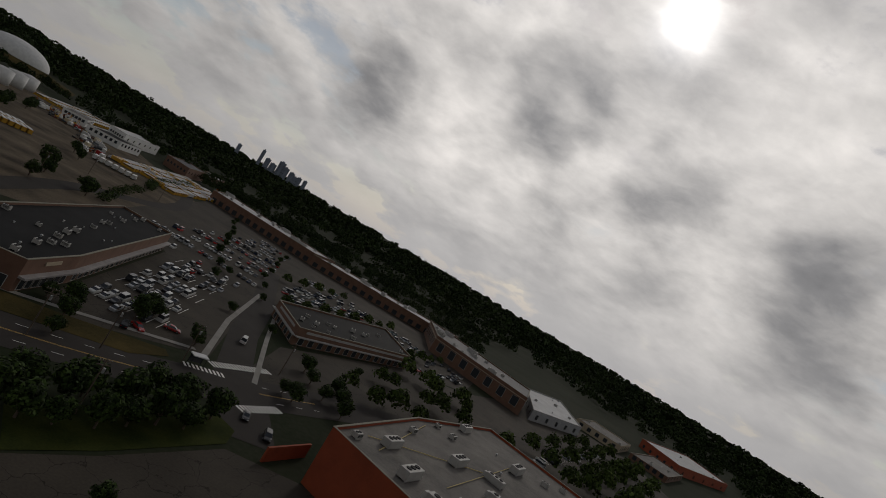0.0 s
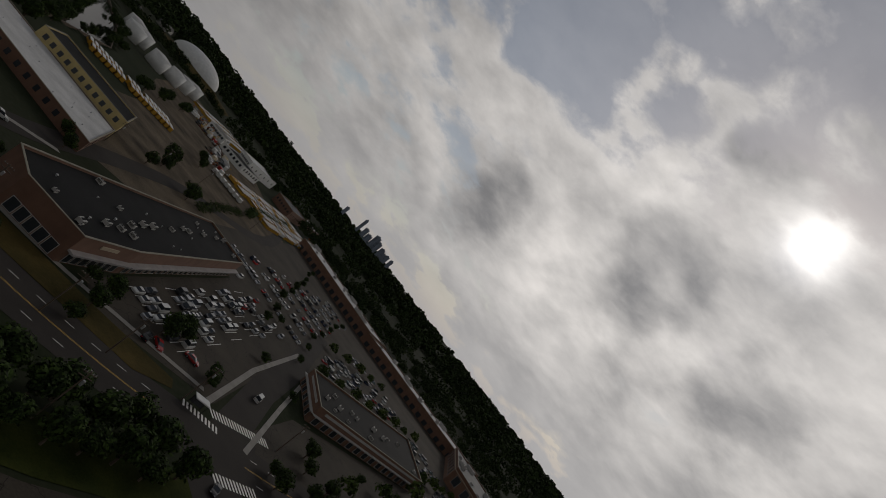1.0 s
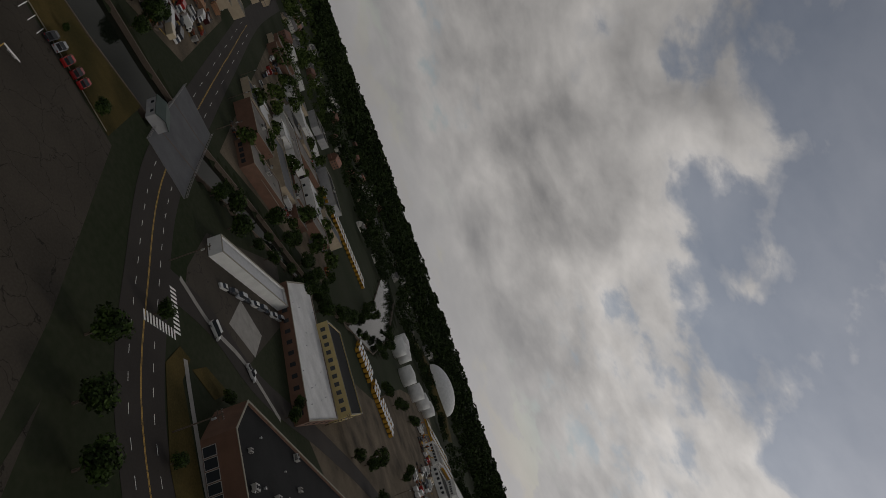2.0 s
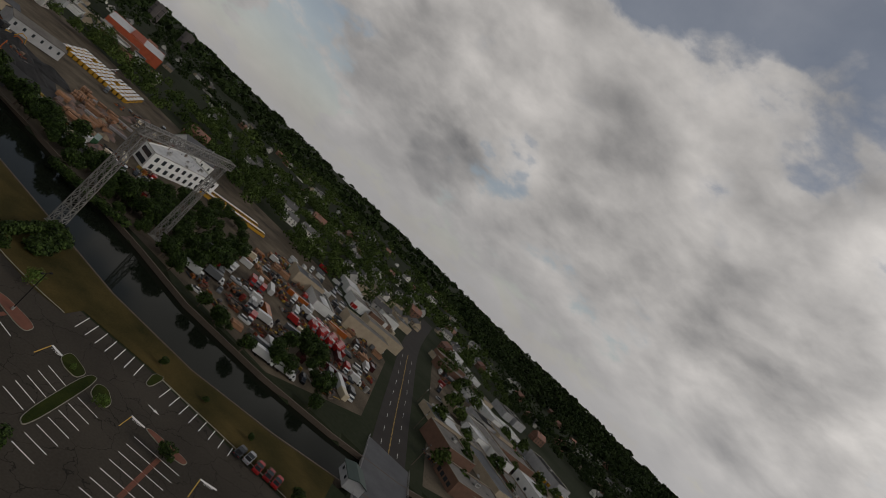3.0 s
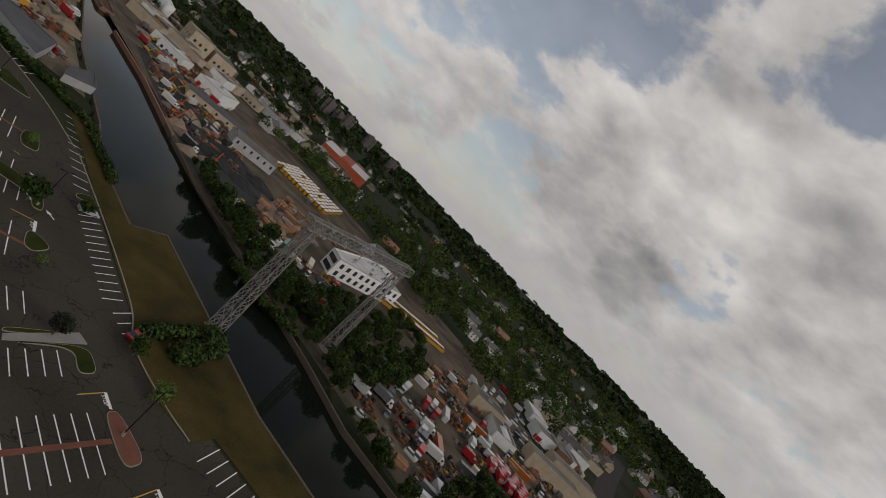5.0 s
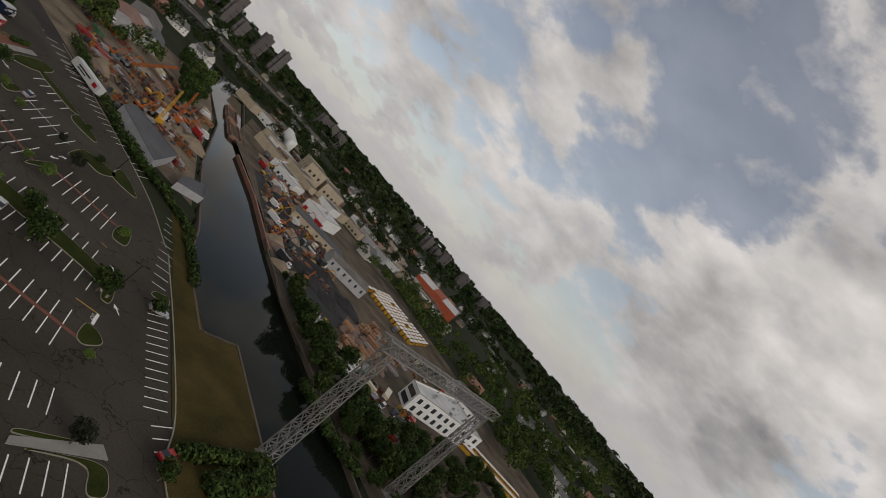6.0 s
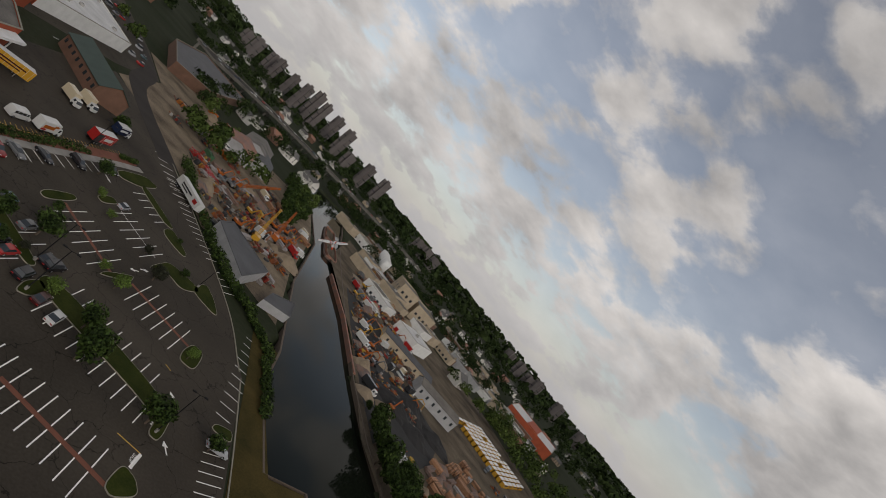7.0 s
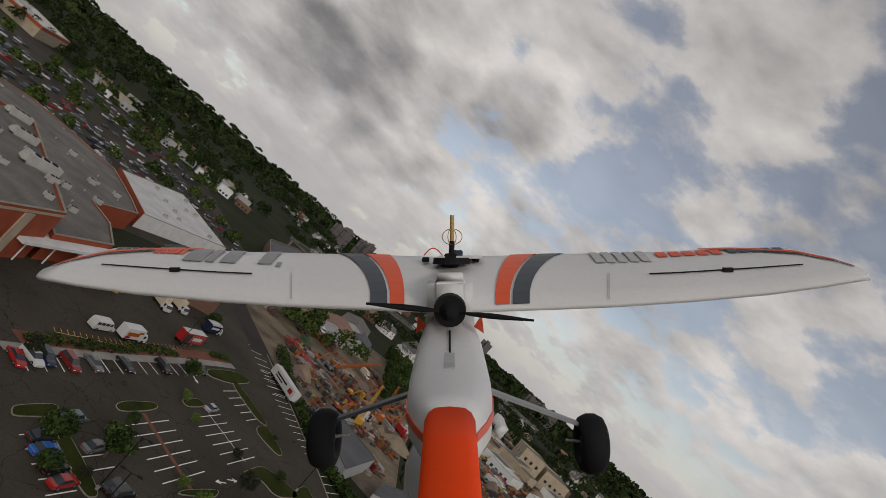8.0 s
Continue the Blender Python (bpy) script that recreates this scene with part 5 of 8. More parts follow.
def car(x, y, ang, kind="sedan", colour="grey", where="parked in a painted stall", z=0.03, far=False):
    m = pose(x, y, z, 0, 0, ang)
    key = (kind, far)
    if key in CARS:
        o = copy_thing(CARS[key], m)
    else:
        Lc, Wc, hb, hr, (g0, g1), (r0, r1) = SHAPES[kind]
        o = thing("car", "car", "car", m)
        bm = bmesh.new()
        secs = []
        for x_, zt, ww in ((-Lc / 2, hb * 0.82, 0.86), (-Lc / 2 + 0.12, hb * 0.96, 0.95), (-Lc * 0.3, hb, 1), (Lc * 0.2, hb, 1), (Lc * 0.36, hb * 0.93, 0.98), (Lc / 2 - 0.15, hb * 0.78, 0.92), (Lc / 2, hb * 0.6, 0.8)):
            hw = Wc / 2 * ww
            lo = 0.1 if far else 0.28
            secs.append([(x_, -hw, lo), (x_, hw, lo), (x_, hw, zt * 0.7), (x_, hw * 0.93, zt), (x_, -hw * 0.93, zt), (x_, -hw, zt * 0.7)])
        loft(bm, secs)
        shell = bm
        bm = bmesh.new()
        hw = Wc / 2
        v = [(g0, -hw * 0.9, hb - 0.02), (g1, -hw * 0.88, hb - 0.02), (g1, hw * 0.88, hb - 0.02), (g0, hw * 0.9, hb - 0.02)]
        u = [(r0, -hw * 0.72, hr - 0.06), (r1, -hw * 0.7, hr - 0.06), (r1, hw * 0.7, hr - 0.06), (r0, hw * 0.72, hr - 0.06)]
        loft(bm, [v, u])
        glass = bm
        bm = shell if far else bmesh.new()
        u2 = [(a * 1.0, b2 * 1.04, hr - 0.07) for a, b2, _ in u]
        u3 = [(a * 0.96 + 0.0, b2 * 0.94, hr) for a, b2, _ in u]
        loft(bm, [u2, u3])
        if far:
            bpy.data.objects.remove(o)
            o = joined("car", [(shell, M["carpaint"]), (glass, M["glass"])])
            o.matrix_basis = m
        else:
            part("window_glass", glass, M["glass"], o)
            part("roof", bm, M["carpaint"], o)
            part("body", shell, M["carpaint"], o)
        if kind == "pickup" and not far:
            bm = bmesh.new()
            box(bm, (-1.75, 0, hb - 0.02), (1.7, 1.5, 0.04))
            part("bed", bm, M["dark"], o)
        for sx in (-1, 1):
            if far:
                continue
            for sy in (-1, 1):
                wheel(o, sx * Lc * 0.3, sy * (Wc / 2 - 0.1))
                bm = bmesh.new()
                box(bm, (sx * (Lc / 2 - (0.1 if sx > 0 else 0.03)), sy * Wc * 0.33, hb * 0.58), (0.12, 0.4, 0.14))
                part("headlight" if sx > 0 else "taillight", bm, M["lamp_clear" if sx > 0 else "lamp_red"], o)
        CARS[key] = o
    tint = COLOURS[colour]
    o.color = (*tint, 1)
    for c in o.children:
        if c.name.split(".")[0] in ("body", "roof"):
            c.color = (*tint, 1)
    names = {"darkred": "dark red", "navy": "navy blue", "dark": "dark grey", "teal": "grey-teal"}
    word = {"sedan": "saloon car", "suv": "tall estate car", "van": "passenger van", "pickup": "pickup truck"}[kind]
    return tagged(o, f"{names.get(colour, colour)} {word} {where}", "car" if kind != "pickup" else "pickup", "parked cars")


def van_body(L_, W_, H_, cab=2.0):
    """The pieces of a box truck: name, mesh and material."""
    cargo = bmesh.new()
    box(cargo, (-cab / 2, 0, 0.75), (L_ - cab, W_, H_ - 0.75))
    bmesh.ops.bevel(cargo, geom=cargo.edges[:], offset=0.05, segments=1, affect="EDGES")
    x0, x1 = L_ / 2 - cab, L_ / 2
    hw = W_ / 2 * 0.95
    front = bmesh.new()
    loft(front, [[(x0 + 0.02, -hw, 0.4), (x1, -hw, 0.4), (x1, hw, 0.4), (x0 + 0.02, hw, 0.4)], [(x0 + 0.02, -hw, 1.3), (x1, -hw, 1.3), (x1, hw, 1.3), (x0 + 0.02, hw, 1.3)], [(x0 + 0.02, -hw * 0.95, 2.3), (x1 - 0.7, -hw * 0.9, 2.3), (x1 - 0.7, hw * 0.9, 2.3), (x0 + 0.02, hw * 0.95, 2.3)]])
    pane = bmesh.new()
    loft(pane, [[(x0 + 0.5, -hw * 1.005, 1.35), (x1 + 0.01, -hw * 0.98, 1.35), (x1 + 0.01, hw * 0.98, 1.35), (x0 + 0.5, hw * 1.005, 1.35)], [(x0 + 0.5, -hw * 0.98, 2.05), (x1 - 0.5, -hw * 0.92, 2.05), (x1 - 0.5, hw * 0.92, 2.05), (x0 + 0.5, hw * 0.98, 2.05)]])
    under = bmesh.new()
    box(under, (-0.2, 0, 0.45), (L_ - 0.6, W_ * 0.7, 0.3))
    for sx in (-0.3, 0.34):
        for sy in (-1, 1):
            tube(under, (sx * L_, sy * (W_ / 2 - 0.3), 0.45), (sx * L_, sy * W_ / 2, 0.45), 0.45, 0.45, 12)
    return (("cargo_box", cargo, "carpaint"), ("cab", front, "carpaint"), ("window_glass", pane, "glass"), ("chassis", under, "dark"))


TRUCKS = {}


def truck(x, y, ang, box_colour="white", cab_colour="white", L_=7.5, label="", z=0.03, near=False):
    key = (box_colour, cab_colour, L_, near)
    m = pose(x, y, z, 0, 0, ang)
    if key in TRUCKS:
        o = copy_thing(TRUCKS[key], m)
    elif near:
        o = thing("box_truck", "truck", "truck", m)
        for nm, bm, mat in van_body(L_, 2.4, 3.3):
            part(nm, bm, M[mat], o).color = (*COLOURS[cab_colour if nm == "cab" else box_colour], 1)
        TRUCKS[key] = o
    else:
        o = joined("box_truck", [(bm, M["white_wall" if nm == "cab" and cab_colour == "white" else mat]) for nm, bm, mat in van_body(L_, 2.4, 3.3)])
        o.matrix_basis = m
        TRUCKS[key] = o
    if not near:
        o.color = (*COLOURS[box_colour], 1)
    return tagged(o, label or f"{box_colour} box truck with a {cab_colour} cab in the yard", "truck")


def side_marks(o, marks, half):
    """Plain coloured panels on both sides of a cargo box: place along it, height, length, rise and colour."""
    for x, z, w, h, colour in marks:
        for s in (-1, 1):
            bm = bmesh.new()
            box(bm, (x, s * half, z - h / 2), (w, 0.03, h))
            part("side_panel", bm, M["carpaint"], o).color = (*COLOURS[colour], 1)


def passenger_van(x, y, ang):
    """A white window van with a raised roof."""
    o = thing("passenger_van", "white passenger van with dark side windows on the service road", "van", pose(x, y, 0.03, 0, 0, ang))
    white = (*COLOURS["white"], 1)
    prof = [(-2.95, 0.35), (-3.0, 1.2), (-2.85, 2.35), (-2.6, 2.5), (1.1, 2.5), (1.4, 2.35), (2.15, 1.35), (2.85, 1.1), (3.0, 0.8), (2.95, 0.35)]
    bm = bmesh.new()
    loft(bm, [[(px, yy, pz if pz < 2 else 2 + (pz - 2) * k) for px, pz in prof] for yy, k in ((-1.02, 0.5), (-0.9, 0.9), (-0.7, 1.0), (0.7, 1.0), (0.9, 0.9), (1.02, 0.5))])
    bmesh.ops.recalc_face_normals(bm, faces=bm.faces[:])
    part("body", bm, M["carpaint"], o).color = white
    for s in (-1, 1):
        for px, w in ((-2.25, 0.95), (-1.1, 1.05), (0.1, 1.05), (1.2, 0.7)):
            bm = bmesh.new()
            box(bm, (px, s * 1.0, 1.45), (w, 0.08, 0.62))
            part("side_window", bm, M["glass"], o)
        for px in (-1.9, 1.9):
            wheel(o, px, s * 0.95, 0.36, 0.24)
    bm = bmesh.new()
    loft(bm, [[(1.46, -0.86, 2.26), (1.46, 0.86, 2.26), (1.40, 0.86, 2.20), (1.40, -0.86, 2.20)], [(2.14, -0.94, 1.42), (2.14, 0.94, 1.42), (2.06, 0.94, 1.38), (2.06, -0.94, 1.38)]])
    bmesh.ops.recalc_face_normals(bm, faces=bm.faces[:])
    part("windscreen", bm, M["glass"], o)
    bm = bmesh.new()
    box(bm, (0, 0, 2.48), (2.2, 1.2, 0.12), 0, 0.9)
    part("roof_pod", bm, M["carpaint"], o).color = white
    return o


def semitrailer(x, y, ang, colour="white", L_=14.0, label="white semitrailer parked along the lane", marks=()):
    o = thing("semitrailer", label, "trailer", pose(x, y, 0.03, 0, 0, ang))
    bm = bmesh.new()
    box(bm, (0, 0, 1.15), (L_, 2.6, 2.8))
    bmesh.ops.bevel(bm, geom=bm.edges[:], offset=0.05, segments=1, affect="EDGES")
    part("box", bm, M["carpaint"], o).color = (*COLOURS[colour], 1)
    bm = bmesh.new()
    box(bm, (0, 0, 3.955), (L_ - 0.1, 2.5, 0.04))
    part("roof_skin", bm, M["roof_white"], o, "pale roof skin")
    side_marks(o, marks, 1.33)
    for s in (-1, 1):
        for k in range(int(L_ / 1.2)):
            bm = bmesh.new()
            box(bm, (-L_ / 2 + 0.6 + k * 1.2, s * 1.31, 1.2), (0.06, 0.04, 2.65))
            part("rib", bm, M["unit"], o)
    bm = bmesh.new()
    box(bm, (0, 0, 0.9), (L_ - 0.5, 1.0, 0.25))
    part("chassis", bm, M["dark"], o)
    for xx in (-L_ / 2 + 1.4, -L_ / 2 + 2.6):
        for s in (-1, 1):
            wheel(o, xx, s * 1.1, 0.5, 0.4)
    for s in (-1, 1):
        bm = bmesh.new()
        box(bm, (L_ / 2 - 3, s * 0.8, 0), (0.15, 0.15, 1.0))
        part("landing_leg", bm, M["steel"], o)
    return o


car(-69.0, -149.2, 131, 'sedan', 'red')
car(-70.5, -152.1, 143, 'suv', 'white')
car(-72.0, -154.3, 135, 'suv', 'navy')
car(-75.5, -157.5, 139, 'suv', 'darkred')
car(-78.7, -162.6, 140, 'sedan', 'grey')
car(-83.7, -169.9, 142, 'sedan', 'black')
car(-90.7, -179.9, 137, 'suv', 'black')
car(-99.2, -192.4, 133, 'sedan', 'black')
car(-80.8, -142.5, -121, 'suv', 'teal')
car(-78.6, -134.4, -127, 'sedan', 'dark')
car(-79.9, -132.0, -129, 'sedan', 'blue')
car(-82.0, -129.6, -126, 'sedan', 'black')
car(-83.9, -127.8, -126, 'sedan', 'red')
car(-85.4, -138.8, -121, 'sedan', 'grey')
car(-103.8, -175.9, -122, 'sedan', 'silver')
car(-91.5, -131.8, -129, 'suv', 'black')
car(-93.5, -118.5, -115, 'sedan', 'white')
car(-90.8, -121.1, -116, 'sedan', 'maroon')
car(-87.2, -124.5, -116, 'suv', 'black')
car(-126.2, -109.5, 170, 'suv', 'silver')
car(-90.0, -132.6, -115, 'sedan', 'black')
car(-125.2, -2.1, 178, 'pickup', 'dark')
car(-126.2, 0.3, 179, 'pickup', 'silver')
car(-126.0, 3.2, -179, 'pickup', 'red')
car(-126.9, 6.0, -179, 'pickup', 'darkred')
car(-127.1, 8.4, 179, 'pickup', 'red')
car(-117.5, -71.2, -160, 'sedan', 'red')
car(-56.2, 106.4, 121, 'suv', 'black')
car(-55.0, 110.1, -24, 'sedan', 'red')
car(-53.4, 122.8, 31, 'sedan', 'red')
car(-44.8, 150, 110, "van", "white", "driving on the side street", 0.07)
car(-16.4, 101.8, -66, "sedan", "black", "waiting at the street corner", 0.07)
car(-8.9, 99, -66, "suv", "black", "waiting at the street corner", 0.07)
car(-118, 72, 70, "van", "white", "standing on the back street", 0.07)
car(-124, 92, 75, "pickup", "white", "standing on the back street", 0.07)
for k in range(9):
    car(-139 - k * 3.9, 71 + k * 4.2, -45, ("sedan", "suv", "van")[k % 3], ("white", "black", "silver", "dark", "white", "grey", "black", "white", "white")[k], "parked at the small shop", 0.05, True)
passenger_van(-75.8, -178.9, -128)
side_marks(truck(-81.8, -183.3, -128, "white", "white", 7.6, "white delivery truck with orange panels on its side", near=True), ((-1.4, 2.0, 3.6, 0.9, "orange"), (-2.6, 1.2, 1.6, 0.5, "red"), (0.6, 2.6, 1.4, 0.5, "orange")), 1.22)
lorry = truck(-100.2, -224, -128, "navy", "white", 7.6, "blue box truck with a white roof", near=True)
side_marks(lorry, ((-1.0, 2.1, 3.8, 0.7, "white"), (-1.0, 3.1, 5.2, 0.3, "white")), 1.22)
bm = bmesh.new()
box(bm, (-1.0, 0, 3.3), (5.5, 2.34, 0.05))
part("roof_skin", bm, M["roof_white"], lorry, "white roof skin")
truck(-84.2, -216.3, 134, "cream", "white", 6.6, "cream box truck parked by the brick hall", near=True)
truck(-88.7, -223.8, 139, "cream", "white", 6.4, "cream box truck parked by the brick hall", near=True)
semitrailer(-94, -202.4, -128, "red", 8.5, "red and black trailer parked behind the hedge", ((-2.9, 2.4, 2.2, 2.6, "dark"), (1.2, 2.5, 3.6, 0.9, "white")))
semitrailer(-68, -199, -160, "yellow", 12.0, "yellow trailer parked at the loading dock", ((0.5, 2.9, 7.0, 0.35, "maroon"), (0.5, 2.2, 5.0, 0.3, "maroon"), (-4.6, 2.6, 1.5, 1.4, "red")))
semitrailer(-126.0, -219, 115, "white", 15.0, marks=((-1.0, 2.9, 7.0, 0.5, "dark"), (-2.0, 2.1, 4.6, 0.4, "dark"), (5.2, 2.7, 2.0, 1.3, "red")))

# cars of the far lot, row by row
rr = random.Random(11)
for row in range(13):
    for k in range(24):
        t = k / 24
        p = Vector((-68 - row * 3.0, 122 + row * 23)) + Vector((-22 - row * 9.0, -2.0 - row * 0.8)).normalized() * (k * 2.75)
        if not inside(p, FAR_LOT) or not inside(p, inset(FAR_LOT, 5)) or rr.random() > (0.8 if row > 4 else 0.25):
            continue
        car(p.x, p.y, 105 + rr.choice((0, 180)), rr.choice(("sedan", "sedan", "suv", "suv", "van")), rr.choice(("white", "white", "silver", "silver", "grey", "black", "dark", "red", "navy")), "parked in the crowded far lot", 0.03, True)
for k in range(9):
    tree(-95 - k * 14 + rr.uniform(-3, 3), 205 + k * 26 + rr.uniform(-3, 3), 3.2)
for k in range(7):
    tree(-75 - k * 11 + rr.uniform(-3, 3), 215 + k * 27 + rr.uniform(-3, 3), 3.0)
# far lot behind the stores
CAR_MIX = []


def far_car(x, y, ang, z=0.03):
    CAR_MIX.append((rr.choice((0, 0, 1, 1, 2)), pose(x, y, z, 0, 0, ang)))


def car_pieces(kind):
    """Body and glass of a far car."""
    Lc, Wc, hb, hr, (g0, g1), (r0, r1) = SHAPES[kind]
    hw = Wc / 2
    shell, pane, top = bmesh.new(), bmesh.new(), bmesh.new()
    loft(shell, [[(x_, -hw * w, 0.1), (x_, hw * w, 0.1), (x_, hw * w, z_ * 0.7), (x_, hw * 0.93 * w, z_), (x_, -hw * 0.93 * w, z_), (x_, -hw * w, z_ * 0.7)] for x_, z_, w in ((-Lc / 2, hb * 0.85, 0.9), (-Lc * 0.4, hb, 1), (Lc * 0.3, hb * 0.95, 1), (Lc / 2, hb * 0.65, 0.85))])
    rows = [[(g0, -hw * 0.9, hb - 0.02), (g1, -hw * 0.88, hb - 0.02), (g1, hw * 0.88, hb - 0.02), (g0, hw * 0.9, hb - 0.02)], [(r0, -hw * 0.72, hr), (r1, -hw * 0.7, hr), (r1, hw * 0.7, hr), (r0, hw * 0.72, hr)]]
    loft(pane, rows)
    return [(shell, M["car_mix"]), (pane, M["glass"])]


M["car_mix"] = island_paint("mixed_car_paint", [COLOURS[c] for c in ("white", "white", "silver", "grey", "black", "dark", "dark", "red", "navy", "silver", "teal", "white")], 0.3, 0.4)
STORES = (P_MAIN, P2, P_WHITE)
ax_u, ax_v = Vector((0.80, -0.60)), Vector((0.60, 0.80))
for row in range(-12, 22):
    for k in range(90):
        p = Vector((-110, -345)) + ax_v * row * 9.5 - ax_u * 20 + ax_u * k * 2.9
        if row % 2:
            p = p + ax_v * -3.2
        if not inside(p, inset(REAR_LOT, 5)) or any(inside(p, inset(q, -9)) for q in STORES):
            continue
        if k % 17 in (0, 16):
            if k % 17 == 0 and row % 2 == 0 and rr.random() < 0.7:
                far_tree(p.x, p.y, rr.uniform(3.0, 4.8))
            continue
        if k % 34 > 16 and row % 4 == 0 and k % 5 == 0:
            far_tree(p.x, p.y, rr.uniform(2.6, 4.2))
            continue
        if rr.random() < 0.24:
            far_car(p.x, p.y, 53 + rr.choice((0, 180)))
P = [(86, -575), (84, -640), (170, -720), (200, -620)]
b, q = building("store_building", "pale store with an orange-red band along its front", P, 11, "tan_wall", "roof_white")
for e in range(4):
    band(b, q, e, 8.2, 2.4, 0.25, "orange_wall", "fascia")
scatter_units(P, 10.3, 8, (0, 2), 40, 1.4, 9, 41)
r8 = random.Random(81)
for k in range(26):
    x, y = -105 + (k % 9) * 19 + r8.uniform(-5, 5), -590 - (k // 9) * 48 + r8.uniform(-12, 12)
    w, d = r8.uniform(10, 18), r8.uniform(8, 13)
    wl, rf0 = r8.choice((("brick_wall", "roof_grey"), ("tan_wall", "roof_black"), ("white_wall", "roof_white"), ("grey_wall", "roof_slate")))
    P = [(x - w / 2, y - d / 2), (x + w / 2, y - d / 2 + 2), (x + w / 2 - 1, y + d / 2), (x - w / 2 - 1, y + d / 2 - 2)]
    if x < 75 or y > -560:
        b, q = building("shop_building", f"small {wl.split('_')[0]} walled shop in a street row", P, r8.uniform(4.5, 9), wl, rf0, parapet=0.4)
        for e in (2, 3):
            facade(b, q, e, 3, 1.8, 1.8, 1.0)
    far_tree(x + w, y + r8.uniform(-8, 8), r8.uniform(3, 5))
FACTORY = [(-15, 372), (54, 334), (57, 385), (-34, 452)]
WHITE_STORE = [(61, 342), (58, 440), (92, 497), (101, 402)]
b, q = building("store_building", "long brown brick factory store with tall gridded windows", FACTORY, 12, "brick_wall", "roof_slate")
for e in range(4):
    far_end = (Vector(q[e]) - Vector(q[(e + 1) % 4])).length < 60
    facade(b, q, e, 4 if far_end else 7, 5.0, 5.6, 3.2, framed=True)
    band(b, q, e, 9.6, 0.4, 0.18, "tan_wall", "cornice")
scatter_units(FACTORY, 11.3, 16, (0, 1, 2), 60, 1.1, 7, 47)
for row in range(-3, 16):
    for k in range(-6, 60):
        p = Vector((-95, 300)) + Vector((0.97, -0.22)) * k * 2.9 + Vector((-0.22, -0.97)) * (row - 8) * -8.6
        if inside(p, inset(FACTORY, -4)):
            continue
        if not inside(p, inset(LOT_EAST_SHOPS, 4)) or k % 14 in (0, 13):
            if inside(p, inset(LOT_EAST_SHOPS, 3)) and k % 14 == 0 and row % 2:
                far_tree(p.x, p.y, rr.uniform(2.2, 3.4))
            continue
        if rr.random() < 0.34:
            far_car(p.x, p.y, 77 + rr.choice((0, 180)))
for x, y, r in ((-25.5, 159.5, 4), (-13, 158, 4.5), (-49.6, 210, 3), (-4, 139, 4), (-20, 152, 4), (-8, 148, 4.5)):
    tree(x, y, r)
for k, (x, y) in enumerate(((-71.9, 135), (-69, 130), (-64, 112), (-59, 118), (-73, 140), (-76, 150), (-66, 121))):
    car(x, y, 105 + 180 * (k % 2), ("sedan", "suv")[k % 2], ("white", "black", "silver", "dark")[k % 4], "parked in the shop lot", 0.03, True)
for k in range(16):
    far_tree(-14 + k * 3.0 + rr.uniform(-4, 4), 172 + (k * 37) % 110 + rr.uniform(-5, 5), rr.uniform(3, 4.6))
# cars in the painted stalls behind the long shop
for k in range(5):
    for side in (0, 1):
        a0 = Vector((-55 - k * 7.2, 118 + k * 20)) + Vector((-0.3, 1.0)) * 5.2 * side
        for i in range(7):
            if rr.random() < 0.62:
                p = a0 + Vector((-19, -6.5)) * (i + 0.5) / 7 + Vector((-0.7, 2.45))
                car(p.x, p.y, 106 + rr.choice((0, 180)), rr.choice(("sedan", "suv", "van")), rr.choice(("white", "white", "silver", "grey", "black", "dark")), "parked in the shop lot", 0.03, True)
# lot and shops beyond the orange store
for k in range(5):
    a0 = Vector((52 + k * 13, 214 + k * 34))
    for j in range(11):
        p = a0 + Vector((14, 30)) * (j + 0.5) / 11
        if rr.random() < 0.45:
            car(p.x, p.y, -25 + rr.choice((0, 180)), rr.choice(("sedan", "suv", "van")), rr.choice(("white", "silver", "grey", "black", "dark", "white")), "parked beside the orange store", 0.03, True)
    for dx, dy, size in ((-6, 6, 4.2), (16, 30, 4.6), (24, 14, 4.6), (34, 22, 5), (40, 2, 4.6)):
        if not inside((a0.x + dx, a0.y + dy), inset(WHITE_STORE, -5)):
            far_tree(a0.x + dx, a0.y + dy, size)
for P, h, wl, rf0, lab in ((WHITE_STORE, 7, "grey_wall", "roof_white", "grey walled store with a white flat roof"), ([(192, 600), (216, 545), (312, 675), (285, 745)], 9, "orange_wall", "roof_white", "store with a red-edged white roof"), ([(150, 452), (178, 440), (214, 520), (190, 535)], 5, "brick_wall", "roof_grey", "low brick shop row with a grey roof"), ([(104, 455), (140, 445), (160, 500), (128, 515)], 6, "tan_wall", "roof_grey", "low tan shop with a grey flat roof")):
    b, q = building("store_building", lab, P, h, wl, rf0)
    for e in range(4):
        facade(b, q, e, 5, 3, 3, 1.5)
    scatter_units(P, h - 0.7, 6, (0, 1), 65, 1.2, 8, int(h) + int(P[0][0]))
# ---------------- river crossing ----------------


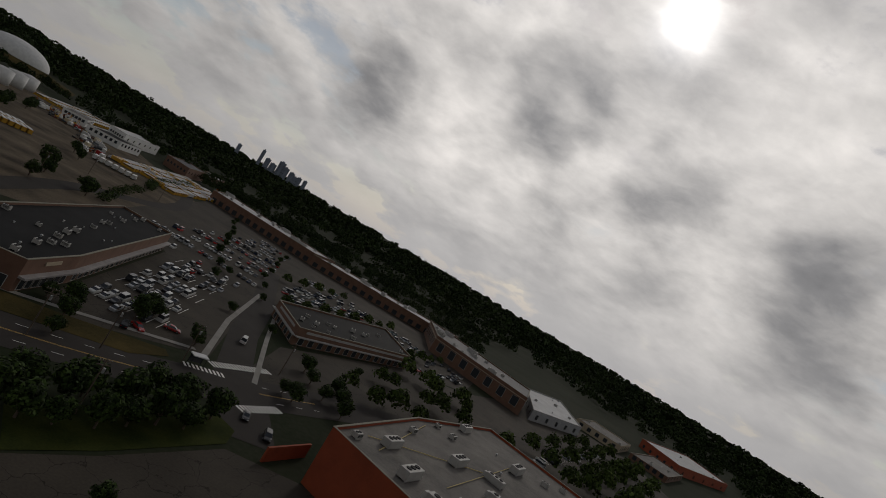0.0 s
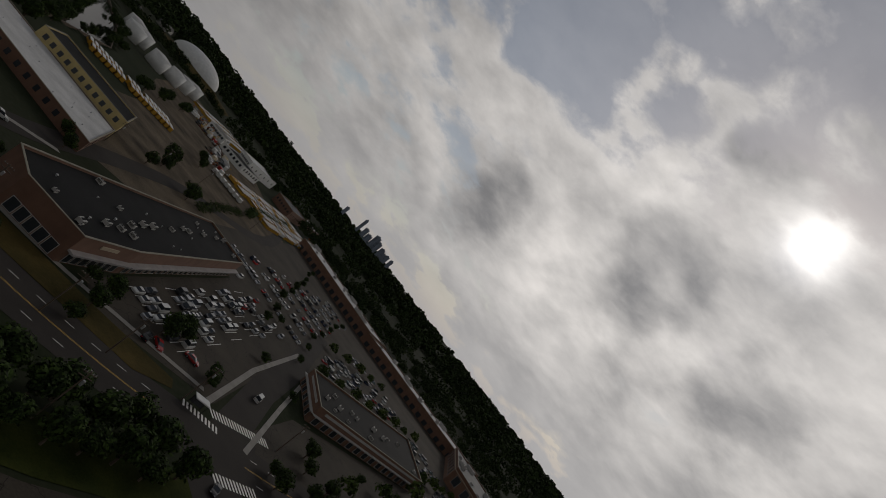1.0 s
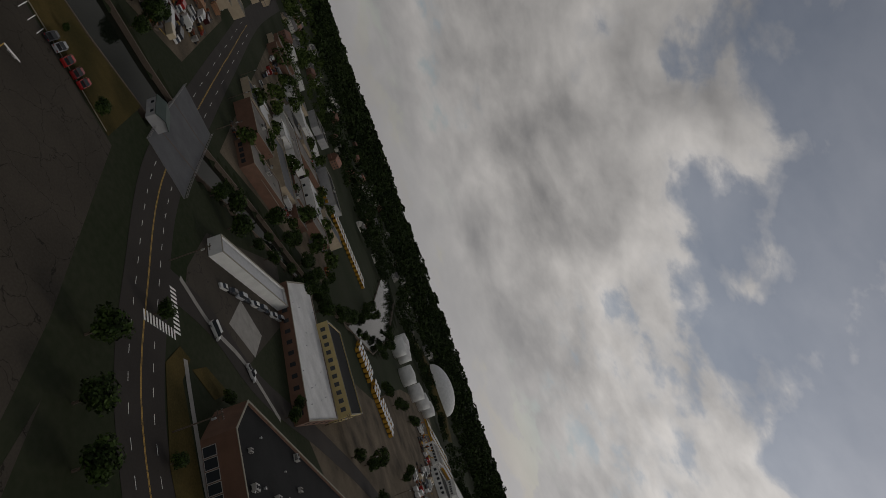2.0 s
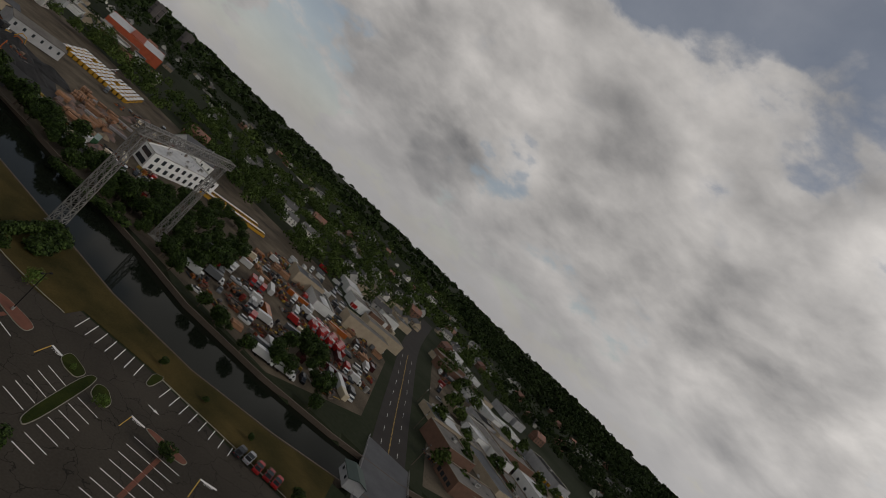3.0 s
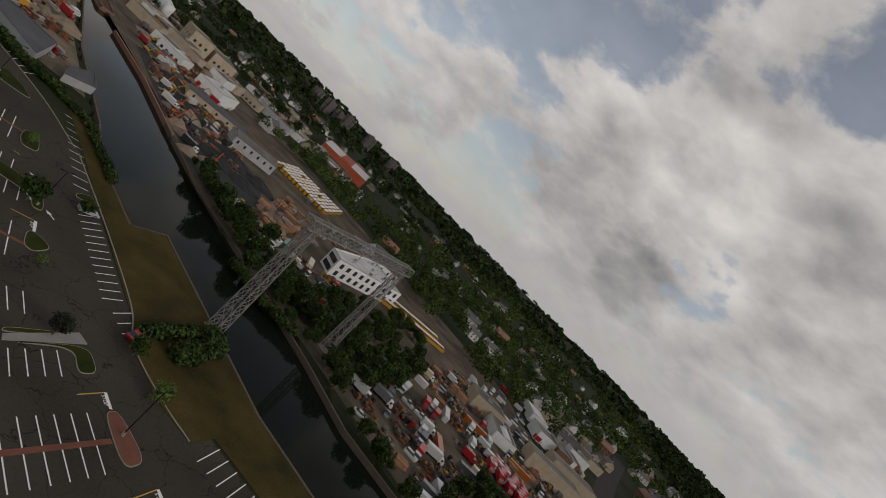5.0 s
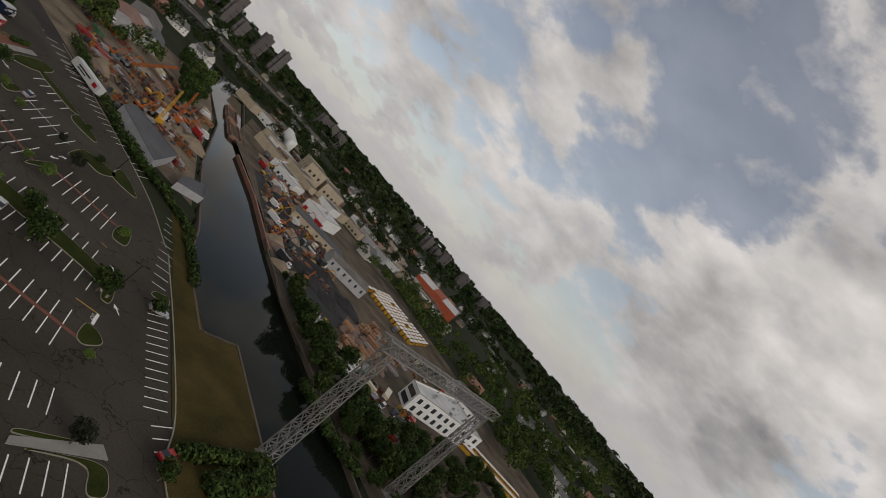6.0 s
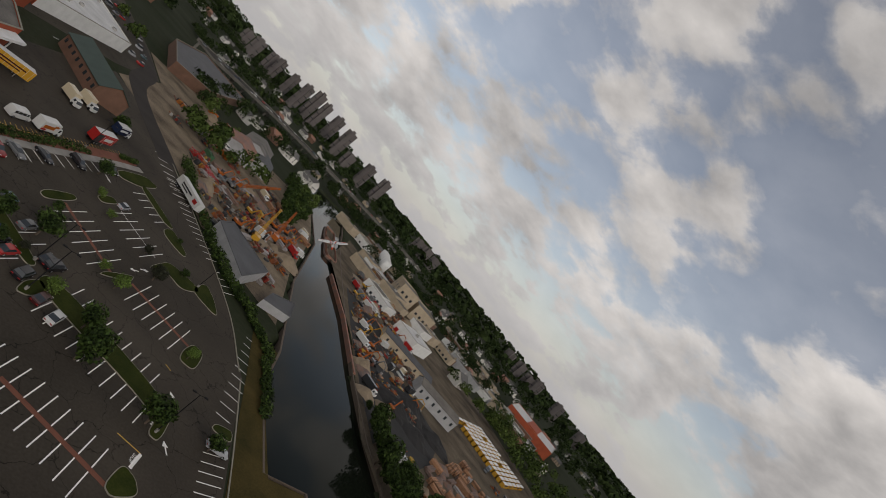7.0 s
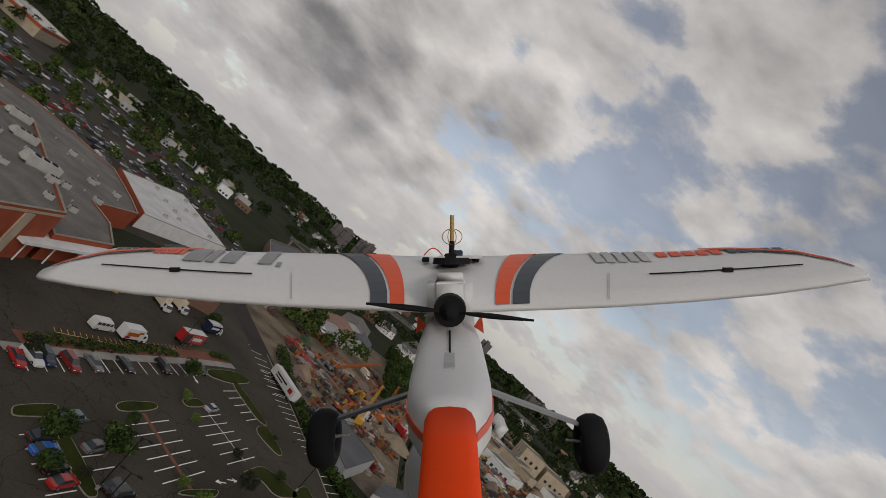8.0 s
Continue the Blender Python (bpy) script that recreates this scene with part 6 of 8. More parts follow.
def lattice(bm, a, b, w0, w1, bays, r=0.09):
    """A square lattice column or beam from a to b."""
    a, b = Vector(a), Vector(b)
    d = (b - a).normalized()
    u = d.cross(Vector((0, 1, 0.01))).normalized()
    v = d.cross(u)
    rows = []
    for k in range(bays + 1):
        t = k / bays
        w = (w0 + (w1 - w0) * t) / 2
        p = a.lerp(b, t)
        rows.append([p + u * sx * w + v * sy * w for sx, sy in ((-1, -1), (1, -1), (1, 1), (-1, 1))])
    for p, q in zip(rows, rows[1:]):
        for i in range(4):
            j = (i + 1) % 4
            tube(bm, p[i], q[i], r, r, 4)
            tube(bm, p[i], q[j], r * 0.6, r * 0.6, 4)
            tube(bm, p[j], q[i], r * 0.6, r * 0.6, 4)
            tube(bm, q[i], q[j], r * 0.6, r * 0.6, 4)


M["gantry_steel"] = material("dull_grey_painted_steel", (0.20, 0.19, 0.175), 0.75, 0.3, 0.4, 6, 0.1)
FEET = ((-144, -77), (-195, -76))
g = thing("power_gantry", "tall grey steel lattice gantry spanning the river", "gantry", pose(0, 0, 0))
for x, y in FEET:
    bm = bmesh.new()
    lattice(bm, (x, y, 0), (x, y, 33.5), 3.0, 2.2, 11, 0.17)
    part("leg", bm, M["gantry_steel"], g)
    bm = bmesh.new()
    box(bm, (x, y, -2.2), (3.8, 3.8, 2.4))
    part("footing", bm, M["concrete"], g)
bm = bmesh.new()
lattice(bm, (-140, -77.1, 33.5), (-199, -75.9, 35.0), 2.6, 2.6, 19, 0.16)
part("beam", bm, M["gantry_steel"], g)
for k in range(5):
    bm = bmesh.new()
    p = Vector((-144, -77, 32.2)).lerp(Vector((-195, -76, 33.4)), (k + 0.5) / 5)
    for i in range(6):
        tube(bm, p - Vector((0, 0, i * 0.3)), p - Vector((0, 0, i * 0.3 + 0.18)), 0.16, 0.16, 8)
    part("insulator", bm, M["brick_wall"], g)

br = thing("road_bridge", "low concrete road bridge with steel rails over the river", "bridge", pose(0, 0, 0))
deck = [p for p in ROAD if -205 < p[0] < -140]
lft, rgt = ribbon_pts(deck, 19)
bm = bmesh.new()
loft(bm, [[(*l, -0.9), (*l, 0.1), (*r_, 0.1), (*r_, -0.9)] for l, r_ in zip(lft, rgt)])
part("deck", bm, M["concrete"], br)
for side in (lft, rgt):
    bm = bmesh.new()
    for p, q2 in zip(side, side[1:]):
        for z in (0.6, 1.1):
            tube(bm, (*p, z), (*q2, z), 0.06, 0.06, 5)
        n = max(1, int((Vector(p) - Vector(q2)).length / 2))
        for k in range(n):
            c = Vector(p).lerp(Vector(q2), k / n)
            tube(bm, (*c, 0.05), (*c, 1.15), 0.06, 0.06, 5)
    part("railing", bm, M["steel"], br)
sheet("pavement", [(p[0], p[1]) for p in lft] + [(p[0], p[1]) for p in rgt[::-1]], M["roof_slate"], 0.115, label="worn grey concrete bridge deck surface", category="pavement", thick=0.01)
gable_house("hut", "small grey-green hut beside the bridge", pose(-158, 24, 0, 0, 0, 20), (9, 6, 3), M["grey_wall"], M["roof_green"], "hut", rise=0.8, windows=2)

# ---------------- yard things ----------------
YARD = {}


def container(x, y, ang, colour, L_=6.1, z=0.02):
    m = pose(x, y, z, 0, 0, ang)
    key = ("container", L_)
    if key in YARD:
        o = copy_thing(YARD[key], m)
    else:
        bm = bmesh.new()
        box(bm, (0, 0, 0.1), (L_, 2.44, 2.5))
        bmesh.ops.bevel(bm, geom=bm.edges[:], offset=0.06, segments=1, affect="EDGES")
        o = solid("container", bm, M["carpaint"])
        o.matrix_basis = m
        YARD[key] = o
    o.color = (*COLOURS[colour], 1)
    return tagged(o, f"{colour} steel shipping container on the yard ground", "container", "containers in the yards")


def excavator(x, y, ang, colour="orange", z=0.02):
    m = pose(x, y, z, 0, 0, ang)
    if "exc" in YARD:
        o = copy_thing(YARD["exc"], m)
    else:
        o = thing("excavator", "excavator", "excavator", m)
        for s in (-1, 1):
            bm = bmesh.new()
            loft(bm, [[(-1.9, s * 1.2 + k, 0.2), (-1.6, s * 1.2 + k, 0), (1.6, s * 1.2 + k, 0), (1.9, s * 1.2 + k, 0.2), (1.9, s * 1.2 + k, 0.6), (1.5, s * 1.2 + k, 0.85), (-1.5, s * 1.2 + k, 0.85), (-1.9, s * 1.2 + k, 0.6)] for k in (-0.3, 0.3)])
            part("track", bm, M["dark"], o)
        bm = bmesh.new()
        box(bm, (-0.6, 0, 0.95), (3.4, 2.6, 1.0))
        bmesh.ops.bevel(bm, geom=bm.edges[:], offset=0.12, segments=1, affect="EDGES")
        part("engine_housing", bm, M["carpaint"], o)
        bm = bmesh.new()
        box(bm, (0.7, 0.75, 1.1), (1.5, 1.0, 1.7), 0, 0.85)
        part("cab", bm, M["glass"], o)
        bm = bmesh.new()
        tube(bm, (0.9, -0.3, 1.6), (3.0, -0.3, 5.2), 0.32, 0.25, 4)
        tube(bm, (3.0, -0.3, 5.2), (5.6, -0.3, 4.6), 0.25, 0.2, 4)
        part("boom", bm, M["carpaint"], o)
        bm = bmesh.new()
        tube(bm, (5.5, -0.3, 4.8), (6.4, -0.3, 1.8), 0.2, 0.15, 4)
        part("arm", bm, M["carpaint"], o)
        bm = bmesh.new()
        loft(bm, [[(5.9, -0.8 + k, 1.8), (6.8, -0.8 + k, 1.9), (6.9, -0.8 + k, 1.1), (6.2, -0.8 + k, 0.9)] for k in (0, 1.0)])
        part("bucket", bm, M["steel"], o)
        YARD["exc"] = o
    for c in o.children:
        c.color = (*COLOURS[colour], 1)
    return tagged(o, f"{colour} tracked excavator standing in the yard", "excavator", "machines in the yards")


def crane(x, y, ang, colour="orange"):
    o = thing("crawler_crane", f"{colour} crawler crane with a long lattice boom", "crane", pose(x, y, 0.02, 0, 0, ang))
    for s in (-1, 1):
        bm = bmesh.new()
        box(bm, (0, s * 1.8, 0), (6, 0.9, 1.1))
        bmesh.ops.bevel(bm, geom=bm.edges[:], offset=0.25, segments=2, affect="EDGES")
        part("track", bm, M["dark"], o)
    bm = bmesh.new()
    box(bm, (-0.8, 0, 1.1), (5.5, 3, 2.2))
    bmesh.ops.bevel(bm, geom=bm.edges[:], offset=0.1, segments=1, affect="EDGES")
    part("cabin", bm, M["carpaint"], o).color = (*COLOURS[colour], 1)
    bm = bmesh.new()
    lattice(bm, (2, 0, 2), (19, 0, 13), 1.2, 0.7, 14, 0.1)
    part("boom", bm, M["carpaint"], o).color = (*COLOURS[colour], 1)
    return o


def heap(x, y, rx, ry, h, mat, label, seed=0, ang=0.0):
    """An uneven heap of loose material."""
    r = random.Random(seed)
    bm = bmesh.new()
    n, rings = 22, 6
    tip = bm.verts.new((0, 0, h))
    prev = None
    for k in range(1, rings + 1):
        t = k / rings
        cur = []
        for i in range(n):
            a = 2 * math.pi * i / n
            j = 1 + 0.28 * noise.noise((math.cos(a) * 1.7 + seed, math.sin(a) * 1.7, t * 2))
            z = min(h, h * 1.5 * (1 - t ** 1.15) if h > 9.9 else h * (1 - t ** 1.15)) + r.uniform(-0.06, 0.06) * min(h, 4)
            cur.append(bm.verts.new((math.cos(a) * rx * t * j, math.sin(a) * ry * t * j, z if k < rings else -0.1)))
        for i in range(n):
            j = (i + 1) % n
            if prev is None:
                bm.faces.new((tip, cur[i], cur[j]))
            else:
                bm.faces.new((prev[i], cur[i], cur[j], prev[j]))
        prev = cur
    o = solid("mound", bm, M[mat], label, "mound", group="heaps in the yards")
    o.matrix_basis = pose(x, y, 0.02, 0, 0, ang)
    return o


def pipe_stack(x, y, ang, mat="steel", L_=9.0, n=7, r=0.35, label="stack of long steel pipes on the yard ground"):
    key = ("pipes", mat, L_, n)
    m = pose(x, y, 0.02, 0, 0, ang)
    if key in YARD:
        return copy_thing(YARD[key], m)
    o = thing("pipe_stack", label, "stack", m, "stacks in the yards")
    k = 0
    for row in range(2):
        for i in range(n - row):
            bm = bmesh.new()
            j = rng.uniform(-0.4, 0.4)
            tube(bm, (-L_ / 2 + j, (i - (n - row) / 2) * 2 * r, r + row * r * 1.75), (L_ / 2 + j, (i - (n - row) / 2) * 2 * r, r + row * r * 1.75), r, r, 7)
            part("pipe", bm, M[mat], o)
            k += 1
    YARD[key] = o
    return o


TIMBER_AT = []


def timber_pieces(seed):
    """Bundles of sawn timber laid side by side and on one another."""
    r = random.Random(seed + 9)
    bm = bmesh.new()
    for i in range(3):
        for z in range(r.choice((1, 2, 2))):
            for k in range(4):
                box(bm, (r.uniform(-0.25, 0.25), (i - 1) * 1.45 + (k - 1.5) * 0.32, z * 0.95), (5 + r.uniform(-0.3, 0.3), 0.28, 0.88))
    return [(bm, M["wood"])]


SCRAP_TINT = [(0.19, 0.06, 0.025), (0.25, 0.085, 0.022), (0.12, 0.05, 0.032), (0.18, 0.12, 0.08), (0.07, 0.065, 0.062), (0.34, 0.22, 0.04), (0.05, 0.045, 0.042), (0.20, 0.03, 0.02), (0.03, 0.03, 0.032), (0.26, 0.25, 0.23), (0.10, 0.075, 0.055), (0.045, 0.05, 0.055), (0.15, 0.13, 0.11), (0.09, 0.05, 0.035)]
M["scrapmetal"] = island_paint("painted_scrap_steel", SCRAP_TINT, 0.75, 0.2)
SCRAP_AT = []


def scrap_pieces(seed):
    """A tangled pile of beams, plates, drums and boxes."""
    r = random.Random(seed + 70)
    bm = bmesh.new()
    for k in range(26):
        px, py = r.gauss(0, 1.9), r.gauss(0, 1.2)
        z = max(0, 1.5 - math.hypot(px * 0.6, py)) * r.random()
        c = r.random()
        if c < 0.45:
            a, t = r.uniform(0, 6.28), r.uniform(1.2, 3.4)
            d = Vector((math.cos(a) * t, math.sin(a) * t * 0.7, r.uniform(-0.2, 0.7)))
            tube(bm, (px, py, z + 0.25), Vector((px, py, z + 0.25)) + d, r.uniform(0.08, 0.26), None, 5)
        elif c < 0.85:
            box(bm, (px, py, z), (r.uniform(0.5, 2.2), r.uniform(0.4, 1.3), r.uniform(0.3, 1.3)), r.uniform(0, 180), r.uniform(0.7, 1))
        else:
            tube(bm, (px, py, 0), (px, py, r.uniform(0.8, 1.8)), r.uniform(0.4, 0.8), None, 9)
    return [(bm, M["scrapmetal"])]


ry = random.Random(44)
M["wood"] = material("sawn_timber", (0.27, 0.14, 0.075), 0.85, 0.35, 0.6, 8, 0.2, island=0.5)
M["coal"] = material("black_spoil", (0.022, 0.021, 0.02), 0.95, 0.3, 0.2, 3, 0.5)
M["sand"] = material("tan_gravel", (0.22, 0.17, 0.115), 0.95, 0.3, 0.2, 3, 0.5)
M["scrap"] = material("rusty_scrap", (0.16, 0.085, 0.055), 0.8, 0.5, 0.7, 5, 0.6, tint=(0.09, 0.09, 0.09))
BUS = {}


def bus(x, y, ang, z=0.02):
    m = pose(x, y, z, 0, 0, ang)
    if BUS:
        return copy_thing(BUS[0], m)
    body = bmesh.new()
    box(body, (-0.5, 0, 0.1), (8.6, 2.4, 2.5))
    bmesh.ops.bevel(body, geom=body.edges[:], offset=0.12, segments=1, affect="EDGES")
    box(body, (4.3, 0, 0.1), (1.3, 2.0, 1.45))
    roof = bmesh.new()
    box(roof, (-0.5, 0, 2.6), (8.3, 2.2, 0.28), 0, 0.9)
    pane = bmesh.new()
    for s in (-1, 1):
        for k in range(8):
            box(pane, (-4.2 + k * 1.02, s * 1.21, 1.7), (0.8, 0.05, 0.65))
    o = joined("school_bus", [(body, M["carpaint"]), (roof, M["white_wall"]), (pane, M["glass"])], "orange-yellow school bus with a white roof in a row", "bus", "", "rows of parked buses")
    o.matrix_basis = m
    o.color = (*COLOURS["yellow"], 1)
    BUS[0] = o
    return o


def bus_rows(a, b, rows, per, ang, spread):
    """Rows of buses side by side between the corners a and b."""
    a, b = Vector(a), Vector(b)
    d = (b - a) / per
    s = Vector((-(b - a).y, (b - a).x)).normalized()
    for r in range(rows):
        for k in range(per):
            if rng.random() < 0.93:
                p = a + d * k + s * r * spread
                bus(p.x, p.y, ang + rng.uniform(-2, 2))


bus_rows((-332, -246), (-350, -204), 5, 14, 203, 11.5)
bus_rows((-300, -142), (-352, -98), 2, 16, 130, -12)
bus_rows((-425, 155), (-415, 245), 2, 22, 180, 12)
bus_rows((-279, 205), (-258, 262), 2, 18, 155, 11)
# sheds and halls along the river
gable_house("shed", "long pale industrial shed with a low gable roof", pose(-287, -228, 0, 0, 0, 155), (28, 12, 6), M["grey_wall"], M["roof_grey"], "building", rise=2.2, windows=6)
gable_house("shed", "open tan shed with a low roof", pose(-282, -262, 0, 0, 0, 155), (38, 11, 5), M["tan_wall"], M["roof_slate"], "building", rise=1.6, windows=5)
P = [(-256, -126), (-262, -136), (-322, -146), (-316, -118)]
b, q = building("warehouse", "white industrial building with dark windows", P, 9, "white_wall", "roof_white")
for e in range(4):
    for z in (1.2, 5.2):
        facade(b, q, e, 10 if (Vector(q[e]) - Vector(q[(e + 1) % 4])).length > 30 else 4, 2.4, 2.4, z)
scatter_units(P, 8.3, 18, (0, 1), 10, 1.0, 4.5, 21)
gable_house("shed", "tall shed with a grey-green pitched roof", pose(-356, -158, 0, 0, 0, 150), (24, 18, 7), M["white_wall"], M["roof_slate"], "building", rise=6, windows=4)
P = [(-590, -425), (-640, -380), (-760, -455), (-705, -505)]
b, q = building("warehouse", "large store with bright red and white roof bands", P, 12, "orange_wall", "roof_white")
bm = bmesh.new()
cx, cy = sum(p[0] for p in P) / 4, sum(p[1] for p in P) / 4
box(bm, (8, 6, 11.6), (110, 16, 1.2), 33)
part("roof_band", bm, M["orange_wall"], b)
P = [(-136, -211), (-144, -222), (-157, -203), (-140.5, -181)]
b, q = building("shed", "long low shed with a grey sheet roof", P, 4.5, "grey_wall", "roof_slate", parapet=0.05, coping="roof_slate")
P = [(-152, -183), (-159, -194), (-172, -201), (-165, -186)]
b, q = building("shed", "small low dock shed with a pale broken roof", P, 2.8, "grey_wall", "roof_slate", parapet=0.05, coping="roof_slate")
gable_house("shed", "shed with a rusty orange sheet roof", pose(-173, -366, 0, 0, 0, 71), (44, 20, 5), M["grey_wall"], M["roof_rust"], "building", rise=3, windows=5)
gable_house("shed", "long grey sheet-roofed shed", pose(-197, -414, 0, 0, 0, 71), (56, 20, 6), M["grey_wall"], M["roof_grey"], "building", rise=3, windows=7)
gable_house("shed", "long grey sheet-roofed shed", pose(-193, -378, 0, 0, 0, 71), (40, 14, 5), M["grey_wall"], M["roof_slate"], "building", rise=2.5, windows=5)
# low blocks of the western district
rb = random.Random(31)
for k in range(120):
    for _ in range(30):
        x, y = rb.uniform(-620, -215), rb.uniform(-560, 170)
        ok = not inside((x, y), RIVER) and abs(y - 30) > 22 and not (-345 < x < -195 and -300 < y < -60) and not (-300 < x < -170 and -60 < y < 20) and not (-420 < x < -250 and -300 < y < -80) and not (-300 < x < -200 and y < -300)
        if ok and not (-340 < y < -40 and x < -330) and y < 165 and (y < 20 or not inside((x + 25, y), RIVER)) and (y < 44 or x < -215 - 0.6 * (y - 50)):
            break
    else:
        continue
    w, d, h = rb.uniform(14, 42), rb.uniform(9, 20), rb.uniform(4, 8)
    a = radians(rb.choice((28, 32, 118, 122)))
    u, v = Vector((math.cos(a), math.sin(a))), Vector((-math.sin(a), math.cos(a)))
    P = [tuple(Vector((x, y)) + u * sx * w / 2 + v * sy * d / 2) for sx, sy in ((-1, -1), (1, -1), (1, 1), (-1, 1))]
    wl, rf = rb.choice((("white_wall", "roof_white"), ("brick_wall", "roof_grey"), ("tan_wall", "roof_slate"), ("grey_wall", "roof_black"), ("tan_wall", "roof_grey"), ("white_wall", "roof_grey")))
    b, q = building("workshop", f"low {wl.split('_')[0]} walled workshop with a {rf.split('_')[1]} flat roof", P, h, wl, rf, parapet=0.3)
    if rb.random() < 0.6 and x > -480:
        facade(b, q, rb.randrange(4), 4, 2.0, 1.8, 1.2)
    if rb.random() < 0.5:
        rooftop_unit(x, y, h - 0.3, 1.3, math.degrees(a))

# clutter, yard by yard


def clutter(poly, n, kinds, gap=5.0, ang=None):
    xs, ys = [p[0] for p in poly], [p[1] for p in poly]
    got = []
    for _ in range(n * 30):
        if len(got) >= n:
            break
        p = (ry.uniform(min(xs), max(xs)), ry.uniform(min(ys), max(ys)))
        if not inside(p, poly) or inside(p, RIVER) or any(math.dist(p, q) < gap for q in got):
            continue
        got.append(p)
        a = (ang if ang is not None else ry.uniform(0, 360)) + ry.gauss(0, 6) + ry.choice((0, 90))
        k = ry.choice(kinds)
        if k == "container":
            container(*p, a, ry.choice(("orange", "darkred", "white", "white", "grey", "green", "cream", "white", "maroon")), ry.choice((6.1, 12.2)))
        elif k == "excavator":
            excavator(*p, a, ry.choice(("orange", "yellow", "yellow", "orange", "grey")))
        elif k == "truck":
            c = ry.choice(("white", "white", "grey", "cream", "dark", "white", "red"))
            truck(*p, a, c, ry.choice(("white", c)), ry.choice((6.6, 8.5)))
        elif k == "car":
            car(*p, a, ry.choice(("sedan", "suv", "van", "pickup")), ry.choice(("white", "silver", "grey", "dark", "grey", "black", "white")), "standing on the yard ground", 0.03, True)
        elif k == "pipes":
            pipe_stack(*p, a, ry.choice(("steel", "scrap")), ry.choice((7.0, 9.0)), 4)
        elif k == "timber":
            TIMBER_AT.append((ry.randrange(4), pose(*p, 0.02, 0, 0, a) @ Matrix.Scale(ry.uniform(0.8, 1.3), 4)))
        elif k == "scrap":
            heap(*p, ry.uniform(2, 5), ry.uniform(2, 4), ry.uniform(0.8, 2.4), ry.choice(("scrap", "scrap", "sand")), "rough heap of rusty scrap and rubble", ry.randrange(999))
        elif k == "junk":
            SCRAP_AT.append((ry.randrange(6), pose(*p, 0.02, 0, 0, a) @ Matrix.Scale(ry.uniform(0.8, 1.6), 4)))
        elif k == "sand":
            heap(*p, ry.uniform(4, 9), ry.uniform(4, 7), ry.uniform(1.5, 4), ry.choice(("sand", "sand", "scrap")), "heap of loose spoil in the yard", ry.randrange(999))
        elif k == "tree":
            far_tree(*p, ry.uniform(3, 5.5))


clutter([(-137, -212), (-157, -203), (-183, -240), (-222, -320), (-195, -340), (-150, -300), (-133, -262)], 95, ("excavator", "junk", "junk", "junk", "pipes", "junk", "scrap", "sand", "timber", "junk", "junk", "pipes", "truck"), 4.2, 116)
for k in range(5):
    excavator(-160 - k * 9, -242 - k * 10, 40 + 50 * k)
crane(-161, -238, 250, "yellow")
crane(-178, -262, 250)
for k in range(2):
    o = thing("boom_section", "red steel lattice boom section lying on the ground", "crane part", pose(-137 - k * 2.6, -271 - k * 1.2, 0.02, 0, 0, 118 - 180 + k), "crane parts in the yard")
    bm = bmesh.new()
    lattice(bm, (-9, 0, 1.0), (9, 0, 1.0), 1.5, 1.5, 9, 0.13)
    part("lattice_frame", bm, M["carpaint"], o).color = (*COLOURS["red"], 1)
crane(-160, -290, 200)
clutter([(-122, -285), (-150, -290), (-190, -345), (-165, -410), (-130, -340)], 34, ("truck", "container", "junk", "junk", "junk", "car", "sand", "tree"), 5, 116)
clutter([(-225, -390), (-205, -325), (-245, -400), (-270, -440), (-250, -450)], 16, ("tree",), 8)
for x, y, r in ((-222, -352, 7), (-212, -333, 6), (-228, -372, 7), (-236, -398, 7), (-224, -388, 7), (-203, -318, 6), (-196, -306, 6), (-190, -298, 5), (-214, -345, 6), (-205, -330, 6), (-238, -380, 5), (-216, -368, 6), (-208, -350, 6), (-198, -322, 6), (-228, -410, 7), (-246, -415, 6)):
    tree(x, y, r)
clutter([(-205, -180), (-230, -245), (-275, -340), (-330, -420), (-360, -370), (-300, -280), (-240, -180)], 190, ("scrap", "sand", "excavator", "junk", "junk", "junk", "junk", "timber", "truck", "car"), 4.6, 120)
for x, y, rx, ry_, h in ((-232, -192, 15, 9, 4), (-252, -204, 14, 10, 4.5), (-262, -190, 12, 9, 3.5), (-240, -180, 10, 8, 3), (-246, -246, 13, 8, 3.5), (-262, -275, 14, 9, 3.5)):
    heap(x, y, rx, ry_, h, "coal", "large black heap of spoil in the yard", int(-x), 120)
sheet("yard_ground", [(-197, -152), (-207, -186), (-229, -247), (-252, -305), (-275, -296), (-262, -240), (-272, -196), (-242, -166), (-216, -150)], M["coal"], 0.046, label="black trodden spoil along the river wall", category="yard")
clutter([(-300, -150), (-330, -215), (-372, -205), (-350, -140)], 20, ("truck", "junk", "scrap", "junk"), 6, 30)
clutter([(-225, -135), (-240, -165), (-290, -190), (-296, -165), (-255, -145)], 48, ("timber", "timber", "pipes", "scrap"), 4.6, 30)
clutter([(-200, -130), (-215, -165), (-225, -140), (-255, -118), (-215, -100)], 40, ("container", "car", "truck", "scrap", "junk", "junk"), 5, 30)
clutter([(-178, -50), (-182, -12), (-215, 10), (-255, 12), (-330, 10), (-345, -70), (-260, -75), (-200, -62)], 190, ("truck", "truck", "container", "car", "junk", "junk", "junk", "timber"), 4.4, 20)
for k in range(16):
    truck(-258 - (k % 4) * 4, -22 + (k // 4) * 5, 35, "red", "red", 6.6, "red truck parked in a tight row")
clutter([(-330, 10), (-345, -70), (-430, -60), (-470, 10)], 70, ("truck", "car", "car", "container"), 7, 20)
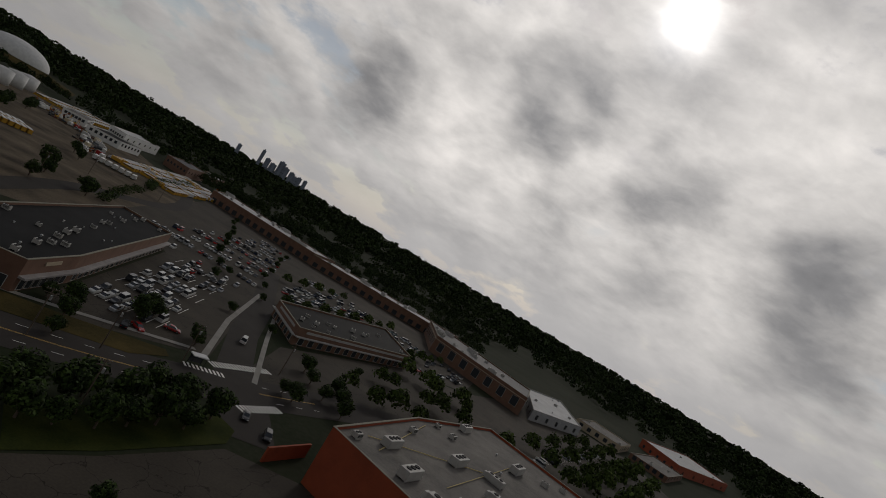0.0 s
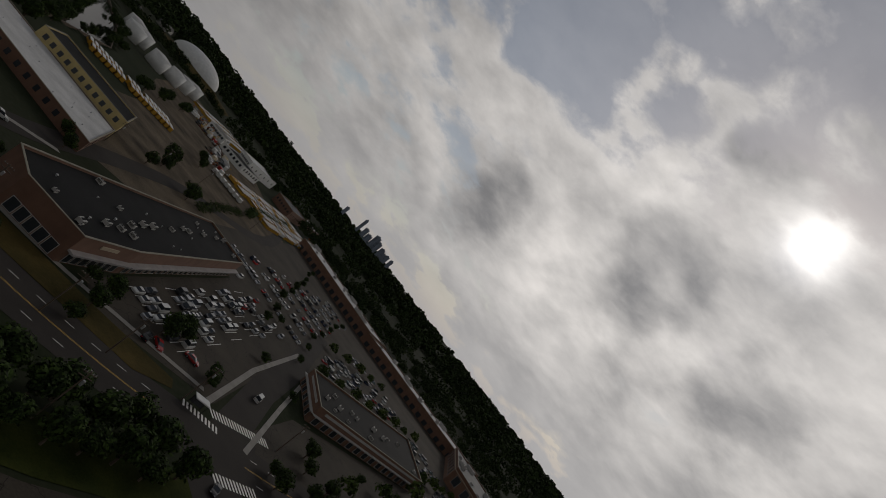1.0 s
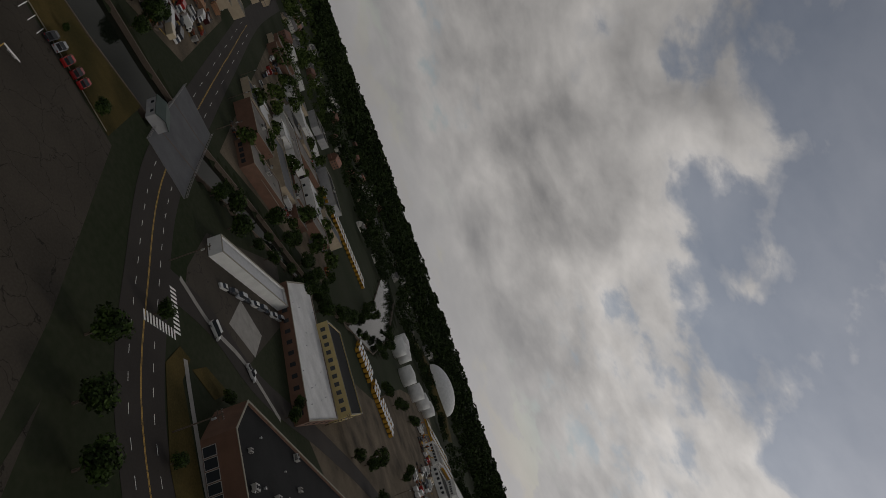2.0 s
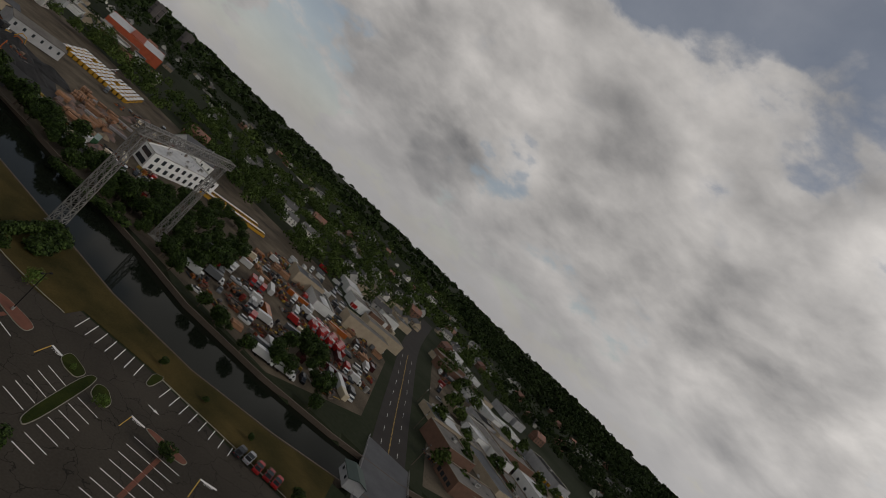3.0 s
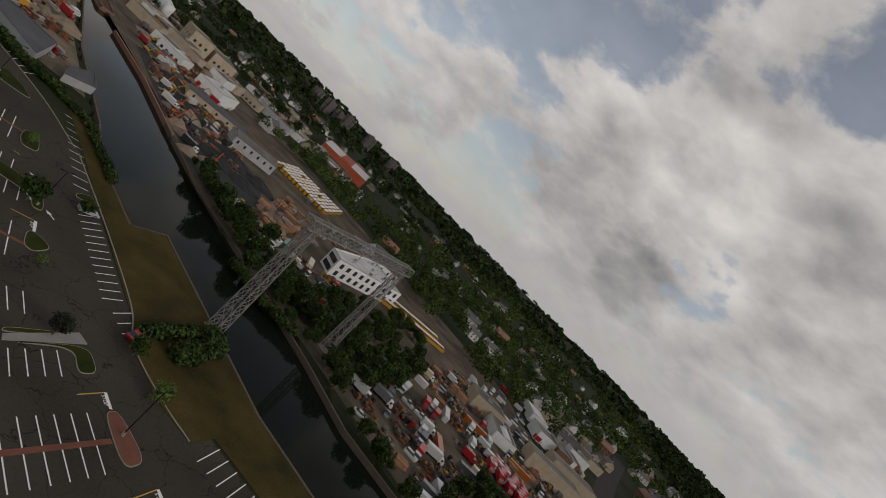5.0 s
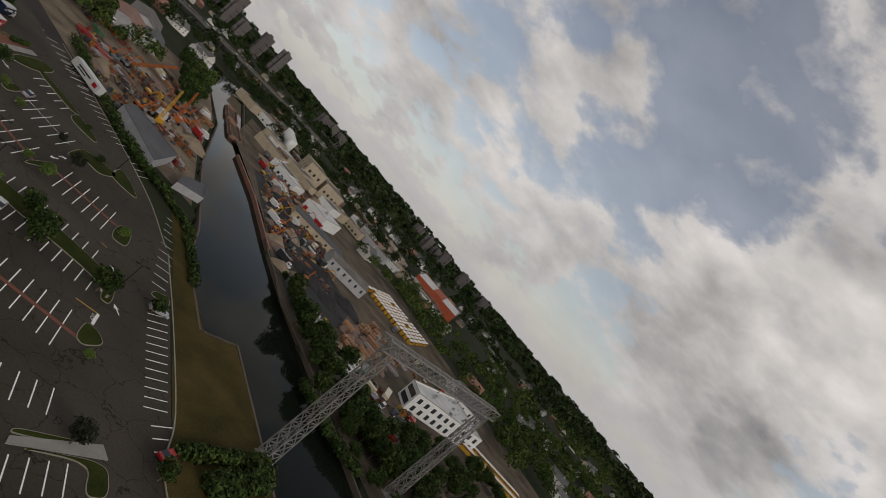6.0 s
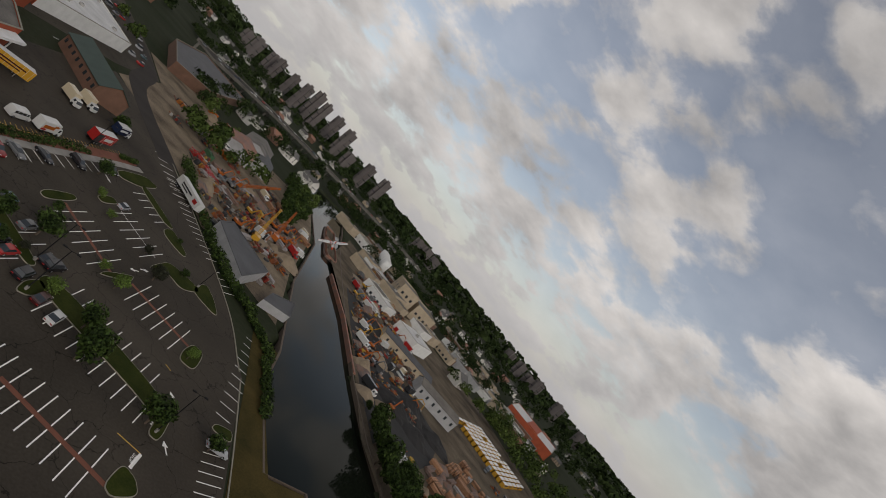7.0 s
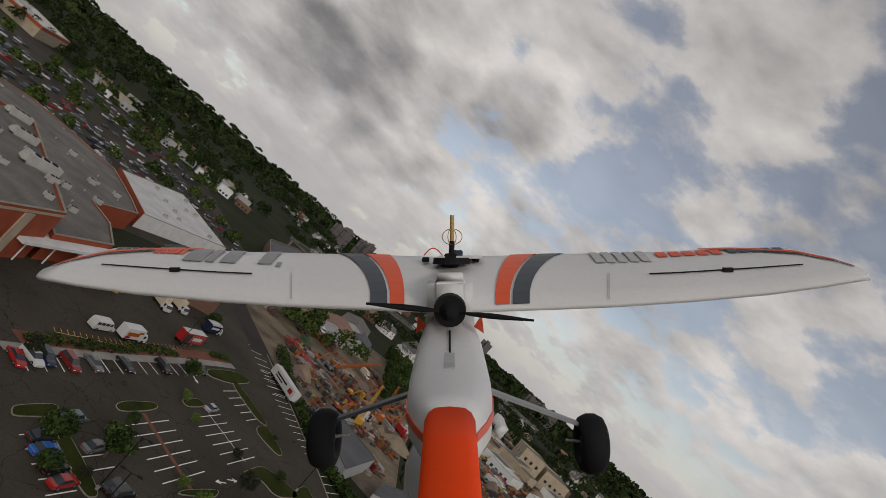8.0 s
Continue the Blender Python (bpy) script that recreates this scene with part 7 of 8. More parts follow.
clutter([(-215, 52), (-236, 82), (-285, 160), (-470, 165), (-490, 52)], 150, ("truck", "car", "junk", "junk", "container", "tree", "tree", "car"), 6, 10)
# truck and bus depot beyond the dusty yard
for r_ in range(5):
    for k in range(30):
        p = Vector((-272, 345)).lerp(Vector((-315, 500)), k / 30) + Vector((10.2, 2.8)) * r_
        if ry.random() < 0.85:
            if (k // 3 + r_) % 3 == 0:
                truck(p.x, p.y, 196 + ry.uniform(-3, 3), ry.choice(("yellow", "cream", "white")), "white", 8.5, "box truck parked in a long row")
            else:
                bus(p.x, p.y, 196 + ry.uniform(-3, 3))
for k in range(7):
    truck(-252 + k * 3.4, 305 + k * 2.2, 118, "white", "white", 8.5, "white camper van in a short row")
clutter([(-258, 318), (-280, 350), (-330, 395), (-345, 385), (-300, 340), (-270, 310)], 34, ("car", "car", "truck", "junk"), 5, 30)
clutter([(-330, 380), (-350, 400), (-395, 412), (-410, 395), (-360, 370)], 34, ("truck", "truck", "junk", "car", "excavator"), 5, 30)
bus_rows((-415, 455), (-455, 560), 4, 20, 200, 12)
clutter([(-320, 500), (-345, 510), (-380, 640), (-340, 640)], 16, ("truck", "car", "container"), 7, 20)
for P, h, wl, rf1, lab in (([(-398, 476), (-374, 470), (-400, 556), (-430, 568)], 10, "white_wall", "roof_white", "large white depot hall with a flat roof"), ([(-352, 399), (-333, 418), (-340, 454), (-368, 440)], 7, "white_wall", "roof_black", "white walled depot workshop with a dark roof"), ([(-393, 413), (-376, 424), (-396, 454), (-412, 440)], 7, "white_wall", "roof_grey", "white depot shed beside the vehicles"), ([(-356, 512), (-324, 506), (-346, 572), (-380, 582)], 11, "brick_wall", "roof_slate", "dark brick factory building behind the depot"), ([(-382, 600), (-352, 592), (-372, 660), (-402, 668)], 8, "brick_wall", "roof_white", "brick factory wing with a white roof")):
    b, q = building("warehouse", lab, P, h, wl, rf1)
    for e in range(4):
        facade(b, q, e, 6, 2.2, 2.4, h * 0.45)
hedge([(-215, 312), (-240, 352), (-262, 400), (-290, 470)], 5, 4, "overgrown hedge between the lane and the depot")
hedge([(-160, 210), (-185, 250), (-210, 300)], 3, 2.5, "ragged bushes along the lane")
for x, y, r in ((-186, 202, 6.5), (-181, 198, 5), (-167, 207, 6), (-162, 203, 5), (-249, 284, 5), (-232, 270, 4), (-300, 262, 7), (-292, 250, 6), (-312, 285, 7), (-325, 300, 7), (-340, 330, 6), (-352, 345, 7)):
    tree(x, y, r)
bm = bmesh.new()


# tanks and the white dome
def tank(x, y, r, h, label="white cylindrical storage tank"):
    o = thing("storage_tank", label, "tank", pose(x, y, 0), "tanks of the depot")
    bm = bmesh.new()
    tube(bm, (0, 0, -0.1), (0, 0, h), r, r, 28)
    for f in part("shell", bm, M["white_wall"], o).data.polygons:
        f.use_smooth = len(f.vertices) == 4
    bm = bmesh.new()
    tube(bm, (0, 0, h), (0, 0, h + r * 0.16), r * 1.01, r * 0.1, 28)
    part("roof", bm, M["roof_white"], o)
    bm = bmesh.new()
    for k in range(10):
        a = k * 0.22
        box(bm, ((r + 0.4) * math.cos(a), (r + 0.4) * math.sin(a), k * h / 10), (0.9, 0.9, 0.12), math.degrees(a))
    part("stair", bm, M["steel"], o)
    return o


for x, y, r, h in ((-418, 350, 9, 12), (-429, 382, 8, 12), (-447, 412, 8, 12), (-464, 440, 8, 12), (-457, 354, 9, 12), (-486, 362, 9, 12), (-440, 332, 9, 12)):
    tank(x, y, r, h)
bm = bmesh.new()
n1, n2 = 28, 8
rows_ = []
for j in range(n2 + 1):
    t = j / n2 * math.pi / 2
    rows_.append([bm.verts.new((42 * math.cos(t) * math.cos(2 * math.pi * i / n1), 30 * math.cos(t) * math.sin(2 * math.pi * i / n1), 24 * math.sin(t) - 0.1)) for i in range(n1)])
for p, q2 in zip(rows_, rows_[1:]):
    for i in range(n1):
        bm.faces.new((p[i], p[(i + 1) % n1], q2[(i + 1) % n1], q2[i]))
bmesh.ops.remove_doubles(bm, verts=bm.verts[:], dist=0.01)
dome = solid("air_dome", bm, M["white_wall"], "large white air-supported sports dome", "dome")
dome.matrix_basis = pose(-690, 618, 9.2, 0, 0, 45) @ Matrix.Diagonal((1.0, 0.95, 0.95, 1))
heap(-690, 618, 85, 70, 10, "drygrass", "grassy landfill mound under the white dome", 5, 45)
for f in dome.data.polygons:
    f.use_smooth = True
# white half-round shed by the truck yard
bm = bmesh.new()
secs = []
for x in (-6, 6):
    secs.append([(x, 5 * math.cos(t), 5.5 * math.sin(t) - 0.05) for t in np.linspace(0, math.pi, 13)])
loft(bm, secs)
o = solid("quonset_shed", bm, M["white_wall"], "white half-round salt shed", "shed")
o.matrix_basis = pose(-306, -30, 0, 0, 0, 30)
# barges at the quay


def barge(x, y, ang, L_=46, W_=11):
    o = thing("barge", "rusty red open barge moored at the quay", "barge", pose(x, y, -1.6, 0, 0, ang))
    bm = bmesh.new()
    pts = [(-L_ / 2, -W_ / 2 + 1.5), (-L_ / 2 + 4, -W_ / 2), (L_ / 2 - 4, -W_ / 2), (L_ / 2, -W_ / 2 + 1.5), (L_ / 2, W_ / 2 - 1.5), (L_ / 2 - 4, W_ / 2), (-L_ / 2 + 4, W_ / 2), (-L_ / 2, W_ / 2 - 1.5)]
    prism(bm, pts, -0.8, 1.0)
    part("hull", bm, M["scrap"], o)
    bm = bmesh.new()
    ring(bm, inset(pts, 1.0), 0.3, 1.0, 2.6)
    bmesh.ops.recalc_face_normals(bm, faces=bm.faces[:])
    part("coaming", bm, M["roof_rust"], o)
    bm = bmesh.new()
    prism(bm, inset(pts, 1.4), 1.0, 1.3)
    part("hold_floor", bm, M["dirt"], o)
    return o


barge(-256, -353, 69, 44, 11)
barge(-275, -402, 67, 46, 11)
bm = bmesh.new()
lq, rq = ribbon_pts([(-236, -300), (-224, -247), (-206, -192)], 1.0)
loft(bm, [[(*a, -2.5), (*a, 0.6), (*c, 0.6), (*c, -2.5)] for a, c in zip(lq, rq)])
solid("quay_wall", bm, M["roof_rust"], "rust-red steel sheet piled quay wall", "quay wall")
# plant with pale silos
for k, (x, y) in enumerate(((-372, -470), (-380, -485), (-388, -500), (-396, -515), (-366, -458))):
    tank(x, y, 4, 14, "pale concrete silo of the gravel plant")
P = [(-355, -405), (-372, -398), (-384, -424), (-366, -431)]
b, q = building("plant_building", "tan concrete plant tower with dark openings", P, 17, "tan_wall", "roof_grey")
for e in range(4):
    facade(b, q, e, 3, 2, 2.4, 9)
P = [(-376, -398), (-396, -390), (-412, -425), (-390, -432)]
b, q = building("plant_building", "tall tan concrete plant building", P, 14, "tan_wall", "roof_grey")
facade(b, q, 0, 4, 2, 2, 6)
# elevated highway behind the yards
M["old_concrete"] = material("stained_concrete", (0.13, 0.12, 0.105), 0.9, 0.4, 0.1, 2, 0.2)
hw = thing("viaduct", "elevated concrete highway on piers behind the yards", "viaduct")
line = smooth([(-165, -590), (-215, -640), (-310, -720), (-430, -790), (-520, -830), (-720, -890)], 8)
lft2, rgt2 = ribbon_pts(line, 26)
bm = bmesh.new()
loft(bm, [[(*a, 7), (*a, 8.8), (*c, 8.8), (*c, 7)] for a, c in zip(lft2, rgt2)])
part("deck", bm, M["old_concrete"], hw)
bm = bmesh.new()
la, ra = ribbon_pts(line, 24.6)
loft(bm, [[(*a, 8.7), (*a, 8.84), (*c, 8.84), (*c, 8.7)] for a, c in zip(la, ra)])
part("roadway", bm, M["road"], hw)
for side in (lft2, rgt2):
    lp, rp = ribbon_pts(side, 0.4)
    bm = bmesh.new()
    loft(bm, [[(*a, 8.7), (*a, 9.8), (*c, 9.8), (*c, 8.7)] for a, c in zip(lp, rp)])
    part("parapet", bm, M["old_concrete"], hw)
for k in range(0, len(line), 2):
    for s in (-8, 8):
        bm = bmesh.new()
        p = line[k]
        box(bm, (p[0] + s * 0.85, p[1] - s * 0.4, -0.2), (2.0, 2.0, 7.4))
        part("pier", bm, M["old_concrete"], hw)
for k in range(46):
    i = ry.randrange(len(line) - 1)
    p = Vector(line[i]).lerp(Vector(line[i + 1]), ry.random())
    d = Vector(line[i + 1]) - Vector(line[i])
    s = Vector((-d.y, d.x)).normalized() * ry.choice((-9, -5, 5, 9))
    far_car(p.x + s.x, p.y + s.y, math.degrees(math.atan2(d.y, d.x)), 8.86)
P = [(-124, -395), (-152, -415), (-172, -460), (-212, -560), (-165, -575), (-128, -480)]
b, q = building("warehouse", "long brown brick depot with a dark roof", P, 7, "brick_wall", "roof_slate")
scattered("scrap_metal", [scrap_pieces(k) for k in range(6)], SCRAP_AT, "tangled piles of rusty steel parts in the yards", "scrap metal")
scattered("parked_cars", [car_pieces(k) for k in ("sedan", "suv", "van")], CAR_MIX, "many parked cars in the distant lots", "cars")
scattered("timber_stacks", [timber_pieces(k) for k in range(4)], TIMBER_AT, "stacks of brown sawn timber in the yards", "timber")
# ---------------- far country ----------------


def on_free_land(x, y):
    if inside((x, y), RIVER):
        return False
    if -225 < x < 100 and -300 < y < 205:
        return False
    if 10 < x < 330 and 160 < y < 760 and -0.2 < math.atan2(x - 20, y - 100) < 0.62:
        return False
    if -300 < x < 20 and 190 < y < 510:
        return False
    if -140 < x < 210 and -570 < y < -180:
        return False
    if -450 < x < -170 and -470 < y < 130 and not (x < -372 and -335 < y < -45 and not (x > -412 and -300 < y < -195)):
        return False
    if abs(y - 30) < 16 and -730 < x:
        return False
    if -560 < x < -200 and 100 < y < 540:
        return False
    if (x + 680) ** 2 + (y - 608) ** 2 < 105 ** 2 or (x + 640) ** 2 + (y + 415) ** 2 < 105 ** 2 or any((x - p[0]) ** 2 + (y - p[1]) ** 2 < 60 ** 2 for p in line[::3]):
        return False
    return True


def leaf_arrays(rnd, trees, clumps, size):
    """Far trees as quads of leaf clumps: vertices and faces."""
    verts = []
    for x, y, z, r, h in trees:
        k = clumps
        d = rnd.normal(size=(k, 3))
        d /= np.linalg.norm(d, axis=1)[:, None]
        d[:, 2] = np.abs(d[:, 2]) * 1.15 - 0.28
        lob = 1 + 0.25 * np.sin(d[:, :1] * 5 + x) * np.cos(d[:, 1:2] * 5 + y)
        p = np.stack([d[:, 0] * r, d[:, 1] * r, d[:, 2] * h * 0.55], 1) * lob * rnd.uniform(0.75, 1.05, (k, 1)) + (x, y, z + h * 0.5)
        n = d + rnd.normal(size=(k, 3)) * 0.45
        n /= np.linalg.norm(n, axis=1)[:, None]
        u = np.cross(n, rnd.normal(size=(k, 3)))
        u /= np.linalg.norm(u, axis=1)[:, None]
        v = np.cross(n, u)
        s = (size * r) * rnd.uniform(0.6, 1.3, (k, 1))
        q = np.stack([p - u * s, p - v * s * 0.8, p + u * s, p + v * s * 0.8], 1)
        verts.append(q.reshape(-1, 3))
    vv = np.concatenate(verts)
    return vv, np.arange(len(vv)).reshape(-1, 4)


def quads(name, vv, ff, mat, label, category, kind):
    me = bpy.data.meshes.new(name)
    me.vertices.add(len(vv))
    me.vertices.foreach_set("co", vv.astype(np.float32).ravel())
    me.loops.add(len(ff) * 4)
    me.loops.foreach_set("vertex_index", ff.astype(np.int32).ravel())
    me.polygons.add(len(ff))
    me.polygons.foreach_set("loop_start", (np.arange(len(ff)) * 4).astype(np.int32))
    me.polygons.foreach_set("loop_total", np.full(len(ff), 4, np.int32))
    me.update(calc_edges=True)
    me.materials.append(mat)
    return tagged(new(name, me), label, category, kind=kind)


rf = np.random.default_rng(8)
near, mid, far = [], [], []
while len(near) < 3200:
    a, r = rf.uniform(0, 2 * math.pi), 200 + 560 * rf.random() ** 0.7
    x, y = r * math.cos(a) - 60, r * math.sin(a)
    # open streets between the tree belts to the west
    dense = 0.95 if (y > 250 or (x < -372 and -340 < y < -40) or x > 60 or (y < -570 and x < -160)) else 0.3 if y < -480 and x > -160 else (0.5 if x < -430 else 0.42)
    if on_free_land(x, y) and rf.random() < dense and noise.noise((x / 60, y / 60, 3)) > -0.28:
        near.append((x, y, 0, rf.uniform(3.5, 6.5), rf.uniform(8, 14)))
while len(mid) < 4200:
    a, r = rf.uniform(0, 2 * math.pi), 700 + 900 * rf.random() ** 0.8
    x, y = r * math.cos(a), r * math.sin(a)
    if on_free_land(x, y) and noise.noise((x / 110, y / 110, 7)) > (-0.15 if y < 200 else -0.6):
        mid.append((x, y, hill(x, y), rf.uniform(6, 10), rf.uniform(10, 18)))
while len(far) < 4200:
    a, r = rf.uniform(0, 2 * math.pi), 1500 + 2600 * rf.random()
    x, y = r * math.cos(a), r * math.sin(a)
    far.append((x, y, hill(x, y) - 1, rf.uniform(16, 30), rf.uniform(14, 26)))
quads("street_trees", *leaf_arrays(rf, FAR_TREES, 300, 0.17), M["leaf_far"], "rounded street trees in the distant lots", "trees", "stuff")
for wood, clumps, size, text in ((near, 190, 0.145, "round the industrial district"), (mid, 64, 0.21, "of the wooded suburb")):
    # the suburb's mixed green trees, and woods north and south with shade in their leaf colour
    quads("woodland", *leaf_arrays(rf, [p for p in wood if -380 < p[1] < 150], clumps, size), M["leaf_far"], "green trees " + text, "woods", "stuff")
    quads("woodland", *leaf_arrays(rf, [p for p in wood if not -380 < p[1] < 150], clumps, size), M["leaf_shaded"], "dark green trees " + text, "woods", "stuff")
# horizon woods take the leaf colour with shade painted in
quads("woodland", *leaf_arrays(rf, far, 26, 0.34), M["leaf_shaded"], "distant wooded hills at the horizon", "woods", "stuff")
ridge = []
for k in range(1500):
    a = rf.uniform(-0.6, 1.5)
    r = rf.uniform(1150, 1900)
    ridge.append((-r * math.sin(a), r * math.cos(a), -2 + 30 * (r - 1150) / 750, rf.uniform(11, 18), rf.uniform(14, 22)))
# ridge toward the sun: its shaded side is painted into the leaves
quads("woodland", *leaf_arrays(rf, ridge, 76, 0.23), M["leaf_shaded"], "dark wooded ridge behind the shops", "woods", "stuff")
# river bank trees
rk = random.Random(3)
for k in range(30):
    t = k / 30
    tree(-186 - 10 * math.sin(k) - rk.uniform(0, 26), -118 + t * 62 + rk.uniform(-3, 3), rk.uniform(4, 6.5))
for k in range(26):
    i = rk.randrange(3, 9)
    a, b2 = Vector(WEST_BANK[i]), Vector(WEST_BANK[i + 1])
    p = a.lerp(b2, rk.random())
    tree(p.x - rk.uniform(1, 6), p.y, rk.uniform(2, 4.2))
for k in range(30):
    i = rk.randrange(11, 15)
    a, b2 = Vector(WEST_BANK[i]), Vector(WEST_BANK[min(i + 1, len(WEST_BANK) - 1)])
    p = a.lerp(b2, rk.random())
    tree(p.x - rk.uniform(2, 16), p.y + rk.uniform(0, 16), rk.uniform(3.5, 6.5))
for k in range(40):
    i = rk.randrange(12, 16)
    a, b2 = Vector(EAST_BANK[i]), Vector(EAST_BANK[i + 1])
    p = a.lerp(b2, rk.random())
    if p.y > 60:
        tree(p.x + rk.uniform(2, 18), p.y - rk.uniform(0, 12), rk.uniform(3.5, 6.5))
for grove, n in (([(-185, -98), (-226, -108), (-300, -106), (-318, -95), (-276, -68), (-202, -58), (-184, -64)], 64), ([(-186, -150), (-206, -168), (-212, -130), (-186, -110)], 22), ([(-182, -20), (-232, -20), (-240, -8), (-190, 4)], 16)):
    xs_g, ys_g = [p[0] for p in grove], [p[1] for p in grove]
    while n:
        p = rk.uniform(min(xs_g), max(xs_g)), rk.uniform(min(ys_g), max(ys_g))
        if inside(p, grove) and not inside(p, RIVER):
            tree(*p, rk.uniform(3.4, 6))
            n -= 1
# houses among the trees
HOUSES = []


def far_house(label, size, wall, roof):
    """A gabled house with a porch, an eaves overhang and a chimney in one mesh."""
    L_, W_, h = size
    rise = W_ * 0.36
    body = bmesh.new()
    pr = [(-W_ / 2, -0.1), (W_ / 2, -0.1), (W_ / 2, h), (0, h + rise), (-W_ / 2, h)]
    loft(body, [[(x, y, z) for y, z in pr] for x in (-L_ / 2, L_ / 2)])
    box(body, (L_ / 2 + 1.2, 0, -0.1), (2.4, W_ * 0.6, h * 0.5))
    box(body, (L_ * 0.2, W_ * 0.12, h + rise * 0.4), (0.7, 0.7, rise * 0.6 + 1.0))
    top = bmesh.new()
    for s in (-1, 1):
        y1, z1 = W_ / 2 + 0.4, h - rise / (W_ / 2) * 0.4
        loft(top, [[(x, s * y1, z1), (x, 0, h + rise), (x, 0, h + rise + 0.2), (x, s * y1, z1 + 0.2)] for x in (-L_ / 2 - 0.4, L_ / 2 + 0.4)])
    box(top, (L_ / 2 + 1.2, 0, h * 0.5), (2.8, W_ * 0.66, 0.2))
    pane = bmesh.new()
    for s in (-1, 1):
        for k in (-0.3, 0, 0.3):
            for z in (0.2, 0.62):
                box(pane, (k * L_, s * W_ / 2, h * z), (1.1, 0.12, 1.4))
    return joined("house", [(body, wall), (top, roof), (pane, M["glass"])], label, "house", "", "houses of the suburb")


for k, (wl, rf_) in enumerate((("pale_wall", "roof_dark"), ("pale_wall", "roof_dark"), ("tan_wall", "roof_dark"), ("brick_wall", "roof_rust"))):
    HOUSES.append(far_house(("pale two-storey house with a dark gable roof", "long pale house with a shingle roof", "tan house among trees with a dark roof", "brick house with a rust-red roof")[k], ((11, 8, 6), (16, 9, 6), (12, 9, 5), (14, 10, 7))[k], M[wl], M[rf_]))
    HOUSES[-1].matrix_basis = pose(-520 - 24 * k, -60 + 40 * k, 0, 0, 0, 30)
n = 0
while n < 285:
    a, r = rk.uniform(0.9, 3.4), 420 + 900 * rk.random()
    x, y = -r * math.sin(a), r * math.cos(a)
    if not on_free_land(x, y) or (x > -200 and y < -400 and rk.random() < 0.85):
        continue
    n += 1
    copy_thing(HOUSES[rk.choice((0, 0, 1, 1, 2, 3))], pose(x, y, hill(x, y), 0, 0, rk.choice((28, 118, 208, 298)) + rk.uniform(-6, 6)) @ Matrix.Scale(rk.uniform(0.7, 1.15), 4))
# towers on the horizon
M["tower"] = material("brown_tower_brick", (0.125, 0.11, 0.105), 0.9, 0.2, 0.05, 0.5, 0.1)
# the haze of distance is mixed into this pale blue-grey
M["tower_haze"] = material("hazed_blue_grey_tower", (0.22, 0.26, 0.32), 0.5, 0.2, 0.02, 0.3, 0.0)


def tower(az, dist, h, w, mat, label):
    a = radians(az)
    x, y = -dist * math.sin(a) - 60, dist * math.cos(a) - 20
    o = thing("tower_block", label, "tower", pose(x, y, hill(x, y) - 2, 0, 0, az + rk.uniform(-20, 20)))
    bm = bmesh.new()
    prism(bm, [(-w / 2, -w / 5), (-w / 5, -w / 5), (-w / 5, -w / 2), (w / 5, -w / 2), (w / 5, -w / 5), (w / 2, -w / 5), (w / 2, w / 5), (w / 5, w / 5), (w / 5, w / 2), (-w / 5, w / 2), (-w / 5, w / 5), (-w / 2, w / 5)], 0, h)
    part("shaft", bm, M[mat], o)
    bm = bmesh.new()
    box(bm, (0, 0, h), (w * 0.3, w * 0.3, h * 0.06))
    part("penthouse", bm, M[mat], o)
    for k in range(int(h / 16)):
        bm = bmesh.new()
        box(bm, (0, 0, k * 16 + 8), (w * 1.004, w * 0.404, 1.6))
        part("window_band", bm, M["glass"], o)
    return o


for az, h in ((168.4, 52), (167.3, 56), (165.6, 62), (164.9, 78), (163.2, 74), (161.8, 80), (160.6, 70), (159.5, 74), (157.9, 74), (156.3, 72), (154.8, 60), (152.7, 62), (150.7, 60)):
    tower(az, 1350 + rk.uniform(-60, 160), h * rk.uniform(0.7, 1.1), rk.uniform(17, 27), "tower", "tall brown brick apartment tower")
for az, h in ((144.3, 40), (143.2, 42), (142, 40), (130.6, 42), (129.1, 44), (127.8, 38), (126.8, 48), (124.1, 50), (121, 44)):
    tower(az, 1650 + rk.uniform(-80, 120), h, 30, "tower", "distant brown apartment tower")
for az, h, w in ((29.2, 96, 18), (27.1, 150, 16), (26.4, 110, 24), (25.8, 95, 30), (25.1, 142, 32), (24.6, 120, 30), (23.9, 110, 26), (23.5, 95, 18), (23.1, 105, 22), (22.5, 108, 18)):
    tower(az, 2900, h * 0.62, w, "tower_haze", "distant blue-grey city tower")
# ---------------- the model airplane ----------------
M["foam_white"] = material("white_foam", (0.60, 0.597, 0.585), 0.6, 0.07, 6, 160, 0.05)
M["foam_orange"] = material("orange_foam", (0.90, 0.062, 0.002), 0.55, 0.06, 6, 160, 0.04, spec=0.02)
M["decal_orange"] = material("orange_red_decal", (0.68, 0.09, 0.03), 0.45, 0.08, 6, 120, 0.02)
M["decal_grey"] = material("dark_grey_decal", (0.055, 0.065, 0.075), 0.45, 0.1, 6, 120, 0.02)
# even grey between the dark and the pale decal
M["decal_mid"] = material("mid_grey_decal", (0.24, 0.24, 0.24), 0.45, 0.12, 6, 120, 0.02)
M["decal_pale"] = material("pale_grey_decal", (0.42, 0.42, 0.42), 0.5, 0.1, 6, 120, 0.02)
M["brass"] = material("tan_antenna_tube", (0.42, 0.27, 0.09), 0.5, 0.1, 20, 200, 0.02)
M["blue_board"] = material("dark_blue_module", (0.02, 0.03, 0.06), 0.5, 0.1, 20, 200, 0.02)

PLANE = thing("model_airplane", "white and orange foam model airplane in flight", "airplane", pose(-71.79, -46.89, 49.01, 96.23, -41.51, 155.67) @ pose(0, 0, 0, 0, -0.67, 0))

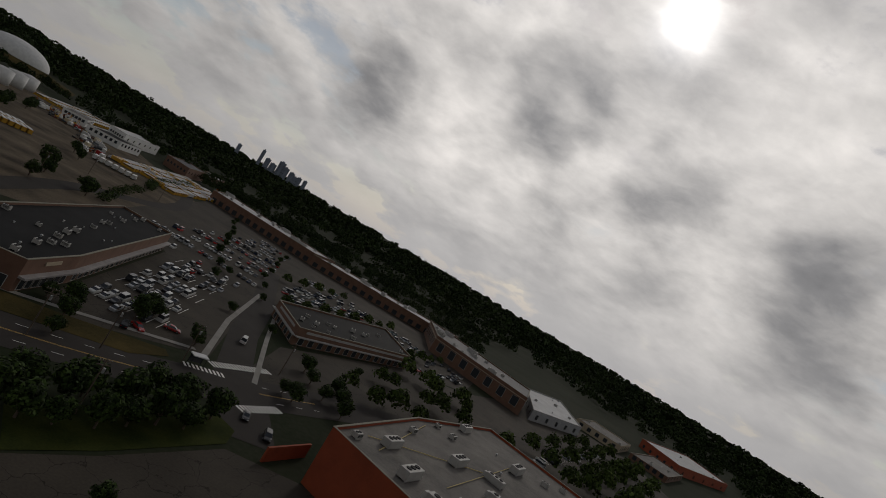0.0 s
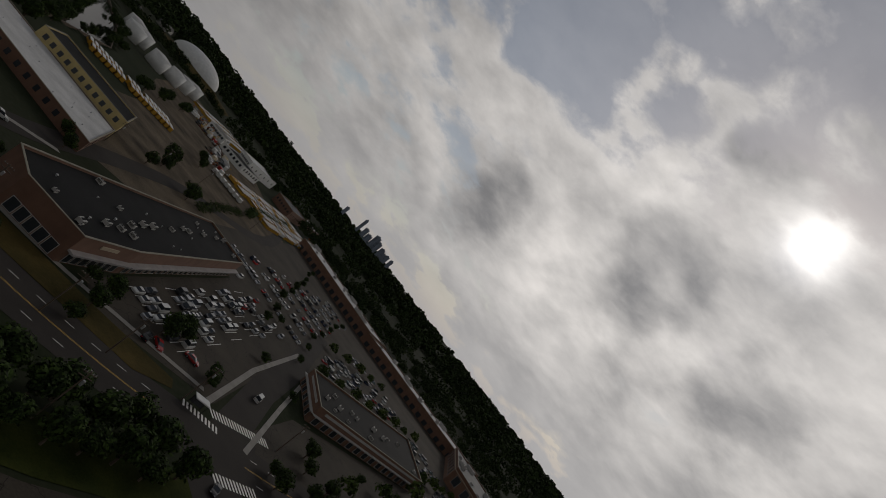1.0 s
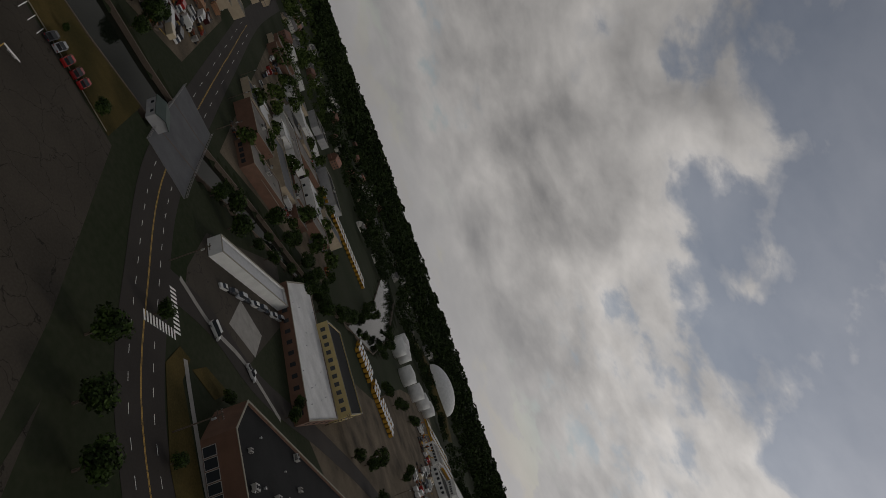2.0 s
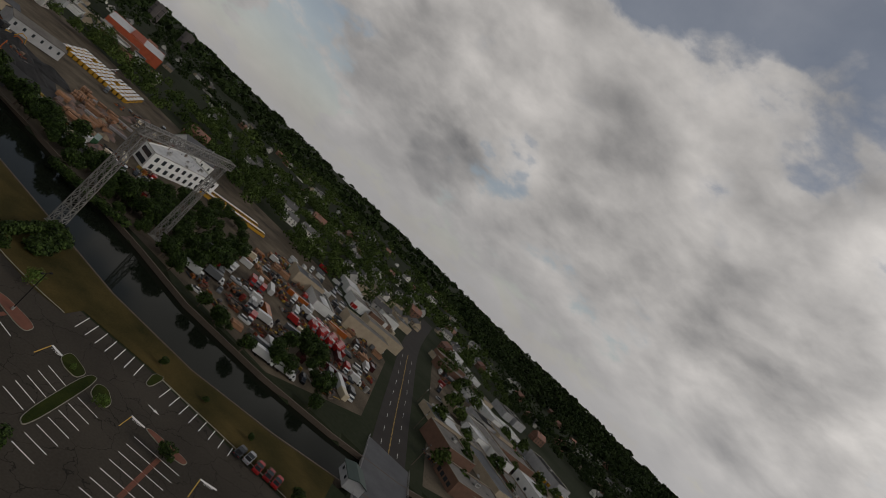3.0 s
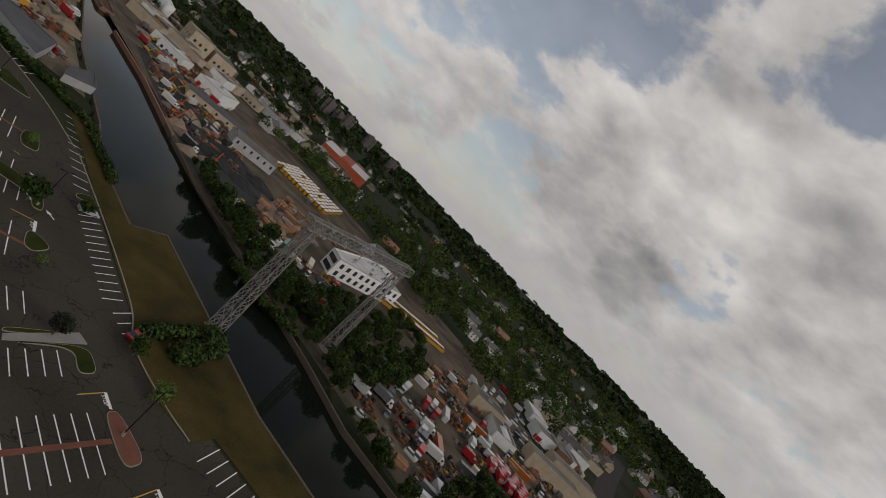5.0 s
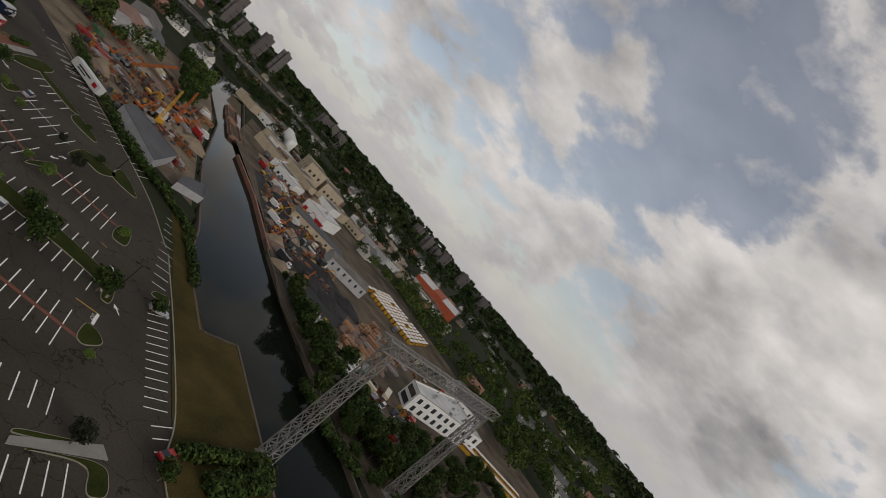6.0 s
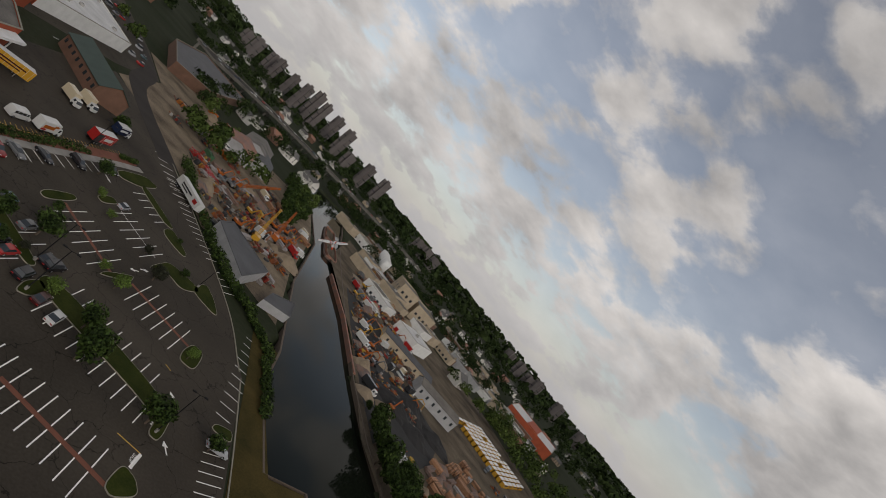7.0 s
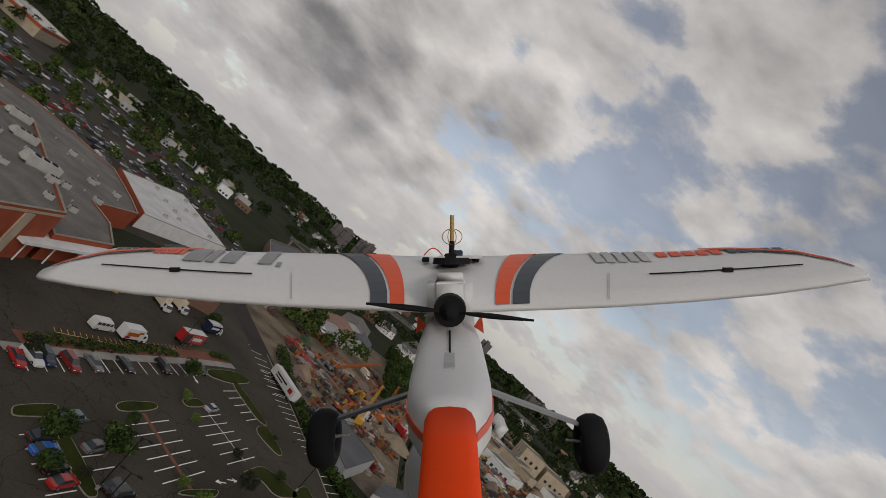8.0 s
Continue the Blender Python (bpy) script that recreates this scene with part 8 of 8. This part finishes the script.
# half-span stations: x, trailing edge (depth, y), leading edge (depth, y), thickness
WING = [
    (0.0, 0.722, -0.0725, 0.892, -0.0165, 0.021),
    (0.04, 0.722, -0.0715, 0.892, -0.0155, 0.021),
    (0.13, 0.724, -0.0685, 0.890, -0.0120, 0.020),
    (0.205, 0.726, -0.0655, 0.888, -0.0100, 0.019),
    (0.30, 0.735, -0.0600, 0.880, -0.0070, 0.017),
    (0.40, 0.745, -0.0520, 0.872, -0.0015, 0.015),
    (0.48, 0.752, -0.0420, 0.862, 0.0010, 0.012),
    (0.515, 0.757, -0.0365, 0.838, -0.0085, 0.009),
    (0.537, 0.760, -0.0340, 0.785, -0.0265, 0.005),
]


def station(x):
    s = abs(x)
    for a, b in zip(WING, WING[1:]):
        if s <= b[0] + 1e-9:
            t = (s - a[0]) / (b[0] - a[0])
            return [p + (q - p) * t for p, q in zip(a, b)]
    return list(WING[-1])


def wing_top(x, c, lift=0.0):
    """A point on the wing's upper skin: c from 0 at the trailing to 1 at the leading edge."""
    _, d0, y0, d1, y1, th = station(x)
    hump = th * 2.3 * (c ** 0.75) * (1 - c) ** 0.55 * 0.8
    return Vector((x, y0 + (y1 - y0) * c + hump + lift, -(d0 + (d1 - d0) * c)))


def wing_ring(x):
    _, d0, y0, d1, y1, th = station(x)
    up = [wing_top(x, c) for c in (0, 0.15, 0.35, 0.55, 0.75, 0.9, 1.0)]
    lo = [Vector((x, y0 + (y1 - y0) * c - th * 0.35 * math.sin(math.pi * c ** 0.7), -(d0 + (d1 - d0) * c))) for c in (0.85, 0.5, 0.2, 0.0)]
    lo[-1].y -= 0.006
    return up + lo


bm = bmesh.new()
xs_ = sorted({-s[0] for s in WING} | {s[0] for s in WING})
loft(bm, [wing_ring(x) for x in xs_])
wing = part("wing", bm, M["foam_white"], PLANE)
for f in wing.data.polygons:
    f.use_smooth = len(f.vertices) == 4


def decal(name, mat, fn, lift=0.0012, nu=10, nv=8, parent=None):
    """A thin film on the wing: fn(u, v) gives the span and chord place."""
    bm = bmesh.new()
    g = [[[bm.verts.new(wing_top(*fn(i / nu, j / nv), lift + k)) for j in range(nv + 1)] for i in range(nu + 1)] for k in (0.0, 0.0005)]
    for i in range(nu):
        for j in range(nv):
            bm.faces.new((g[1][i][j], g[1][i + 1][j], g[1][i + 1][j + 1], g[1][i][j + 1]))
            bm.faces.new((g[0][i][j], g[0][i][j + 1], g[0][i + 1][j + 1], g[0][i + 1][j]))
    bmesh.ops.recalc_face_normals(bm, faces=bm.faces[:])
    return part(name, bm, M[mat], parent or wing)


def sweep(a0, a1, b0, b1, s, bow=0.012):
    """A band from the trailing edge (a0..a1) to the leading edge (b0..b1), bowed."""
    def fn(u, v):
        lo, hi = a0 + (b0 - a0) * v ** 1.6, a1 + (b1 - a1) * v ** 1.6
        return s * (lo + (hi - lo) * u), 0.01 + 0.985 * v
    return fn


for s in (-1, 1):
    decal("stripe", "decal_orange", sweep(0.056, 0.0735, 0.0965, 0.137, s))
    decal("stripe", "decal_grey", sweep(0.077, 0.098, 0.142, 0.176, s))
    # trim along the leading edge, sweeping to the tip
    decal("edge_trim", "decal_grey", lambda u, v, s=s: (s * (0.36 + 0.168 * u), 0.80 - 0.42 * u ** 1.6 + 0.03 * v), nu=24, nv=2)
    decal("edge_trim", "decal_orange", lambda u, v, s=s: (s * (0.36 + 0.170 * u), 0.85 - 0.42 * u ** 1.6 + 0.07 * v), 0.0016, nu=24, nv=2)
    # control surface: hinge slot, horn and cut line
    decal("hinge_slot", "dark", lambda u, v, s=s: (s * (0.262 + 0.205 * u), 0.30 + 0.018 * v), 0.0018, nu=14, nv=1)
    decal("joint", "decal_pale", lambda u, v, s=s: (s * (0.196 + 0.014 * v + 0.0012 * u), 0.02 + 0.33 * v), 0.0014, nu=1, nv=5)
    bm = bmesh.new()
    p = wing_top(s * 0.366, 0.32, 0.001)
    box(bm, (0, 0, 0), (0.012, 0.006, 0.006))
    bmesh.ops.transform(bm, matrix=Matrix.Translation(p), verts=bm.verts[:])
    part("control_horn", bm, M["dark"], wing)
# lettering bands, kept as plain bars
for x0, x1, c0, c1, m in ((-0.475, -0.425, 0.72, 0.84, "decal_grey"), (-0.42, -0.375, 0.66, 0.86, "decal_orange"), (0.29, 0.385, 0.66, 0.80, "decal_orange"), (0.39, 0.47, 0.68, 0.82, "decal_grey"), (0.20, 0.28, 0.55, 0.86, "decal_pale")):
    n = 5
    for k in range(n):
        decal("letter_bar", m, lambda u, v, k=k: (x0 + (x1 - x0) * (k + 0.1 + 0.75 * u) / n, c0 + (c1 - c0) * v), 0.0016, 2, 3)
for k, (a, w) in enumerate(((-0.37, 0.028), (-0.338, 0.012), (-0.318, 0.022), (-0.265, 0.02), (-0.238, 0.006))):
    decal("letter_bar", "decal_mid", lambda u, v: (a + w * u, (0.5 if k < 4 else 0.46) + (0.36 if k < 4 else 0.08) * v), 0.0016, 3, 4)

# fuselage: depth, top height, half width, body depth
BODY = [(0.16, -0.102, 0.0125, 0.03), (0.20, -0.104, 0.0135, 0.032), (0.26, -0.109, 0.0155, 0.036), (0.36, -0.115, 0.0180, 0.042), (0.452, -0.1205, 0.0205, 0.05),
        (0.50, -0.1215, 0.031, 0.06), (0.55, -0.1215, 0.040, 0.07), (0.60, -0.119, 0.0435, 0.08), (0.65, -0.110, 0.0425, 0.085), (0.70, -0.094, 0.0395, 0.09), (0.76, -0.082, 0.035, 0.1), (0.88, -0.05, 0.032, 0.12), (1.02, -0.06, 0.024, 0.10)]


def hull(rows):
    bm = bmesh.new()
    secs = []
    for d, top, hw, dp in rows:
        ring_ = []
        for k in range(16):
            a = 2 * math.pi * k / 16
            c, s = math.cos(a), math.sin(a)
            x = hw * math.copysign(abs(c) ** 0.6, c)
            y = math.copysign(abs(s) ** 0.6, s)
            ring_.append((x, top - dp / 2 + dp / 2 * y, -d))
        secs.append(ring_)
    loft(bm, secs)
    return bm


def smooth_part(ob):
    for f in ob.data.polygons:
        f.use_smooth = True
    return ob


smooth_part(part("tail_boom", hull(BODY[:5]), M["foam_orange"], PLANE, "glossy orange tail boom"))
fus = smooth_part(part("fuselage", hull([(0.4525, -0.1208, 0.0203, 0.05)] + BODY[5:]), M["foam_white"], PLANE))
for s in (-1, 1):
    bm = bmesh.new()
    pts = []
    for d, top, hw, dp in BODY[4:9]:
        pts.append([(s * (hw + 0.0008), top - dp * 0.42, -d), (s * (hw + 0.0008), top - dp * 0.55, -d), (s * (hw - 0.002), top - dp * 0.55, -d), (s * (hw - 0.002), top - dp * 0.42, -d)])
    loft(bm, pts)
    part("side_stripe", bm, M["decal_orange"], fus)
    bm = bmesh.new()
    vs = [bm.verts.new(p) for p in ((s * 0.0275, -0.0905, -0.688), (s * 0.0385, -0.079, -0.712), (s * 0.0405, -0.1005, -0.702))]
    bm.faces.new(vs)
    bmesh.ops.solidify(bm, geom=bm.faces[:], thickness=0.001)
    part("chevron", bm, M["decal_orange"], fus)
# spine groove and hatch of the fuselage
bm = bmesh.new()
loft(bm, [[(x, y + dy, -d) for x, dy in ((-0.001, 0), (0.001, 0), (0.001, 0.0016), (-0.001, 0.0016))] for d, y in ((0.692, -0.0966), (0.66, -0.107), (0.636, -0.1135))])
part("spine_slot", bm, M["dark"], fus)
bm = bmesh.new()
loft(bm, [[(x, y + dy, -d) for x, dy in ((-0.005, 0), (0.005, 0), (0.005, 0.0012), (-0.005, 0.0012))] for d, y in ((0.636, -0.1128), (0.61, -0.1183), (0.588, -0.1195))])
part("hatch", bm, M["decal_pale"], fus)
# motor pod, spinner and propeller
bm = bmesh.new()
box(bm, (0.0, -0.0616, -0.80), (0.056, 0.063, 0.10))
bmesh.ops.bevel(bm, geom=bm.edges[:], offset=0.012, segments=3, affect="EDGES")
smooth_part(part("motor_pod", bm, M["foam_white"], PLANE))
bm = bmesh.new()
tube(bm, (0.0, -0.0713, -0.675), (0.0, -0.0713, -0.70), 0.0185, 0.0195, 20)
mot = part("motor", bm, M["dark"], PLANE, "black motor ring")
bm = bmesh.new()
tube(bm, (0.0, -0.0713, -0.658), (0.0, -0.0713, -0.676), 0.004, 0.012, 14)
part("spinner", bm, M["dark"], mot)
for s in (-1, 1):
    bm = bmesh.new()
    secs = []
    for k in range(8):
        t = k / 7
        r = 0.012 + 0.083 * t
        w = 0.0014 + 0.0030 * math.sin(math.pi * min(1, t * 1.05) ** 0.8) * (1 - 0.35 * t)
        tw = 0.7 - 0.45 * t
        c = Vector((0.0 + s * r, -0.0713 - s * 0.10 * r, -0.668))
        u = Vector((0, math.cos(tw), s * math.sin(tw))) * w
        n = Vector((0, -math.sin(tw), math.cos(tw))) * 0.0009
        secs.append([c - u, c + n, c + u, c - n])
    loft(bm, secs)
    smooth_part(part("propeller_blade", bm, M["dark"], PLANE))
# undercarriage
for s, hub in ((-1, (-0.149, -0.225, -0.70)), (1, (0.167, -0.230, -0.70))):
    hub = Vector(hub)
    bm = bmesh.new()
    secs = []
    for t in (0.0, 1.0):
        c = Vector((s * 0.036 + 0.006, -0.166, -0.70)).lerp(hub + Vector((-s * 0.012, 0.022, 0)), t)
        w = 0.010 - 0.004 * t
        secs.append([c + Vector((0, 0.002, -w)), c + Vector((0, 0.002, w)), c + Vector((0, -0.002, w)), c + Vector((0, -0.002, -w))])
    loft(bm, secs)
    leg = part("landing_leg", bm, M["decal_mid"] if s > 0 else M["decal_grey"], PLANE)
    bm = bmesh.new()
    nseg, msec = 28, 10
    rings2 = []
    for i in range(nseg):
        a = 2 * math.pi * i / nseg
        rings2.append([bm.verts.new(hub + Vector((0.0165 * math.cos(b_) * 1.0, (0.0235 + 0.0115 * math.sin(b_)) * math.cos(a), (0.0235 + 0.0115 * math.sin(b_)) * math.sin(a)))) for b_ in [2 * math.pi * j / msec for j in range(msec)]])
    for i in range(nseg):
        for j in range(msec):
            bm.faces.new((rings2[i][j], rings2[(i + 1) % nseg][j], rings2[(i + 1) % nseg][(j + 1) % msec], rings2[i][(j + 1) % msec]))
    bmesh.ops.recalc_face_normals(bm, faces=bm.faces[:])
    tyre = smooth_part(part("tyre", bm, M["dark"], PLANE, "black foam rubber tyre"))
    bm = bmesh.new()
    tube(bm, hub - Vector((0.010, 0, 0)), hub + Vector((0.010, 0, 0)), 0.0145, 0.0145, 16)
    part("hub", bm, M["decal_grey"], tyre)
    bm = bmesh.new()
    tube(bm, hub - Vector((s * 0.030, -0.004, 0)), hub + Vector((s * 0.012, 0, 0)), 0.0018, 0.0018, 8)
    part("axle", bm, M["steel"], tyre)
# receiver antenna and camera gear on the wing centre
base = Vector((0.002, -0.013, -0.84))
for nm, mat, c, sz in (("gear_plate", "foam_white", (0.012, 0.0015, 0), (0.062, 0.004, 0.05)), ("module", "blue_board", (0.008, 0.006, 0.012), (0.016, 0.011, 0.012)), ("mount", "dark", (-0.001, -0.004, 0.02), (0.018, 0.022, 0.012)), ("pad", "dark", (0.034, -0.002, 0.01), (0.010, 0.007, 0.01)), ("pad", "dark", (-0.036, -0.002, 0.01), (0.010, 0.007, 0.01))):
    bm = bmesh.new()
    box(bm, (0, 0, -sz[2] / 2), (sz[0], sz[1], sz[2]))
    bmesh.ops.bevel(bm, geom=bm.edges[:], offset=min(sz) * 0.18, segments=1, affect="EDGES")
    bmesh.ops.transform(bm, matrix=Matrix.Translation(base + Vector(c)), verts=bm.verts[:])
    part(nm, bm, M[mat], PLANE)
bm = bmesh.new()
tube(bm, base + Vector((0.0, -0.010, 0.03)), base + Vector((0.0, 0.004, 0.03)), 0.026, 0.024, 22)
bmesh.ops.scale(bm, vec=(1, 0.62, 1), space=Matrix.Translation(-(base + Vector((0, -0.004, 0.03)))), verts=bm.verts[:])
part("disc", bm, M["dark"], PLANE)
bm = bmesh.new()
tube(bm, base + Vector((0.0, 0.004, 0.02)), base + Vector((0.001, 0.024, 0.02)), 0.0042, 0.0036, 10)
ant = part("antenna_base", bm, M["dark"], PLANE)
bm = bmesh.new()
tube(bm, base + Vector((0.001, 0.024, 0.02)), base + Vector((0.001, 0.060, 0.02)), 0.003, 0.003, 10)
part("antenna_tube", bm, M["brass"], ant)
for k in range(4):
    a0 = k * math.pi / 2 + 0.4
    bm = bmesh.new()
    last = None
    for i in range(13):
        t = i / 12 * math.pi
        p = base + Vector((0.001, 0.032, 0.02)) + Vector((math.cos(a0) * 0.015 * math.sin(t), 0.011 * math.cos(t) - 0.002, math.sin(a0) * 0.015 * math.sin(t)))
        if last is not None:
            tube(bm, last, p, 0.0006, 0.0006, 5)
        last = p
    part("antenna_lobe", bm, M["brass"], ant)
bm = bmesh.new()
last = None
for i in range(15):
    t = i / 14
    p = base + Vector((-0.012 - 0.026 * t, 0.004 + 0.010 * math.sin(t * math.pi), 0.025))
    if last is not None:
        tube(bm, last, p, 0.0009, 0.0009, 5)
    last = p
part("cable", bm, M["decal_orange"], PLANE)
